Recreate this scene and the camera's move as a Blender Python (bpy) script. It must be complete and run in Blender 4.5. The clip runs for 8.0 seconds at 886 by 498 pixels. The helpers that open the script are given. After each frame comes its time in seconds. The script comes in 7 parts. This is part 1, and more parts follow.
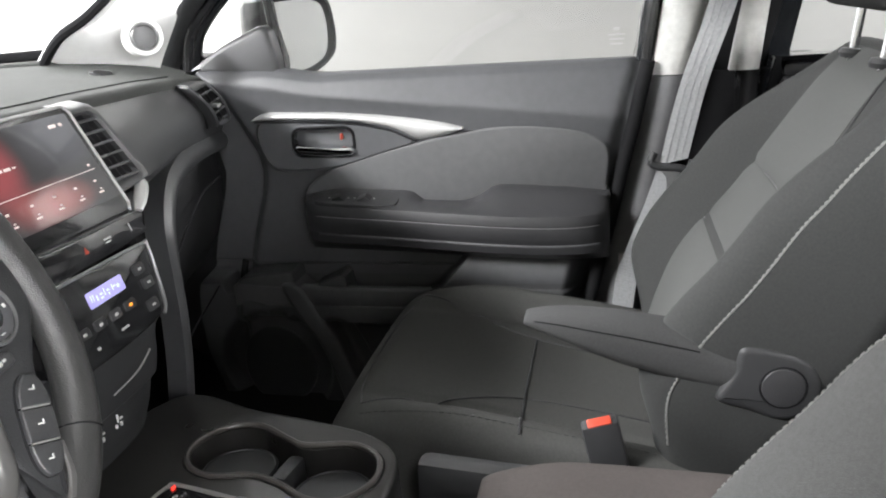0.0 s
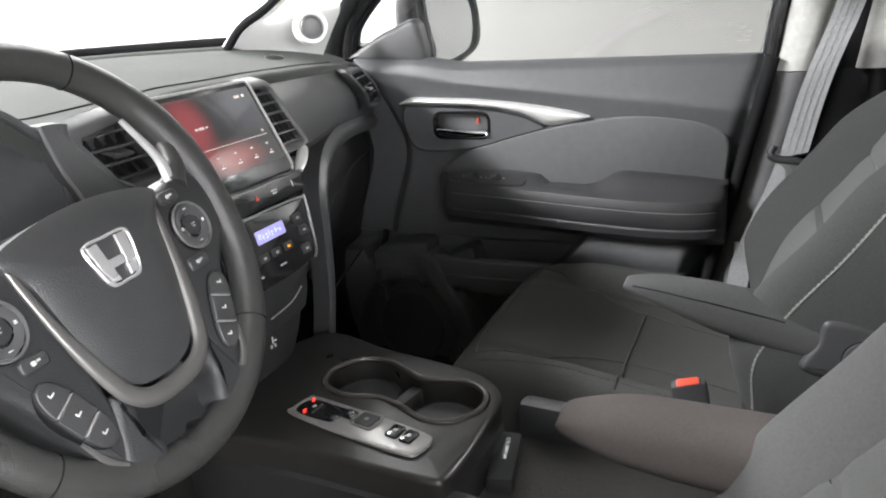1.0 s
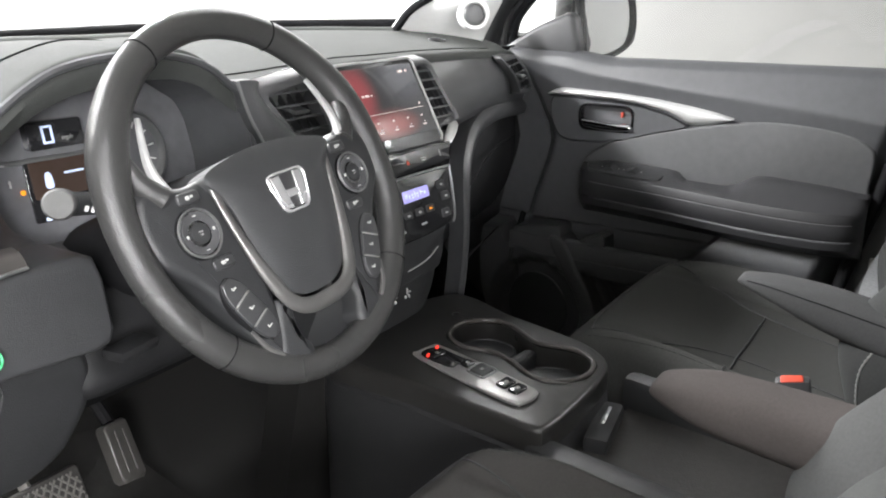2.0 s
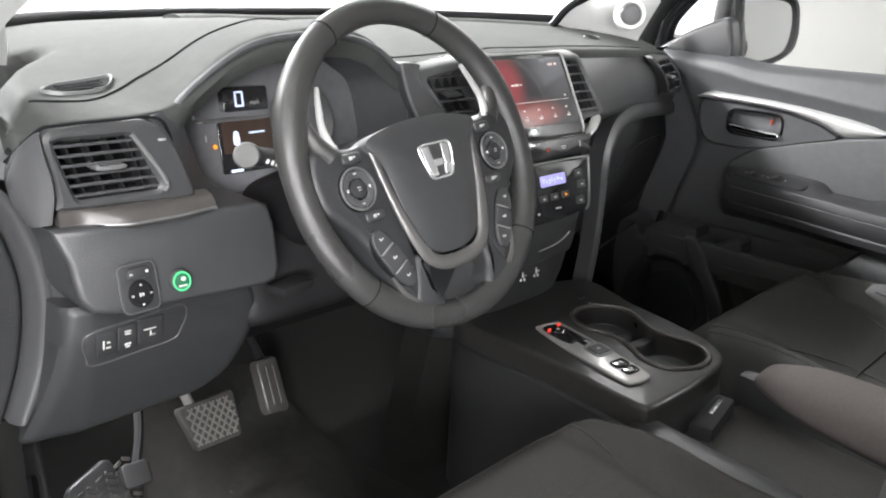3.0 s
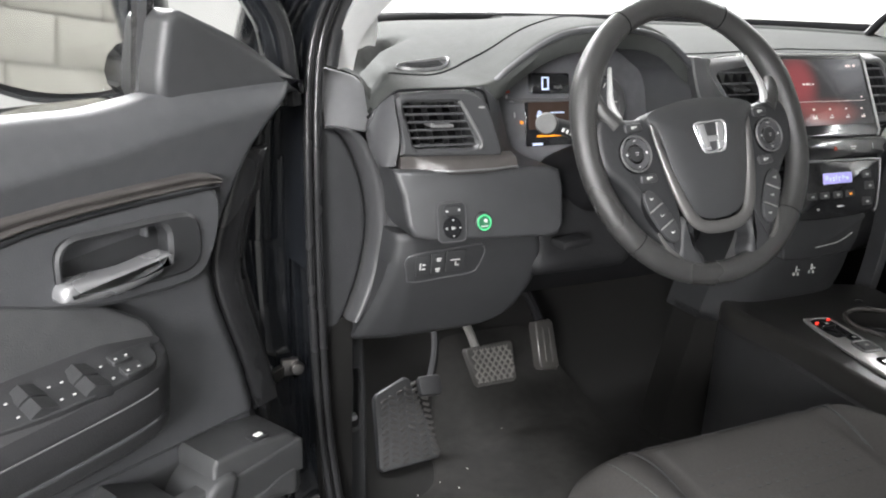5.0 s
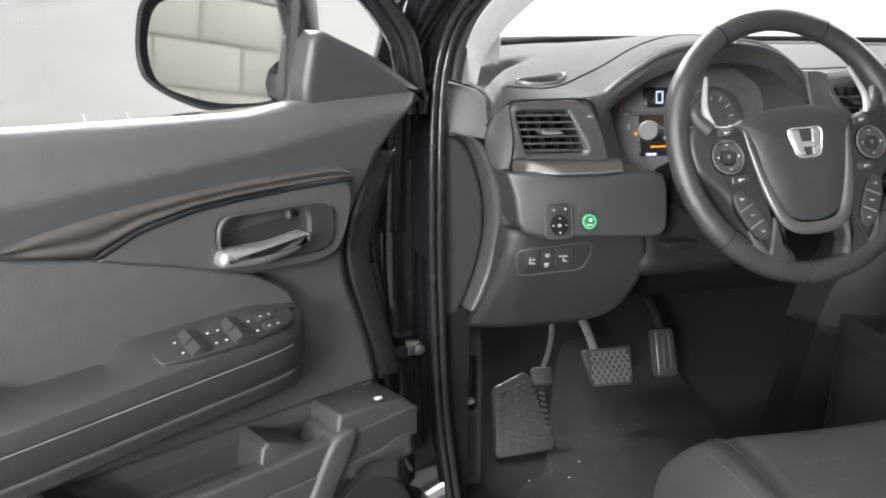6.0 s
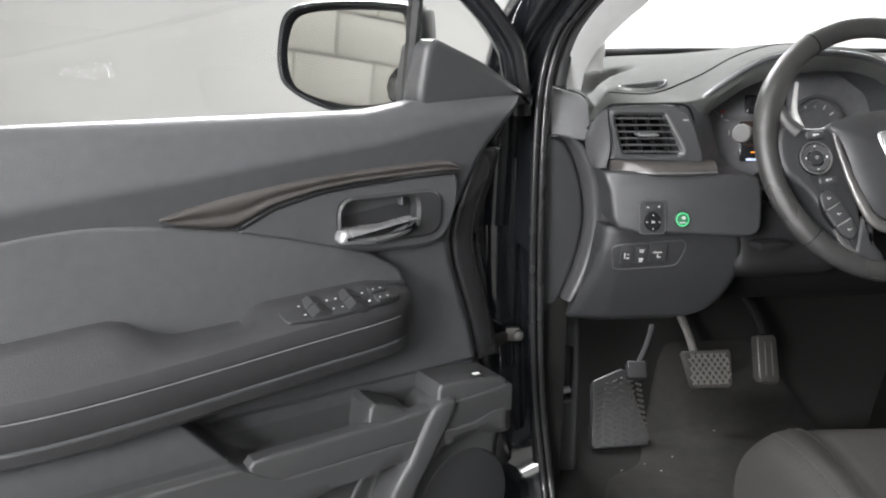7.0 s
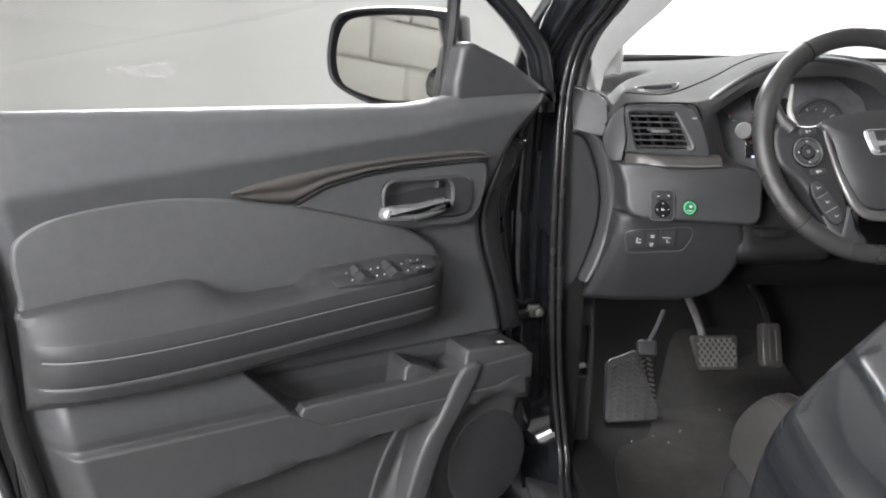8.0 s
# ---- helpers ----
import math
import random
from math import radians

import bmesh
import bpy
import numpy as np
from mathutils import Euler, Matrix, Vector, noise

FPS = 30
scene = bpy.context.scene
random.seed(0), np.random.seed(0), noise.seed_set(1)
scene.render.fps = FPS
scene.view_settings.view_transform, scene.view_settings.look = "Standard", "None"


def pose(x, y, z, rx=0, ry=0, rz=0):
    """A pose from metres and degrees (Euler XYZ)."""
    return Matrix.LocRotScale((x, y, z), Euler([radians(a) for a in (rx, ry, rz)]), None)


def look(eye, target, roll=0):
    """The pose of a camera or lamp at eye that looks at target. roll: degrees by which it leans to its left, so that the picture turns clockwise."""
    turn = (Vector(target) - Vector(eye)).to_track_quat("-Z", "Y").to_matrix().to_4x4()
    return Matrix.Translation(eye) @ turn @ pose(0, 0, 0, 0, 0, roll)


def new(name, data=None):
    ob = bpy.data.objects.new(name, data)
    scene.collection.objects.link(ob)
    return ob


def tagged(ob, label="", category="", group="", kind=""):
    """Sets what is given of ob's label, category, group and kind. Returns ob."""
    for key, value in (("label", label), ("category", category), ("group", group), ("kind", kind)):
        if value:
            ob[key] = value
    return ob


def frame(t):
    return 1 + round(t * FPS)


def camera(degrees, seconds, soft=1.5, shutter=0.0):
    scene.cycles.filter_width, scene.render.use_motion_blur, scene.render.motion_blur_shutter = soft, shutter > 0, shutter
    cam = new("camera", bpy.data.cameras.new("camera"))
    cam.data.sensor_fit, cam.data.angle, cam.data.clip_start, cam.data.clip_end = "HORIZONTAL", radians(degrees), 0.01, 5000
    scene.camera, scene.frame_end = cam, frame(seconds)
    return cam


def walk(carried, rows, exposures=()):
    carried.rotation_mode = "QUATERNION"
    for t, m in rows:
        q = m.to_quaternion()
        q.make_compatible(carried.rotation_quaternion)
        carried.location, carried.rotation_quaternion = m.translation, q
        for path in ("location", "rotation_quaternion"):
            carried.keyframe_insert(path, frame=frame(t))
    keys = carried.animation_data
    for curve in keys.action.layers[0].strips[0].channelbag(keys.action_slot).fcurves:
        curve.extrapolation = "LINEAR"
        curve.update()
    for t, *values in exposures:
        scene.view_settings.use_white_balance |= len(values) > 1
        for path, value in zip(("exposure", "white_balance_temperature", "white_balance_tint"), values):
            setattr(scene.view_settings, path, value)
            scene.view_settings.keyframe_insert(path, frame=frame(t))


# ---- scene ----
cam = camera(56.8, 8.0, 2.0)
PATH = [
    (0, (-0.731, -0.002, 1.392), (1.128, 0.406, 0.779), -3.9),
    (0.5, (-0.805, -0.041, 1.396), (1.012, 0.549, 0.803), -4.4),
    (1, (-0.863, -0.074, 1.388), (0.897, 0.664, 0.793), -3.5),
    (1.2, (-0.887, -0.089, 1.39), (0.85, 0.7, 0.79), -3.0),
    (2.5, (-0.987, -0.167, 1.387), (0.502, 1.021, 0.779), 1.7),
    (3, (-1.023, -0.206, 1.391), (0.36, 1.099, 0.77), 2.4),
    (3.5, (-1.068, -0.248, 1.392), (0.218, 1.151, 0.77), 2.0),
    (4, (-1.105, -0.281, 1.393), (0.084, 1.202, 0.771), 2.3),
    (4.5, (-1.116, -0.303, 1.386), (-0.077, 1.288, 0.763), 3.1),
    (4.7, (-1.116, -0.321, 1.379), (-0.163, 1.325, 0.762), 2.8),
    (5.8, (-1.1, -0.468, 1.358), (-0.575, 1.377, 0.791), 0.8),
    (6, (-1.095, -0.497, 1.358), (-0.634, 1.371, 0.812), 0.7),
    (6.5, (-1.088, -0.555, 1.343), (-0.79, 1.357, 0.836), 0.5),
    (7, (-1.081, -0.612, 1.345), (-0.918, 1.316, 0.84), 0.4),
    (7.5, (-1.091, -0.674, 1.341), (-0.967, 1.258, 0.838), 0.6),
    (8, (-1.102, -0.758, 1.339), (-0.997, 1.178, 0.849), 1.2),
]
walk(cam, [(t, look(eye, target, roll)) for t, eye, target, roll in PATH], [(0, 0.17), (0.6, 0.07), (1.2, 0.07), (2.5, 0.11), (3.5, 0.11), (4.7, -0.04), (6, -0.02), (6.5, -0.32), (7, -0.25), (8, -0.3)])

# ---- exposure, world and lamps ----
world = bpy.data.worlds.new("world")
scene.world = world
world.use_nodes = True
world.node_tree.nodes["Background"].inputs["Color"].default_value = (0.9, 0.95, 1.0, 1)
world.node_tree.nodes["Background"].inputs["Strength"].default_value = 0.05


def lamp(name, x, y, z, sx, sy, watts, colour=(0.99, 0.99, 1.0), aim=None):
    data = bpy.data.lights.new(name, "AREA")
    data.shape, data.size, data.size_y, data.energy, data.color = "RECTANGLE", sx, sy, watts, colour
    ob = new(name, data)
    ob.matrix_world = look((x, y, z), aim or (x, y + 0.0001, 0))
    return ob


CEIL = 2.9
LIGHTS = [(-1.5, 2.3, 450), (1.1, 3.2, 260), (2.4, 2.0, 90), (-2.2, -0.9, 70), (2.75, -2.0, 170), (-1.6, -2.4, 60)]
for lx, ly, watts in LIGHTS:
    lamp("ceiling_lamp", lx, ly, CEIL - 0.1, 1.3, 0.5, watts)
# unseen fill panel, added to brighten the cabin from its open side
FILL_PANEL = (-3.26, -2.1, 1.72)
lamp("wall_lamp", FILL_PANEL[0] + 0.05, FILL_PANEL[1], FILL_PANEL[2], 1.9, 0.8, 360, aim=(-0.2, 0.2, 1.1))

# ---- materials ----
def material(name, colour, rough=0.5, metal=0.0, scale=60.0, vary=0.12, bump=0.0, bump_scale=400.0, spec=0.5, coat=0.0, stain=0.0, stain_scale=3.0, kind="noise", emit=0.0, emit_colour=None):
    """Principled surface with fine grain, broad wear and relief, at real-world size."""
    m = bpy.data.materials.new(name)
    m.use_nodes = True
    t = m.node_tree
    b = t.nodes["Principled BSDF"]
    b.inputs["Roughness"].default_value = rough
    b.inputs["Metallic"].default_value = metal
    b.inputs["Specular IOR Level"].default_value = spec
    b.inputs["Coat Weight"].default_value = coat
    b.inputs["Coat Roughness"].default_value = 0.05
    co = t.nodes.new("ShaderNodeTexCoord")
    fine = t.nodes.new("ShaderNodeTexNoise")
    fine.inputs["Scale"].default_value = scale
    fine.inputs["Detail"].default_value = 5
    broad = t.nodes.new("ShaderNodeTexNoise")
    broad.inputs["Scale"].default_value = stain_scale
    broad.inputs["Detail"].default_value = 4
    for n in (fine, broad):
        t.links.new(co.outputs["Object"], n.inputs["Vector"])
    add = t.nodes.new("ShaderNodeMath")
    add.operation = "MULTIPLY_ADD"
    t.links.new(broad.outputs["Fac"], add.inputs[0])
    add.inputs[1].default_value = stain
    t.links.new(fine.outputs["Fac"], add.inputs[2])
    ramp = t.nodes.new("ShaderNodeMapRange")
    ramp.inputs["From Min"].default_value = 0.3 + 0.5 * stain - 0.3 * stain
    ramp.inputs["From Max"].default_value = 0.7 + 0.5 * stain + 0.3 * stain
    ramp.inputs["To Min"].default_value = 1 - vary
    ramp.inputs["To Max"].default_value = 1 + vary
    t.links.new(add.outputs[0], ramp.inputs["Value"])
    mul = t.nodes.new("ShaderNodeVectorMath")
    mul.operation = "SCALE"
    mul.inputs[0].default_value = colour
    t.links.new(ramp.outputs[0], mul.inputs["Scale"])
    t.links.new(mul.outputs[0], b.inputs["Base Color"])
    rr = t.nodes.new("ShaderNodeMapRange")
    rr.inputs["From Min"].default_value, rr.inputs["From Max"].default_value = 0.3, 0.7
    rr.inputs["To Min"].default_value, rr.inputs["To Max"].default_value = max(0.02, rough - 0.06), min(1, rough + 0.06)
    t.links.new(broad.outputs["Fac"], rr.inputs["Value"])
    t.links.new(rr.outputs[0], b.inputs["Roughness"])
    if bump:
        if kind == "leather":
            g = t.nodes.new("ShaderNodeTexVoronoi")
            g.inputs["Scale"].default_value = bump_scale
            src = g.outputs["Distance"]
        elif kind == "weave":
            g = t.nodes.new("ShaderNodeTexWave")
            g.inputs["Scale"].default_value = bump_scale
            g.inputs["Distortion"].default_value = 3
            g.inputs["Detail"].default_value = 2
            src = g.outputs["Fac"]
        else:
            g = t.nodes.new("ShaderNodeTexNoise")
            g.inputs["Scale"].default_value = bump_scale
            g.inputs["Detail"].default_value = 3
            src = g.outputs["Fac"]
        t.links.new(co.outputs["Object"], g.inputs["Vector"])
        bp = t.nodes.new("ShaderNodeBump")
        bp.inputs["Strength"].default_value = bump
        bp.inputs["Distance"].default_value = 0.001
        t.links.new(src, bp.inputs["Height"])
        t.links.new(bp.outputs[0], b.inputs["Normal"])
    if emit:
        b.inputs["Emission Color"].default_value = (*(emit_colour or colour), 1)
        b.inputs["Emission Strength"].default_value = emit
    return m


PLASTIC = material("grained_black_plastic", (0.068, 0.069, 0.073), 0.42, bump=0.25, bump_scale=900, kind="leather", stain=0.6)
DASHPLASTIC = material("grained_dark_dash_plastic", (0.043, 0.0435, 0.0455), 0.35, spec=0.65, bump=0.25, bump_scale=900, kind="leather", stain=0.7)
PLASTIC_LOW = material("matte_black_plastic", (0.030, 0.0305, 0.032), 0.46, bump=0.25, bump_scale=700, kind="leather", stain=0.7)
# black for dark parts; on the glove box it stands for footwell shade
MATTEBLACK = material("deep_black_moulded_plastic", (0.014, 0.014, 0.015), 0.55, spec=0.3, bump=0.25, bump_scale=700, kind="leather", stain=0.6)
# lower door tone: the panel's plastic darkened for the shade down there
DOORSHADE = material("shaded_lower_door_plastic", (0.052, 0.0525, 0.054), 0.42, bump=0.25, bump_scale=800, kind="leather", stain=0.7)
PAD = material("soft_grey_vinyl", (0.050, 0.0525, 0.0500), 0.8, spec=0.22, bump=0.3, bump_scale=650, kind="leather", stain=0.5)
COVER = material("mid_grey_pillar_cover", (0.15, 0.15, 0.154), 0.55, bump=0.3, bump_scale=800, kind="leather", stain=0.5)
INSERT = material("grey_door_vinyl", (0.074, 0.0745, 0.077), 0.45, bump=0.3, bump_scale=800, kind="leather", stain=0.5)
ARMVINYL = material("black_padded_vinyl", (0.035, 0.035, 0.037), 0.46, bump=0.25, bump_scale=700, kind="leather", stain=0.6)
# near-black for dark parts, gaps and sheets that stand for shade
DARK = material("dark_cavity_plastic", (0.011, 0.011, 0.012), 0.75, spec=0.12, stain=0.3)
GLOSS = material("piano_black_plastic", (0.010, 0.010, 0.011), 0.12, coat=0.4)
PAINT = material("black_car_paint", (0.009, 0.010, 0.012), 0.12, coat=1.0, stain=0.5)
MIRRORCASE = material("dark_mirror_case", (0.014, 0.0145, 0.017), 0.4, spec=0.3, stain=0.4)
RUBBER = material("black_rubber_seal", (0.018, 0.018, 0.019), 0.24, bump=0.1, stain=0.6)
SILVER = material("satin_silver_plastic", (0.50, 0.50, 0.495), 0.36, metal=0.35, vary=0.05)
GUNMETAL = material("dark_satin_metal_plastic", (0.21, 0.21, 0.212), 0.36, metal=0.5, vary=0.06)
WARMTRIM = material("smoked_satin_trim", (0.070, 0.064, 0.061), 0.36, metal=0.15, vary=0.08)
PODTRIM = material("glossy_charcoal_plastic", (0.070, 0.070, 0.073), 0.26, stain=0.6)
BANDTRIM = material("satin_edge_trim", (0.055, 0.055, 0.057), 0.30, metal=0.1, vary=0.06, stain=0.5)
SHIFTPLATE = material("brushed_grey_plate", (0.36, 0.352, 0.345), 0.32, metal=0.55, vary=0.06)
CHROME = material("polished_chrome", (0.80, 0.81, 0.83), 0.08, metal=1.0, vary=0.03)
# driver's chrome lever, toned down in place of its dark reflections
LEVER = material("dark_reflection_chrome", (0.44, 0.44, 0.45), 0.25, metal=0.7, vary=0.03)
STEEL = material("bare_steel", (0.30, 0.29, 0.28), 0.35, metal=1.0, vary=0.15)
FABRIC = material("dark_grey_seat_cloth", (0.066, 0.0665, 0.0635), 0.88, scale=300, vary=0.22, bump=0.6, bump_scale=900, spec=0.25, stain=0.8)
FABRIC_WORN = material("worn_warm_grey_seat_cloth", (0.049, 0.0465, 0.0445), 0.88, scale=300, vary=0.24, bump=0.6, bump_scale=900, spec=0.25, stain=1.0, stain_scale=5)
FABRIC2 = material("charcoal_seat_bolster_cloth", (0.047, 0.0475, 0.048), 0.85, scale=400, vary=0.2, bump=0.5, bump_scale=1100, spec=0.25, stain=0.8)
FABRIC3 = material("worn_taupe_armrest_cloth", (0.075, 0.066, 0.063), 0.9, scale=300, vary=0.2, bump=0.5, bump_scale=900, spec=0.2, stain=1.2)
# copy of the backrest cloth, darkened for the shade on the passenger's seat
FABRIC_SHADED = material("shaded_backrest_cloth", (0.038, 0.039, 0.0385), 0.88, scale=300, vary=0.2, bump=0.6, bump_scale=900, spec=0.2, stain=0.8)
FABRIC_BACK = material("mid_grey_backrest_cloth", (0.062, 0.063, 0.062), 0.88, scale=300, vary=0.2, bump=0.6, bump_scale=900, spec=0.25, stain=0.8)
FABRIC_MID = material("grey_woven_centre_cloth", (0.074, 0.076, 0.074), 0.9, scale=500, vary=0.22, bump=0.8, bump_scale=1200, spec=0.2, stain=0.6)
THREAD = material("pale_grey_thread", (0.17, 0.17, 0.163), 0.8)
CARPET = material("black_floor_carpet", (0.0095, 0.0092, 0.0088), 0.95, scale=500, vary=0.4, bump=1.0, bump_scale=700, spec=0.15, stain=1.3, stain_scale=6)
DUSTCARPET = material("dust_on_black_carpet", (0.0115, 0.011, 0.0104), 0.95, scale=60, vary=0.6, bump=1.0, bump_scale=700, spec=0.15, stain=1.5, stain_scale=14)
DUSTY = material("dusty_worn_rubber", (0.036, 0.034, 0.032), 0.75, scale=120, vary=0.35, bump=0.5, bump_scale=300, stain=1.0, stain_scale=12)
PEDAL = material("ribbed_grey_pedal_rubber", (0.125, 0.118, 0.110), 0.6, scale=90, vary=0.3, bump=0.3, stain=1.2, stain_scale=20)
BADGE = material("bright_satin_chrome", (0.78, 0.78, 0.79), 0.28, metal=0.7, vary=0.03)
SATIN = material("satin_grey_spoke_trim", (0.150, 0.147, 0.143), 0.33, metal=0.5, vary=0.05)
PILLAR = material("light_grey_pillar_trim", (0.82, 0.82, 0.81), 0.6, bump=0.08, bump_scale=600, vary=0.03, stain=0.08)
HEADLINER = material("pale_grey_headliner", (0.50, 0.50, 0.48), 0.9, bump=0.4, bump_scale=700)
BELT = material("grey_woven_seat_belt", (0.30, 0.305, 0.31), 0.6, scale=200, vary=0.1, bump=0.5, bump_scale=500, kind="weave")
WALL = material("white_painted_wall", (0.78, 0.775, 0.76), 0.55, scale=8, vary=0.03, bump=0.1, bump_scale=60, stain=0.8, stain_scale=0.6)
GREYWALL = material("pale_grey_painted_wall", (0.24, 0.237, 0.231), 0.5, scale=8, vary=0.03, bump=0.1, bump_scale=60, stain=0.8, stain_scale=0.6)
BLOCK = material("cream_painted_block", (0.225, 0.215, 0.188), 0.6, scale=20, vary=0.06, bump=0.5, bump_scale=120, stain=0.6)
MORTAR = material("grey_mortar", (0.17, 0.163, 0.15), 0.9, scale=60, vary=0.15, bump=0.5)
CONCRETE = material("grey_concrete_floor", (0.16, 0.16, 0.155), 0.5, scale=10, vary=0.12, bump=0.2, bump_scale=80, stain=1.2, stain_scale=1.2)
MIRROR = material("mirror_silvering", (0.74, 0.75, 0.75), 0.02, metal=1.0, vary=0.0)
RED = material("red_plastic", (0.42, 0.055, 0.03), 0.4)
WHITE = material("white_print", (0.80, 0.80, 0.78), 0.6, vary=0.02)
MARK = material("pale_grey_print", (0.52, 0.52, 0.51), 0.6, vary=0.02)
KNOB = material("satin_grey_knob", (0.085, 0.084, 0.083), 0.6)
# the grey includes the haze of a clear cover that isn't built
DIAL = material("hazed_instrument_face", (0.155, 0.155, 0.164), 0.35, coat=0.3)
GREYPRINT = material("grey_print", (0.30, 0.30, 0.29), 0.6, vary=0.02)


def glow(name, colour, strength):
    return material(name, colour, 0.5, emit=strength, emit_colour=colour)


LED_RED = glow("red_indicator", (1.0, 0.05, 0.03), 1.0)
LED_AMBER = glow("amber_indicator", (0.9, 0.30, 0.02), 0.9)
LED_GREEN = glow("green_indicator", (0.015, 0.11, 0.05), 0.12)
LED_RING = glow("green_lit_ring", (0.06, 0.42, 0.17), 0.5)
LCD_WHITE = glow("white_display_digit", (0.66, 0.76, 1.0), 0.42)
LCD_DIM = glow("dim_display_print", (0.62, 0.52, 0.50), 0.45)
LCD_LAVENDER = glow("lavender_display", (0.36, 0.34, 0.70), 0.55)
def screen_material():
    """A lit display with a soft red glow; its grey emission imitates reflected haze."""
    m = material("touchscreen_picture_and_haze", (0.02, 0.02, 0.022), 0.12, coat=0.4)
    t = m.node_tree
    b = t.nodes["Principled BSDF"]
    co = t.nodes.new("ShaderNodeTexCoord")
    total = None
    # red spots are the picture; the grey ones imitate a hazy reflection
    for spot, stretch, near, far, colour in (((-0.050, 0.598, 1.243), (1.0, 1.0, 0.8), 0.014, 0.052, (0.27, 0.026, 0.03, 1)), ((0.0, 0.576, 1.198), (0.55, 1.6, 1.6), 0.008, 0.050, (0.27, 0.055, 0.045, 1)), ((0.07, 0.605, 1.270), (0.8, 1.0, 1.0), 0.01, 0.07, (0.09, 0.095, 0.105, 1)), ((0.0, 0.59, 1.23), (1, 1, 1), 0.2, 0.3, (0.042, 0.040, 0.041, 1))):
        sb = t.nodes.new("ShaderNodeVectorMath")
        sb.operation = "SUBTRACT"
        sb.inputs[1].default_value = spot
        t.links.new(co.outputs["Object"], sb.inputs[0])
        sc = t.nodes.new("ShaderNodeVectorMath")
        sc.operation = "MULTIPLY"
        sc.inputs[1].default_value = stretch
        t.links.new(sb.outputs[0], sc.inputs[0])
        ln = t.nodes.new("ShaderNodeVectorMath")
        ln.operation = "LENGTH"
        t.links.new(sc.outputs[0], ln.inputs[0])
        rp = t.nodes.new("ShaderNodeMapRange")
        rp.interpolation_type = "SMOOTHSTEP"
        rp.inputs["From Min"].default_value, rp.inputs["From Max"].default_value = near, far
        rp.inputs["To Min"].default_value, rp.inputs["To Max"].default_value = 1, 0
        t.links.new(ln.outputs["Value"], rp.inputs["Value"])
        cl = t.nodes.new("ShaderNodeVectorMath")
        cl.operation = "SCALE"
        cl.inputs[0].default_value = colour[:3]
        t.links.new(rp.outputs[0], cl.inputs["Scale"])
        if total is None:
            total = cl.outputs[0]
        else:
            ad = t.nodes.new("ShaderNodeVectorMath")
            t.links.new(total, ad.inputs[0])
            t.links.new(cl.outputs[0], ad.inputs[1])
            total = ad.outputs[0]
    t.links.new(total, b.inputs["Emission Color"])
    b.inputs["Emission Strength"].default_value = 1.0
    return m


SCREEN_PICTURE_HAZE = screen_material()
SCREEN_DARK = material("dark_screen_glass", (0.02, 0.02, 0.022), 0.10, coat=0.5)
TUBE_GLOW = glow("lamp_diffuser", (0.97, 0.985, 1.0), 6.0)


def glass_material(name, tint=(1, 1, 1), rough=0.0):
    m = bpy.data.materials.new(name)
    m.use_nodes = True
    t = m.node_tree
    t.nodes.remove(t.nodes["Principled BSDF"])
    tr = t.nodes.new("ShaderNodeBsdfTransparent")
    tr.inputs["Color"].default_value = (*tint, 1)
    gl = t.nodes.new("ShaderNodeBsdfGlossy")
    gl.inputs["Roughness"].default_value = rough
    lw = t.nodes.new("ShaderNodeLayerWeight")
    lw.inputs["Blend"].default_value = 0.5
    pw = t.nodes.new("ShaderNodeMath")
    pw.operation = "POWER"
    pw.inputs[1].default_value = 5.0
    t.links.new(lw.outputs["Facing"], pw.inputs[0])
    fr = t.nodes.new("ShaderNodeMath")
    fr.operation = "MULTIPLY_ADD"
    fr.inputs[1].default_value, fr.inputs[2].default_value = 0.30, 0.03
    t.links.new(pw.outputs[0], fr.inputs[0])
    mx = t.nodes.new("ShaderNodeMixShader")
    t.links.new(fr.outputs[0], mx.inputs["Fac"])
    t.links.new(tr.outputs[0], mx.inputs[1])
    t.links.new(gl.outputs[0], mx.inputs[2])
    t.links.new(mx.outputs[0], t.nodes["Material Output"].inputs["Surface"])
    return m


GLASS = glass_material("clear_window_glass", (0.945, 0.95, 0.945))

# ---- mesh helpers ----
def part(name, bm, mat, parent=None, label="", angle=38):
    """Links a bmesh as one mesh object, under parent if given."""
    bmesh.ops.remove_doubles(bm, verts=bm.verts, dist=1e-6)
    bmesh.ops.recalc_face_normals(bm, faces=bm.faces)
    me = bpy.data.meshes.new(name)
    bm.to_mesh(me)
    bm.free()
    me.polygons.foreach_set("use_smooth", [True] * len(me.polygons))
    me.set_sharp_from_angle(angle=radians(angle))
    me.materials.append(mat)
    ob = new(name, me)
    if parent is not None:
        ob.parent = parent
    if label:
        ob["label"] = label
    return ob


def thing(name, label, category, m=None, group="", kind=""):
    ob = new(name)
    ob.empty_display_size = 0.05
    if m is not None:
        ob.matrix_basis = m
    return tagged(ob, label, category, group, kind)


def mesh(*builders):
    """A new bmesh filled by the given calls."""
    bm = bmesh.new()
    for f, *a in builders:
        f(bm, *a)
    return bm


def surf(bm, rows, closed_u=False, closed_v=False):
    vs = [[bm.verts.new(p) for p in r] for r in rows]
    nu, nv = len(vs), len(vs[0])
    for i in range(nu if closed_u else nu - 1):
        for j in range(nv if closed_v else nv - 1):
            q = [vs[i][j], vs[(i + 1) % nu][j], vs[(i + 1) % nu][(j + 1) % nv], vs[i][(j + 1) % nv]]
            if len(set(q)) == 4:
                bm.faces.new(q)
    return vs


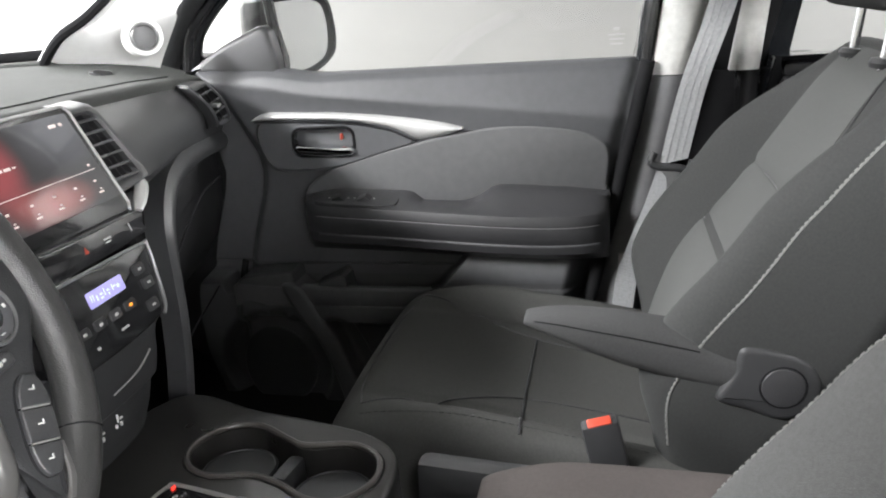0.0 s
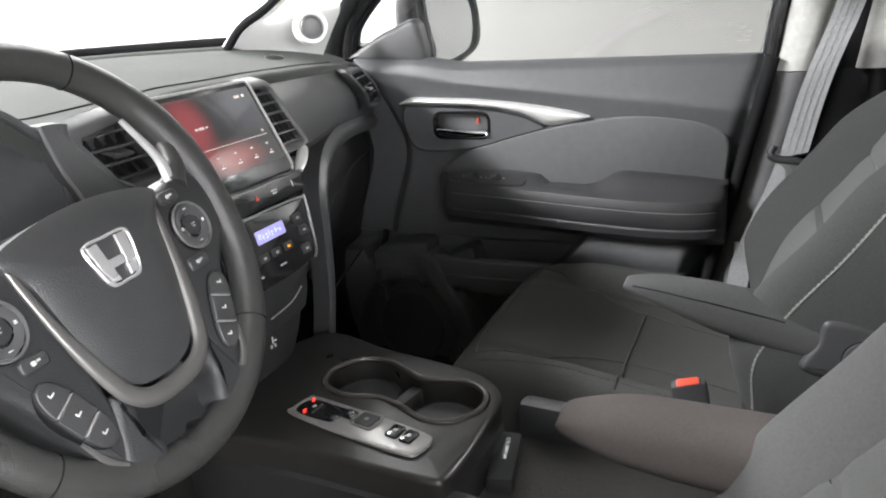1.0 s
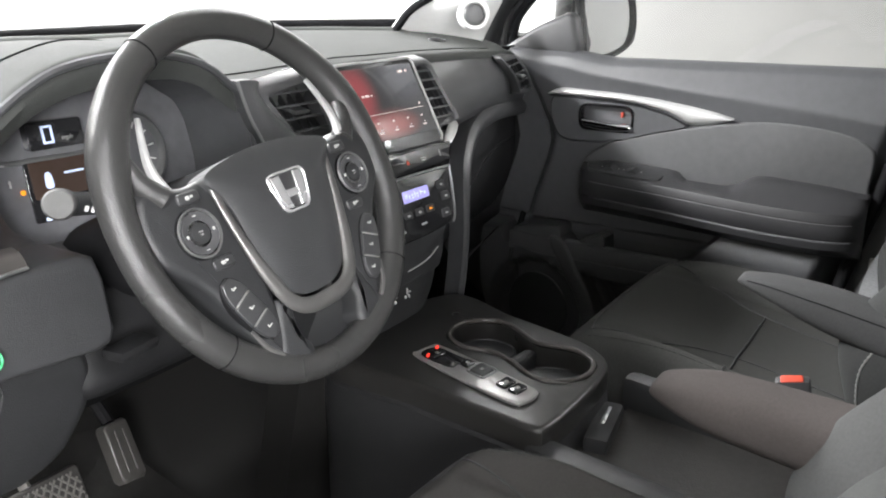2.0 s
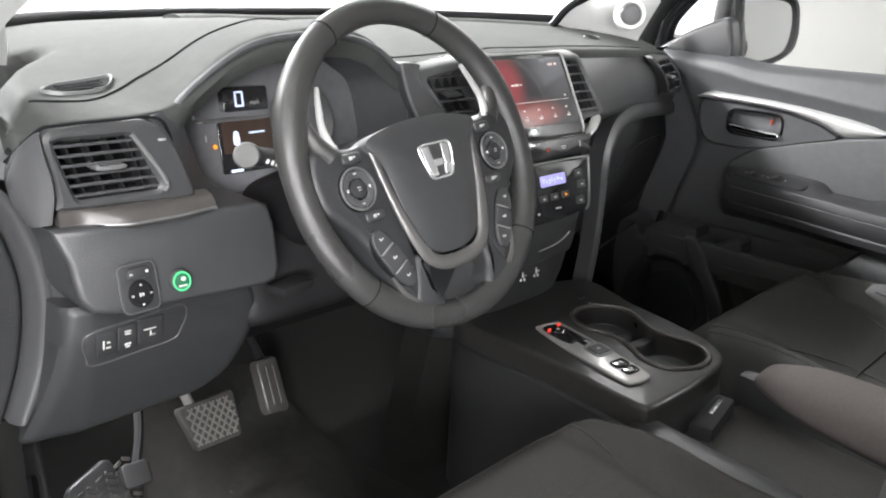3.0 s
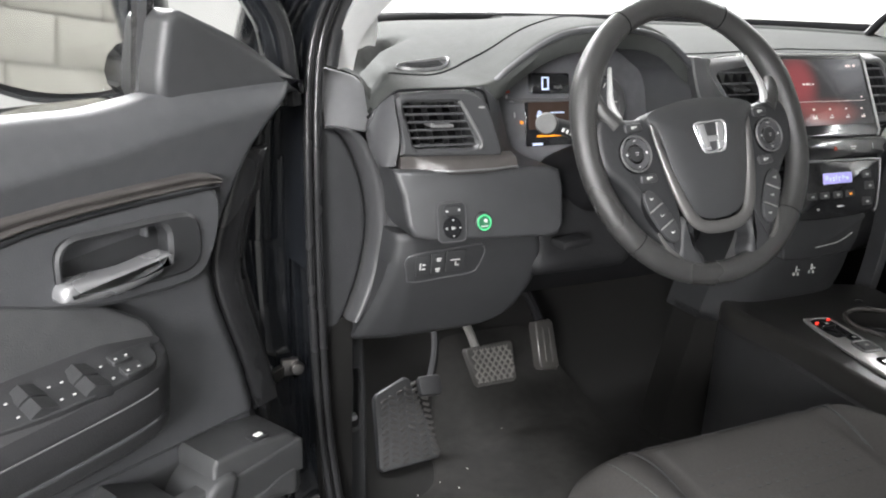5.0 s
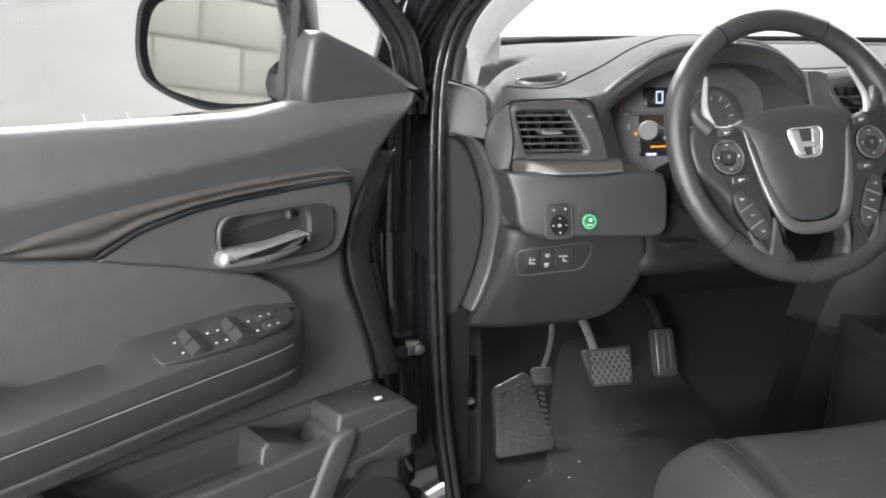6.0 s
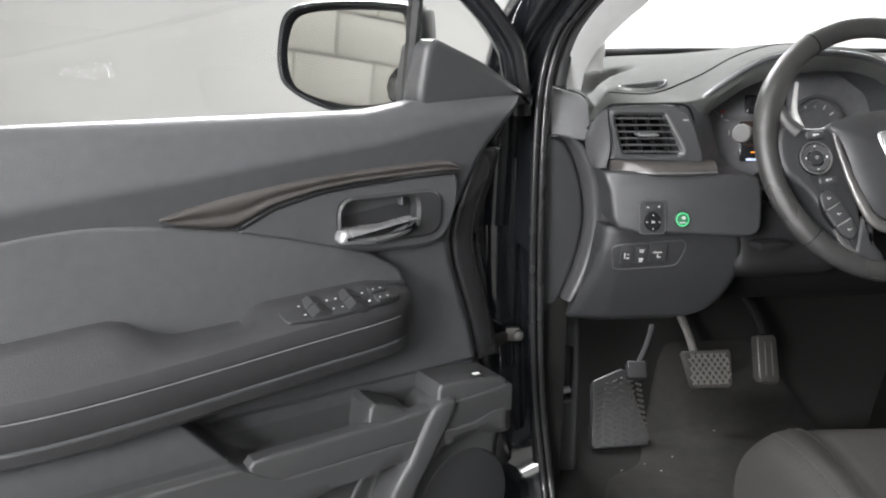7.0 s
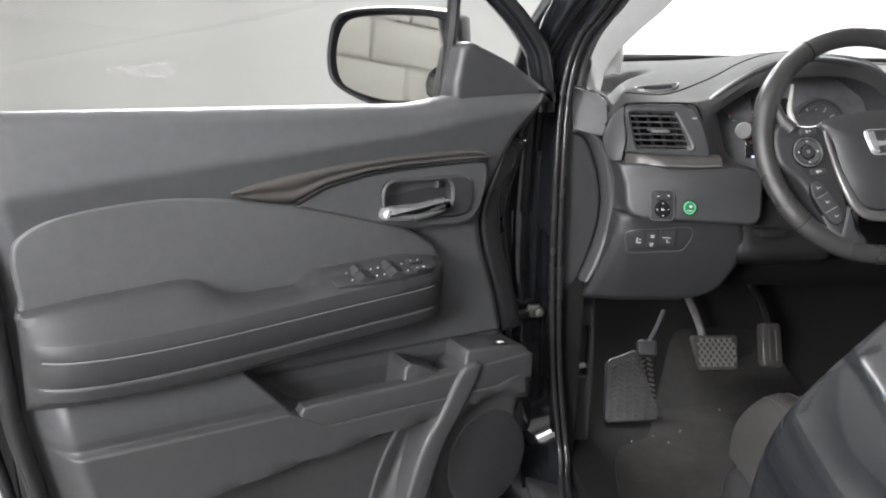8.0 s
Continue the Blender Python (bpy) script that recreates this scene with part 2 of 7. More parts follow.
def shell(bm, rows, off):
    """A sheet with thickness: rows of points and the offset vector to its back."""
    off = Vector(off)
    a = surf(bm, rows)
    b = surf(bm, [[Vector(p) + off for p in r] for r in rows])
    ring = lambda g: [*g[0], *[r[-1] for r in g[1:]], *reversed(g[-1][:-1]), *[r[0] for r in reversed(g[1:-1])]]
    ra, rb = ring(a), ring(b)
    for i in range(len(ra)):
        k = (i + 1) % len(ra)
        bm.faces.new((ra[i], ra[k], rb[k], rb[i]))


def curve(points, n=24, closed=False):
    """Catmull-Rom curve through points."""
    p = [np.array(q, float) for q in points]
    m = len(p)
    out = []
    spans = m if closed else m - 1
    for i in range(spans):
        if closed:
            a, b, c, d = p[(i - 1) % m], p[i], p[(i + 1) % m], p[(i + 2) % m]
        else:
            a, b, c, d = p[max(i - 1, 0)], p[i], p[i + 1], p[min(i + 2, m - 1)]
        k = max(2, n // spans)
        for s in range(k):
            t = s / k
            out.append(0.5 * (2 * b + (c - a) * t + (2 * a - 5 * b + 4 * c - d) * t * t + (3 * b - a - 3 * c + d) * t ** 3))
    if not closed:
        out.append(p[-1])
    return out


def tube(bm, path, r, n=10, closed=False, flat=1.0, up=(0, 0, 1)):
    """A tube along a path; flat scales it across its up direction."""
    path = [np.array(q, float) for q in path]
    m = len(path)
    rows = []
    for i in range(m):
        a = path[(i - 1) % m] if closed or i else path[i]
        b = path[(i + 1) % m] if closed or i < m - 1 else path[i]
        d = (b - a) / (np.linalg.norm(b - a) + 1e-12)
        u = np.array(up, float) - d * np.dot(up, d)
        if np.linalg.norm(u) < 1e-3:
            u = np.array((1.0, 0, 0)) - d * d[0]
        u /= np.linalg.norm(u)
        w = np.cross(d, u)
        rad = r[i] if hasattr(r, "__len__") else r
        rows.append([path[i] + rad * (math.cos(2 * math.pi * k / n) * w + math.sin(2 * math.pi * k / n) * u * flat) for k in range(n)])
    vs = surf(bm, rows, closed_u=closed, closed_v=True)
    if not closed:
        bm.faces.new(vs[0])
        bm.faces.new(vs[-1])


def rbox(bm, centre, size, bevel=0.004, rot=(0, 0, 0), seg=2):
    m = pose(*centre, *rot) @ Matrix.Diagonal((*size, 1))
    r = bmesh.ops.create_cube(bm, size=1, matrix=m)
    if bevel:
        es = {e for v in r["verts"] for e in v.link_edges}
        bmesh.ops.bevel(bm, geom=list(es), offset=bevel, segments=seg, affect="EDGES", profile=0.6)


def rrect(w, h, r, n=5, cx=0.0, cy=0.0):
    """Outline of a rounded rectangle."""
    out = []
    for sx, sy, a in ((1, 1, 0), (-1, 1, 90), (-1, -1, 180), (1, -1, 270)):
        for k in range(n + 1):
            t = radians(a + 90 * k / n)
            out.append((cx + sx * (w / 2 - r) + r * math.cos(t), cy + sy * (h / 2 - r) + r * math.sin(t)))
    return out


def ellipse(w, h, n=28, cx=0.0, cy=0.0):
    return [(cx + w / 2 * math.cos(2 * math.pi * k / n), cy + h / 2 * math.sin(2 * math.pi * k / n)) for k in range(n)]


def inset(outline, d):
    p = np.array(outline, float)
    nxt, prv = np.roll(p, -1, 0), np.roll(p, 1, 0)
    area = 0.5 * np.sum(p[:, 0] * nxt[:, 1] - nxt[:, 0] * p[:, 1])
    e1 = p - prv
    e2 = nxt - p
    e1 /= np.linalg.norm(e1, axis=1, keepdims=True) + 1e-12
    e2 /= np.linalg.norm(e2, axis=1, keepdims=True) + 1e-12
    nrm = np.stack([-(e1[:, 1] + e2[:, 1]), e1[:, 0] + e2[:, 0]], 1)
    ln = np.linalg.norm(nrm, axis=1, keepdims=True) + 1e-12
    k = np.clip(2 / (ln ** 2) * ln, 0, 2.0)
    return p + nrm / ln * d * np.sign(area) * np.clip(k, 0.5, 1.6)


def plate(bm, outline, h0, h1, f, bevel=0.003, seg=3, back=True):
    """A slab with a rounded front edge: a closed 2D outline from depth h0 to h1, placed by f(u, v, h)."""
    rings = [(0.0, h0)]
    s = 1 if h1 > h0 else -1
    for k in range(seg + 1):
        a = math.pi / 2 * k / seg
        rings.append((bevel * (1 - math.cos(a)), h1 - s * bevel * (1 - math.sin(a))))
    rows = []
    for d, h in rings:
        o = inset(outline, d) if d else np.array(outline, float)
        rows.append([f(u, v, h) for u, v in o])
    vs = surf(bm, rows, closed_v=True)
    bm.faces.new(vs[-1])
    if back:
        bm.faces.new(vs[0])


def by_angle(outline, centre, n=72):
    """An outline sampled again at even angles about a centre."""
    p = np.array(outline, float)
    q = np.roll(p, -1, 0)
    out = []
    for k in range(n):
        a = 2 * math.pi * k / n
        d = np.array((math.cos(a), math.sin(a)))
        best = 0.0
        for s, e in zip(p, q):
            m = np.array([[d[0], s[0] - e[0]], [d[1], s[1] - e[1]]])
            det = np.linalg.det(m)
            if abs(det) < 1e-12:
                continue
            t, w = np.linalg.solve(m, s - np.array(centre))
            if t > best and -1e-6 <= w <= 1 + 1e-6:
                best = t
        out.append((centre[0] + best * d[0], centre[1] + best * d[1]))
    return out


def ring_plate(bm, outer, inner, h0, h1, f, depth, bevel=0.003, n=72, bottom=True):
    """A slab with one opening that runs back to a floor at depth."""
    c = np.mean(np.array(inner, float), axis=0)
    o, i = np.array(by_angle(outer, c, n)), np.array(by_angle(inner, c, n))
    s = 1 if h1 > h0 else -1
    rows = [[f(u, v, h0) for u, v in o], [f(u, v, h1 - s * bevel) for u, v in o]]
    rows.append([f(u, v, h1) for u, v in inset(o, bevel)])
    rows.append([f(u, v, h1) for u, v in inset(i, -bevel)])
    rows.append([f(u, v, h1 - s * bevel) for u, v in i])
    rows.append([f(u, v, depth) for u, v in i])
    vs = surf(bm, rows, closed_v=True)
    if bottom:
        bm.faces.new(vs[-1])


def lathe(bm, profile, m, n=28):
    """Turns a profile of (radius, height) about local z, placed by the matrix m."""
    rows = [[m @ Vector((r * math.cos(2 * math.pi * k / n), r * math.sin(2 * math.pi * k / n), h)) for k in range(n)] for r, h in profile]
    vs = surf(bm, rows, closed_v=True)
    for g in (vs[0], vs[-1]):
        bm.faces.new(g)


def smooth(a, b, x):
    t = min(1, max(0, (x - a) / (b - a)))
    return t * t * (3 - 2 * t)


def pillow(bm, fn, nu=36, nv=36):
    """A closed cushion: fn(u, v, side) gives a point, u and v from -1 to 1, side 1 for the front and -1 for the back."""
    ease = lambda a: math.copysign(1 - (1 - abs(a)) ** 2.2, a)
    us = [ease(-1 + 2 * i / nu) for i in range(nu + 1)]
    vs = [ease(-1 + 2 * j / nv) for j in range(nv + 1)]
    front = surf(bm, [[fn(u, v, 1) for v in vs] for u in us])
    rear = surf(bm, [[fn(u, v, -1) for v in vs] for u in us])
    return front, rear


def rounding(u, v, p=3.0, q=3.0):
    return max(0.0, 1 - abs(u) ** p) ** (1 / p) * max(0.0, 1 - abs(v) ** q) ** (1 / q)


def lerp(x, table):
    xs, ys = zip(*table)
    return float(np.interp(x, xs, ys))


def soft(x, table, w=0.03):
    """A table read with its corners smoothed."""
    return float(np.mean([lerp(x + d * w, table) for d in (-1, -0.6, -0.2, 0.2, 0.6, 1)]))


def bars(name, specs, h0, h1, f, mat, parent):
    """Small printed bars, one object each: centre, width and height on the surface f."""
    for u, v, w, h in specs:
        part(name, mesh((plate, rrect(w, h, min(w, h) * 0.3, 2, u, v), h0, h1, f, 0.0002)), mat, parent)


def word(text, size, m, mat, parent, name="lettering", depth=0.0004):
    """Flat lettering with the built-in font, as a mesh."""
    c = bpy.data.curves.new(name, "FONT")
    c.body, c.size, c.extrude, c.align_x, c.align_y = text, size, depth, "CENTER", "CENTER"
    tmp = new(name, c)
    me = bpy.data.meshes.new_from_object(tmp)
    bpy.data.objects.remove(tmp)
    bpy.data.curves.remove(c)
    me.materials.append(mat)
    ob = new(name, me)
    ob.parent, ob.matrix_basis = parent, m
    return ob

# ---- the hall round the car ----
X0, X1, Y0, Y1 = -3.3, 3.6, -3.6, 5.2
def slab_box(name, centre, size, mat, label, category="wall", bevel=0.0):
    ob = part(name, mesh((rbox, centre, size, bevel)), mat)
    return tagged(ob, label, category, kind="structure")


slab_box("ground", ((X0 + X1) / 2, (Y0 + Y1) / 2, -0.05), (X1 - X0 + 0.6, Y1 - Y0 + 0.6, 0.1), CONCRETE, "grey sealed concrete floor of the hall", "floor")
slab_box("wall_north", ((0.1 + X1) / 2 + 0.1, Y1 + 0.06, CEIL / 2), (X1 + 0.1, 0.12, CEIL), WALL, "plain white painted wall ahead of the car")
# the grey stretch of the end wall turns the corner in a wide cove
B = bmesh.new()
turn = [(0.1, Y1), (X0 + 1.0, Y1), *[(X0 + 1.0 - math.sin(radians(a)), Y1 - 1.0 + math.cos(radians(a))) for a in range(6, 90, 6)], (X0, Y1 - 1.0)]
shell(B, [[(x, y, z) for z in (0, CEIL)] for x, y in turn], (-0.09, 0.12, 0))
tagged(part("wall_corner", B, GREYWALL), "pale grey wall turning a coved corner", "wall", kind="structure")
slab_box("wall_east", (X1 + 0.06, (Y0 + 2.0) / 2, CEIL / 2), (0.12, 2.0 - Y0, CEIL), GREYWALL, "plain pale grey painted wall beside the car")
slab_box("wall_east_front", (X1 + 0.06, (2.0 + Y1) / 2, CEIL / 2), (0.12, Y1 - 2.0, CEIL), WALL, "plain white painted wall beside the bonnet")
slab_box("wall_west", (X0 - 0.06, 2.95, CEIL / 2), (0.12, 2.5, CEIL), GREYWALL, "plain pale grey painted wall beside the open door")
slab_box("wall_south", ((X0 + X1) / 2, Y0 - 0.06, CEIL / 2), (X1 - X0 + 0.5, 0.12, CEIL), GREYWALL, "plain pale grey painted wall behind the car")
slab_box("ceiling", ((X0 + X1) / 2, (Y0 + Y1) / 2, CEIL + 0.05), (X1 - X0 + 0.6, Y1 - Y0 + 0.6, 0.1), WALL, "white ceiling of the hall", "ceiling")
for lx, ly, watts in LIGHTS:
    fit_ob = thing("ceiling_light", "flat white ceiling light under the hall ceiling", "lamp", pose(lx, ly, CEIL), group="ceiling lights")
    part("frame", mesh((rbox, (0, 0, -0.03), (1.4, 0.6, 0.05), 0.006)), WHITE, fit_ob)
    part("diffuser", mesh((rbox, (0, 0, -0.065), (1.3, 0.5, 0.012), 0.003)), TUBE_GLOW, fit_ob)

# frame and glowing face of the added fill panel
wl = thing("wall_light", "added unseen fill light panel on the block wall", "lamp", pose(*FILL_PANEL))
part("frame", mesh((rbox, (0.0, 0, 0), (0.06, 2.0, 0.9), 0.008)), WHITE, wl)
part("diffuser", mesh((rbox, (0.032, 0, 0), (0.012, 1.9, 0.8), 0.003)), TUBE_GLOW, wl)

# ---- the car's shell ----
body = thing("car_body", "black painted car body with a pale grey headliner, driver's side open", "car", pose(0, 0, 0))
# hinge pillar, sill and floor pan on the driver's side
B = bmesh.new()
rbox(B, (-0.865, 0.76, 0.84), (0.11, 0.18, 0.86), 0.02)
rbox(B, (-0.875, 0.672, 0.98), (0.05, 0.02, 0.36), 0.008)
rbox(B, (-0.872, 0.672, 0.66), (0.045, 0.02, 0.16), 0.008)
part("hinge_pillar", B, PAINT, body, "glossy black painted hinge pillar")
B = bmesh.new()
rbox(B, (-0.865, 0.25, 0.49), (0.16, 1.0, 0.10), 0.02)
rbox(B, (-0.815, 0.25, 0.545), (0.10, 1.0, 0.02), 0.006)
part("sill", B, PLASTIC_LOW, body, "black plastic door sill cover")
B = bmesh.new()
shell(B, [[(x, y, z + 0.5 * (x + 0.83)) for y, z in ((0.560, 0.535), (0.585, 0.548), (0.612, 0.572), (0.638, 0.600), (0.656, 0.622), (0.668, 0.655), (0.672, 0.72))] for x in np.linspace(-0.872, -0.798, 8)], (0, 0.012, -0.012))
part("sill_end", B, PAINT, body, "glossy black painted sill end")
for side, xs in (("left", -1), ("right", 1)):
    B = bmesh.new()
    rbox(B, (xs * 0.93, 1.75, 0.80), (0.10, 1.75, 0.75), 0.05)
    part("front_wing", B, PAINT, body)
# A pillars: outer black frame, pale trim inside
def strip(bm, a, b, thick):
    """A band between two edge curves, with thickness."""
    shell(bm, [[p, (np.array(p) * 0.5 + np.array(q) * 0.5) + np.array((0, -0.006, 0.004)), q] for p, q in zip(a, b)], thick)


ta = curve([(-0.774, 0.697, 1.262), (-0.783, 0.664, 1.301), (-0.776, 0.634, 1.342), (-0.759, 0.608, 1.378), (-0.741, 0.582, 1.408), (-0.68, 0.46, 1.54), (-0.62, 0.31, 1.655)], 42)
tb = curve([(-0.750, 0.702, 1.260), (-0.747, 0.684, 1.296), (-0.731, 0.664, 1.331), (-0.703, 0.638, 1.367), (-0.667, 0.60, 1.41), (-0.59, 0.48, 1.54), (-0.52, 0.34, 1.655)], 42)
part("pillar_trim", mesh((strip, ta, tb, (0.01, 0.03, 0.012))), PILLAR, body, "pale grey windscreen pillar trim")
tc = curve([(-0.748, 0.690, 1.288), (-0.742, 0.683, 1.31), (-0.731, 0.675, 1.332)], 16)
td = curve([(-0.712, 0.722, 1.290), (-0.712, 0.712, 1.315), (-0.722, 0.690, 1.342)], 16)
part("pillar_foot", mesh((strip, tc, td, (0.01, 0.03, 0.012))), PILLAR, body, "pale grey pillar trim foot")
# outer frame and seals of the door opening on the driver's side
sa = curve([(-0.822, 0.20, 0.565), (-0.818, 0.48, 0.567), (-0.804, 0.60, 0.60), (-0.822, 0.625, 0.77), (-0.833, 0.624, 0.97), (-0.836, 0.623, 1.12), (-0.833, 0.630, 1.236), (-0.824, 0.636, 1.301), (-0.810, 0.625, 1.351), (-0.794, 0.603, 1.381), (-0.781, 0.578, 1.406), (-0.72, 0.45, 1.54), (-0.66, 0.30, 1.655)], 110)
oa = curve([(-0.888, 0.69, 1.05), (-0.882, 0.69, 1.235), (-0.872, 0.685, 1.301), (-0.858, 0.665, 1.355), (-0.828, 0.615, 1.42), (-0.765, 0.48, 1.55), (-0.70, 0.32, 1.68)], 36)
B = bmesh.new()
tube(B, oa, 0.036, 14)
up = [p for p in sa if p[2] > 1.0]
oz = np.array(oa)
shell(B, [[p * (1 - k) + np.array([np.interp(p[2], oz[:, 2], oz[:, j]) for j in range(3)]) * k + np.array((0, 0.012, 0)) for k in np.linspace(0, 1, 5)] for p in up], (0.004, 0.02, 0))
part("pillar_frame", B, PAINT, body, "glossy black pillar beside the windscreen")
part("door_seal", mesh((tube, sa, 0.0056, 10, False, 1.0, (1, 0, 0))), RUBBER, body, "black rubber door seal")
part("door_seal", mesh((tube, [p + np.array((0.013, 0.006, 0.0)) for p in sa], 0.0066, 10, False, 1.0, (1, 0, 0))), RUBBER, body, "black rubber door seal")
part("pillar_lining", mesh((tube, [p + np.array((0.033, 0.030, 0.0)) for p in sa if p[2] > 1.265], 0.013, 10, False, 1.0, (1, 0, 0))), PLASTIC_LOW, body)
# passenger side pillars
ra = curve([(0.671, 1.113, 1.246), (0.661, 1.04, 1.287), (0.642, 0.97, 1.345), (0.669, 0.896, 1.397), (0.717, 0.696, 1.573), (0.731, 0.51, 1.692)], 30)
rb = curve([(0.761, 0.878, 1.249), (0.74, 0.838, 1.302), (0.693, 0.778, 1.361), (0.662, 0.738, 1.4), (0.62, 0.532, 1.545), (0.571, 0.347, 1.646)], 30)
pw = part("pillar_trim", mesh((strip, ra, rb, (0.01, 0.03, 0.012))), PILLAR, body, "pale grey windscreen pillar trim with a round tweeter")
part("windscreen_seal", mesh((tube, [p + np.array((-0.012, 0.008, 0.0)) for p in ra], 0.009, 8)), DARK, body)
fa = curve([(0.83, 0.90, 1.22), (0.815, 0.865, 1.30), (0.775, 0.80, 1.39), (0.72, 0.62, 1.55), (0.67, 0.42, 1.67)], 30)
part("pillar_frame", mesh((tube, fa, 0.030, 12)), PLASTIC_LOW, body, "black pillar seal beside the passenger window")
# roof, windscreen, rear
B = bmesh.new()
shell(B, [[(x, y, 1.685 - 0.10 * (x / 0.72) ** 4 - 0.03 * ((y + 0.6) / 1.0) ** 2) for y in np.linspace(-2.4, 0.34 - 0.10 * (x / 0.7) ** 2, 14)] for x in np.linspace(-0.74, 0.74, 15)], (0, 0, 0.03))
part("headliner", B, HEADLINER, body, "pale grey cloth headliner")
B = bmesh.new()
shell(B, [[(x, y, 1.735 - 0.10 * (x / 0.72) ** 4 - 0.03 * ((y + 0.6) / 1.0) ** 2) for y in np.linspace(-2.4, 0.36 - 0.10 * (x / 0.7) ** 2, 14)] for x in np.linspace(-0.78, 0.78, 15)], (0, 0, 0.015))
part("roof", B, PAINT, body)
WF = [(-0.80, 0.80), (-0.70, 0.97), (-0.5, 1.18), (-0.2, 1.32), (0.2, 1.38), (0.5, 1.30), (0.7, 1.15), (0.82, 1.0)]
B = bmesh.new()
xs = np.linspace(-0.76, 0.76, 20)
shell(B, [[(x * (1 - 0.17 * k), lerp(x, WF) * (1 - k) + (0.33 - 0.10 * x * x) * k, 1.31 + 0.37 * k) for k in np.linspace(0, 1, 10)] for x in xs], (0, 0.003, 0.005))
ws = part("windscreen", B, GLASS, body, "clear windscreen glass")
ws.visible_shadow = False
B = bmesh.new()
rbox(B, (0, 2.1, 1.12), (1.6, 1.6, 0.08), 0.03)
part("bonnet", B, PAINT, body)
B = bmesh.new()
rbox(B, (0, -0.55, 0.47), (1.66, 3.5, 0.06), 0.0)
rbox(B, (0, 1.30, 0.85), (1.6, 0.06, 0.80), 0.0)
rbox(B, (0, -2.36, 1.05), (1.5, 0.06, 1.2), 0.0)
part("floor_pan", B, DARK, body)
# block added to close a bright gap; its black stands for shade
B = bmesh.new()
rbox(B, (0.855, 1.02, 0.86), (0.09, 0.64, 0.86), 0.02)
part("hinge_pillar", B, MATTEBLACK, body)

# passenger-side B pillar, its seat belt cover and the rear door
B = bmesh.new()
lo = curve([(0.80, 0.09, 0.55), (0.805, 0.048, 0.80), (0.808, -0.008, 1.0), (0.806, -0.034, 1.11), (0.800, -0.055, 1.215)], 24)
hi = curve([(0.80, -0.10, 0.55), (0.805, -0.09, 0.80), (0.81, -0.095, 1.0), (0.808, -0.125, 1.12), (0.800, -0.145, 1.215)], 24)
shell(B, [[a * (1 - k) + b * k + np.array((-0.035 * math.sin(math.pi * k) ** 0.6, 0, 0)) for k in np.linspace(0, 1, 12)] for a, b in zip(lo, hi)], (0.03, 0, 0))
part("pillar_lower_cover", B, COVER, body, "mid grey moulded lower pillar cover")
B = bmesh.new()
lo = [np.array(p) for p in ((0.795, -0.058, 1.217), (0.790, -0.085, 1.34), (0.74, -0.13, 1.52), (0.68, -0.17, 1.66))]
hi = [np.array(p) for p in ((0.795, -0.14, 1.217), (0.790, -0.165, 1.34), (0.74, -0.20, 1.52), (0.68, -0.24, 1.66))]
shell(B, [[a * (1 - k) + b * k + np.array((-0.03 * math.sin(math.pi * k) ** 0.6, 0, 0)) for k in np.linspace(0, 1, 12)] for a, b in zip(lo, hi)], (0.03, 0, 0))
part("pillar_upper_trim", B, HEADLINER, body, "pale grey upper pillar trim")
B = bmesh.new()
lo = [np.array(p) for p in ((0.80, -0.200, 1.217), (0.795, -0.217, 1.332), (0.745, -0.25, 1.52), (0.685, -0.28, 1.66))]
hi = [np.array(p) for p in ((0.80, -0.250, 1.217), (0.795, -0.262, 1.332), (0.745, -0.29, 1.52), (0.685, -0.32, 1.66))]
shell(B, [[a * (1 - k) + b * k + np.array((-0.008 * math.sin(math.pi * k) ** 0.6, 0, 0)) for k in np.linspace(0, 1, 8)] for a, b in zip(lo, hi)], (0.02, 0, 0))
part("pillar_rear_trim", B, HEADLINER, body, "grey rear strip of the pillar trim")
# sheets behind the belt, the recess's shade put into their colour
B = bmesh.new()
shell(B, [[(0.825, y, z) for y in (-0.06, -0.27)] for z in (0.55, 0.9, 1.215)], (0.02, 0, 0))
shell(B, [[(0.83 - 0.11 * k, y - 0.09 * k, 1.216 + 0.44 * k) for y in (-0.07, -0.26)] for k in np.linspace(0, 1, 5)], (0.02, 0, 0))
part("pillar_recess", B, DARK, body, "near-black sheet behind the belt, for the recess's shade")
B = bmesh.new()
tube(B, [(0.82, 0.066, 0.75), (0.825, 0.006, 1.0), (0.825, -0.046, 1.215), (0.82, -0.075, 1.34), (0.77, -0.12, 1.52), (0.70, -0.16, 1.66)], 0.018, 10)
tube(B, [(0.83, -0.235, 0.75), (0.83, -0.235, 1.215), (0.82, -0.25, 1.34), (0.77, -0.28, 1.52), (0.70, -0.31, 1.66)], 0.022, 10)
part("pillar_seal", B, RUBBER, body, "black rubber seals of the pillar")
for sg in (1,):
    B = bmesh.new()
    rbox(B, (sg * 0.862, -0.17, 0.86), (0.03, 0.36, 0.76), 0.01)
    if sg > 0:
        rows = [[(0.80 + 0.03 - 0.14 * k * k, y - 0.08 * k, 1.22 + 0.46 * k) for y in (0.0 - 0.06, -0.30)] for k in np.linspace(0, 1, 8)]
        shell(B, rows, (0.01, 0, 0))
    part("pillar_panel", B, PAINT, body)


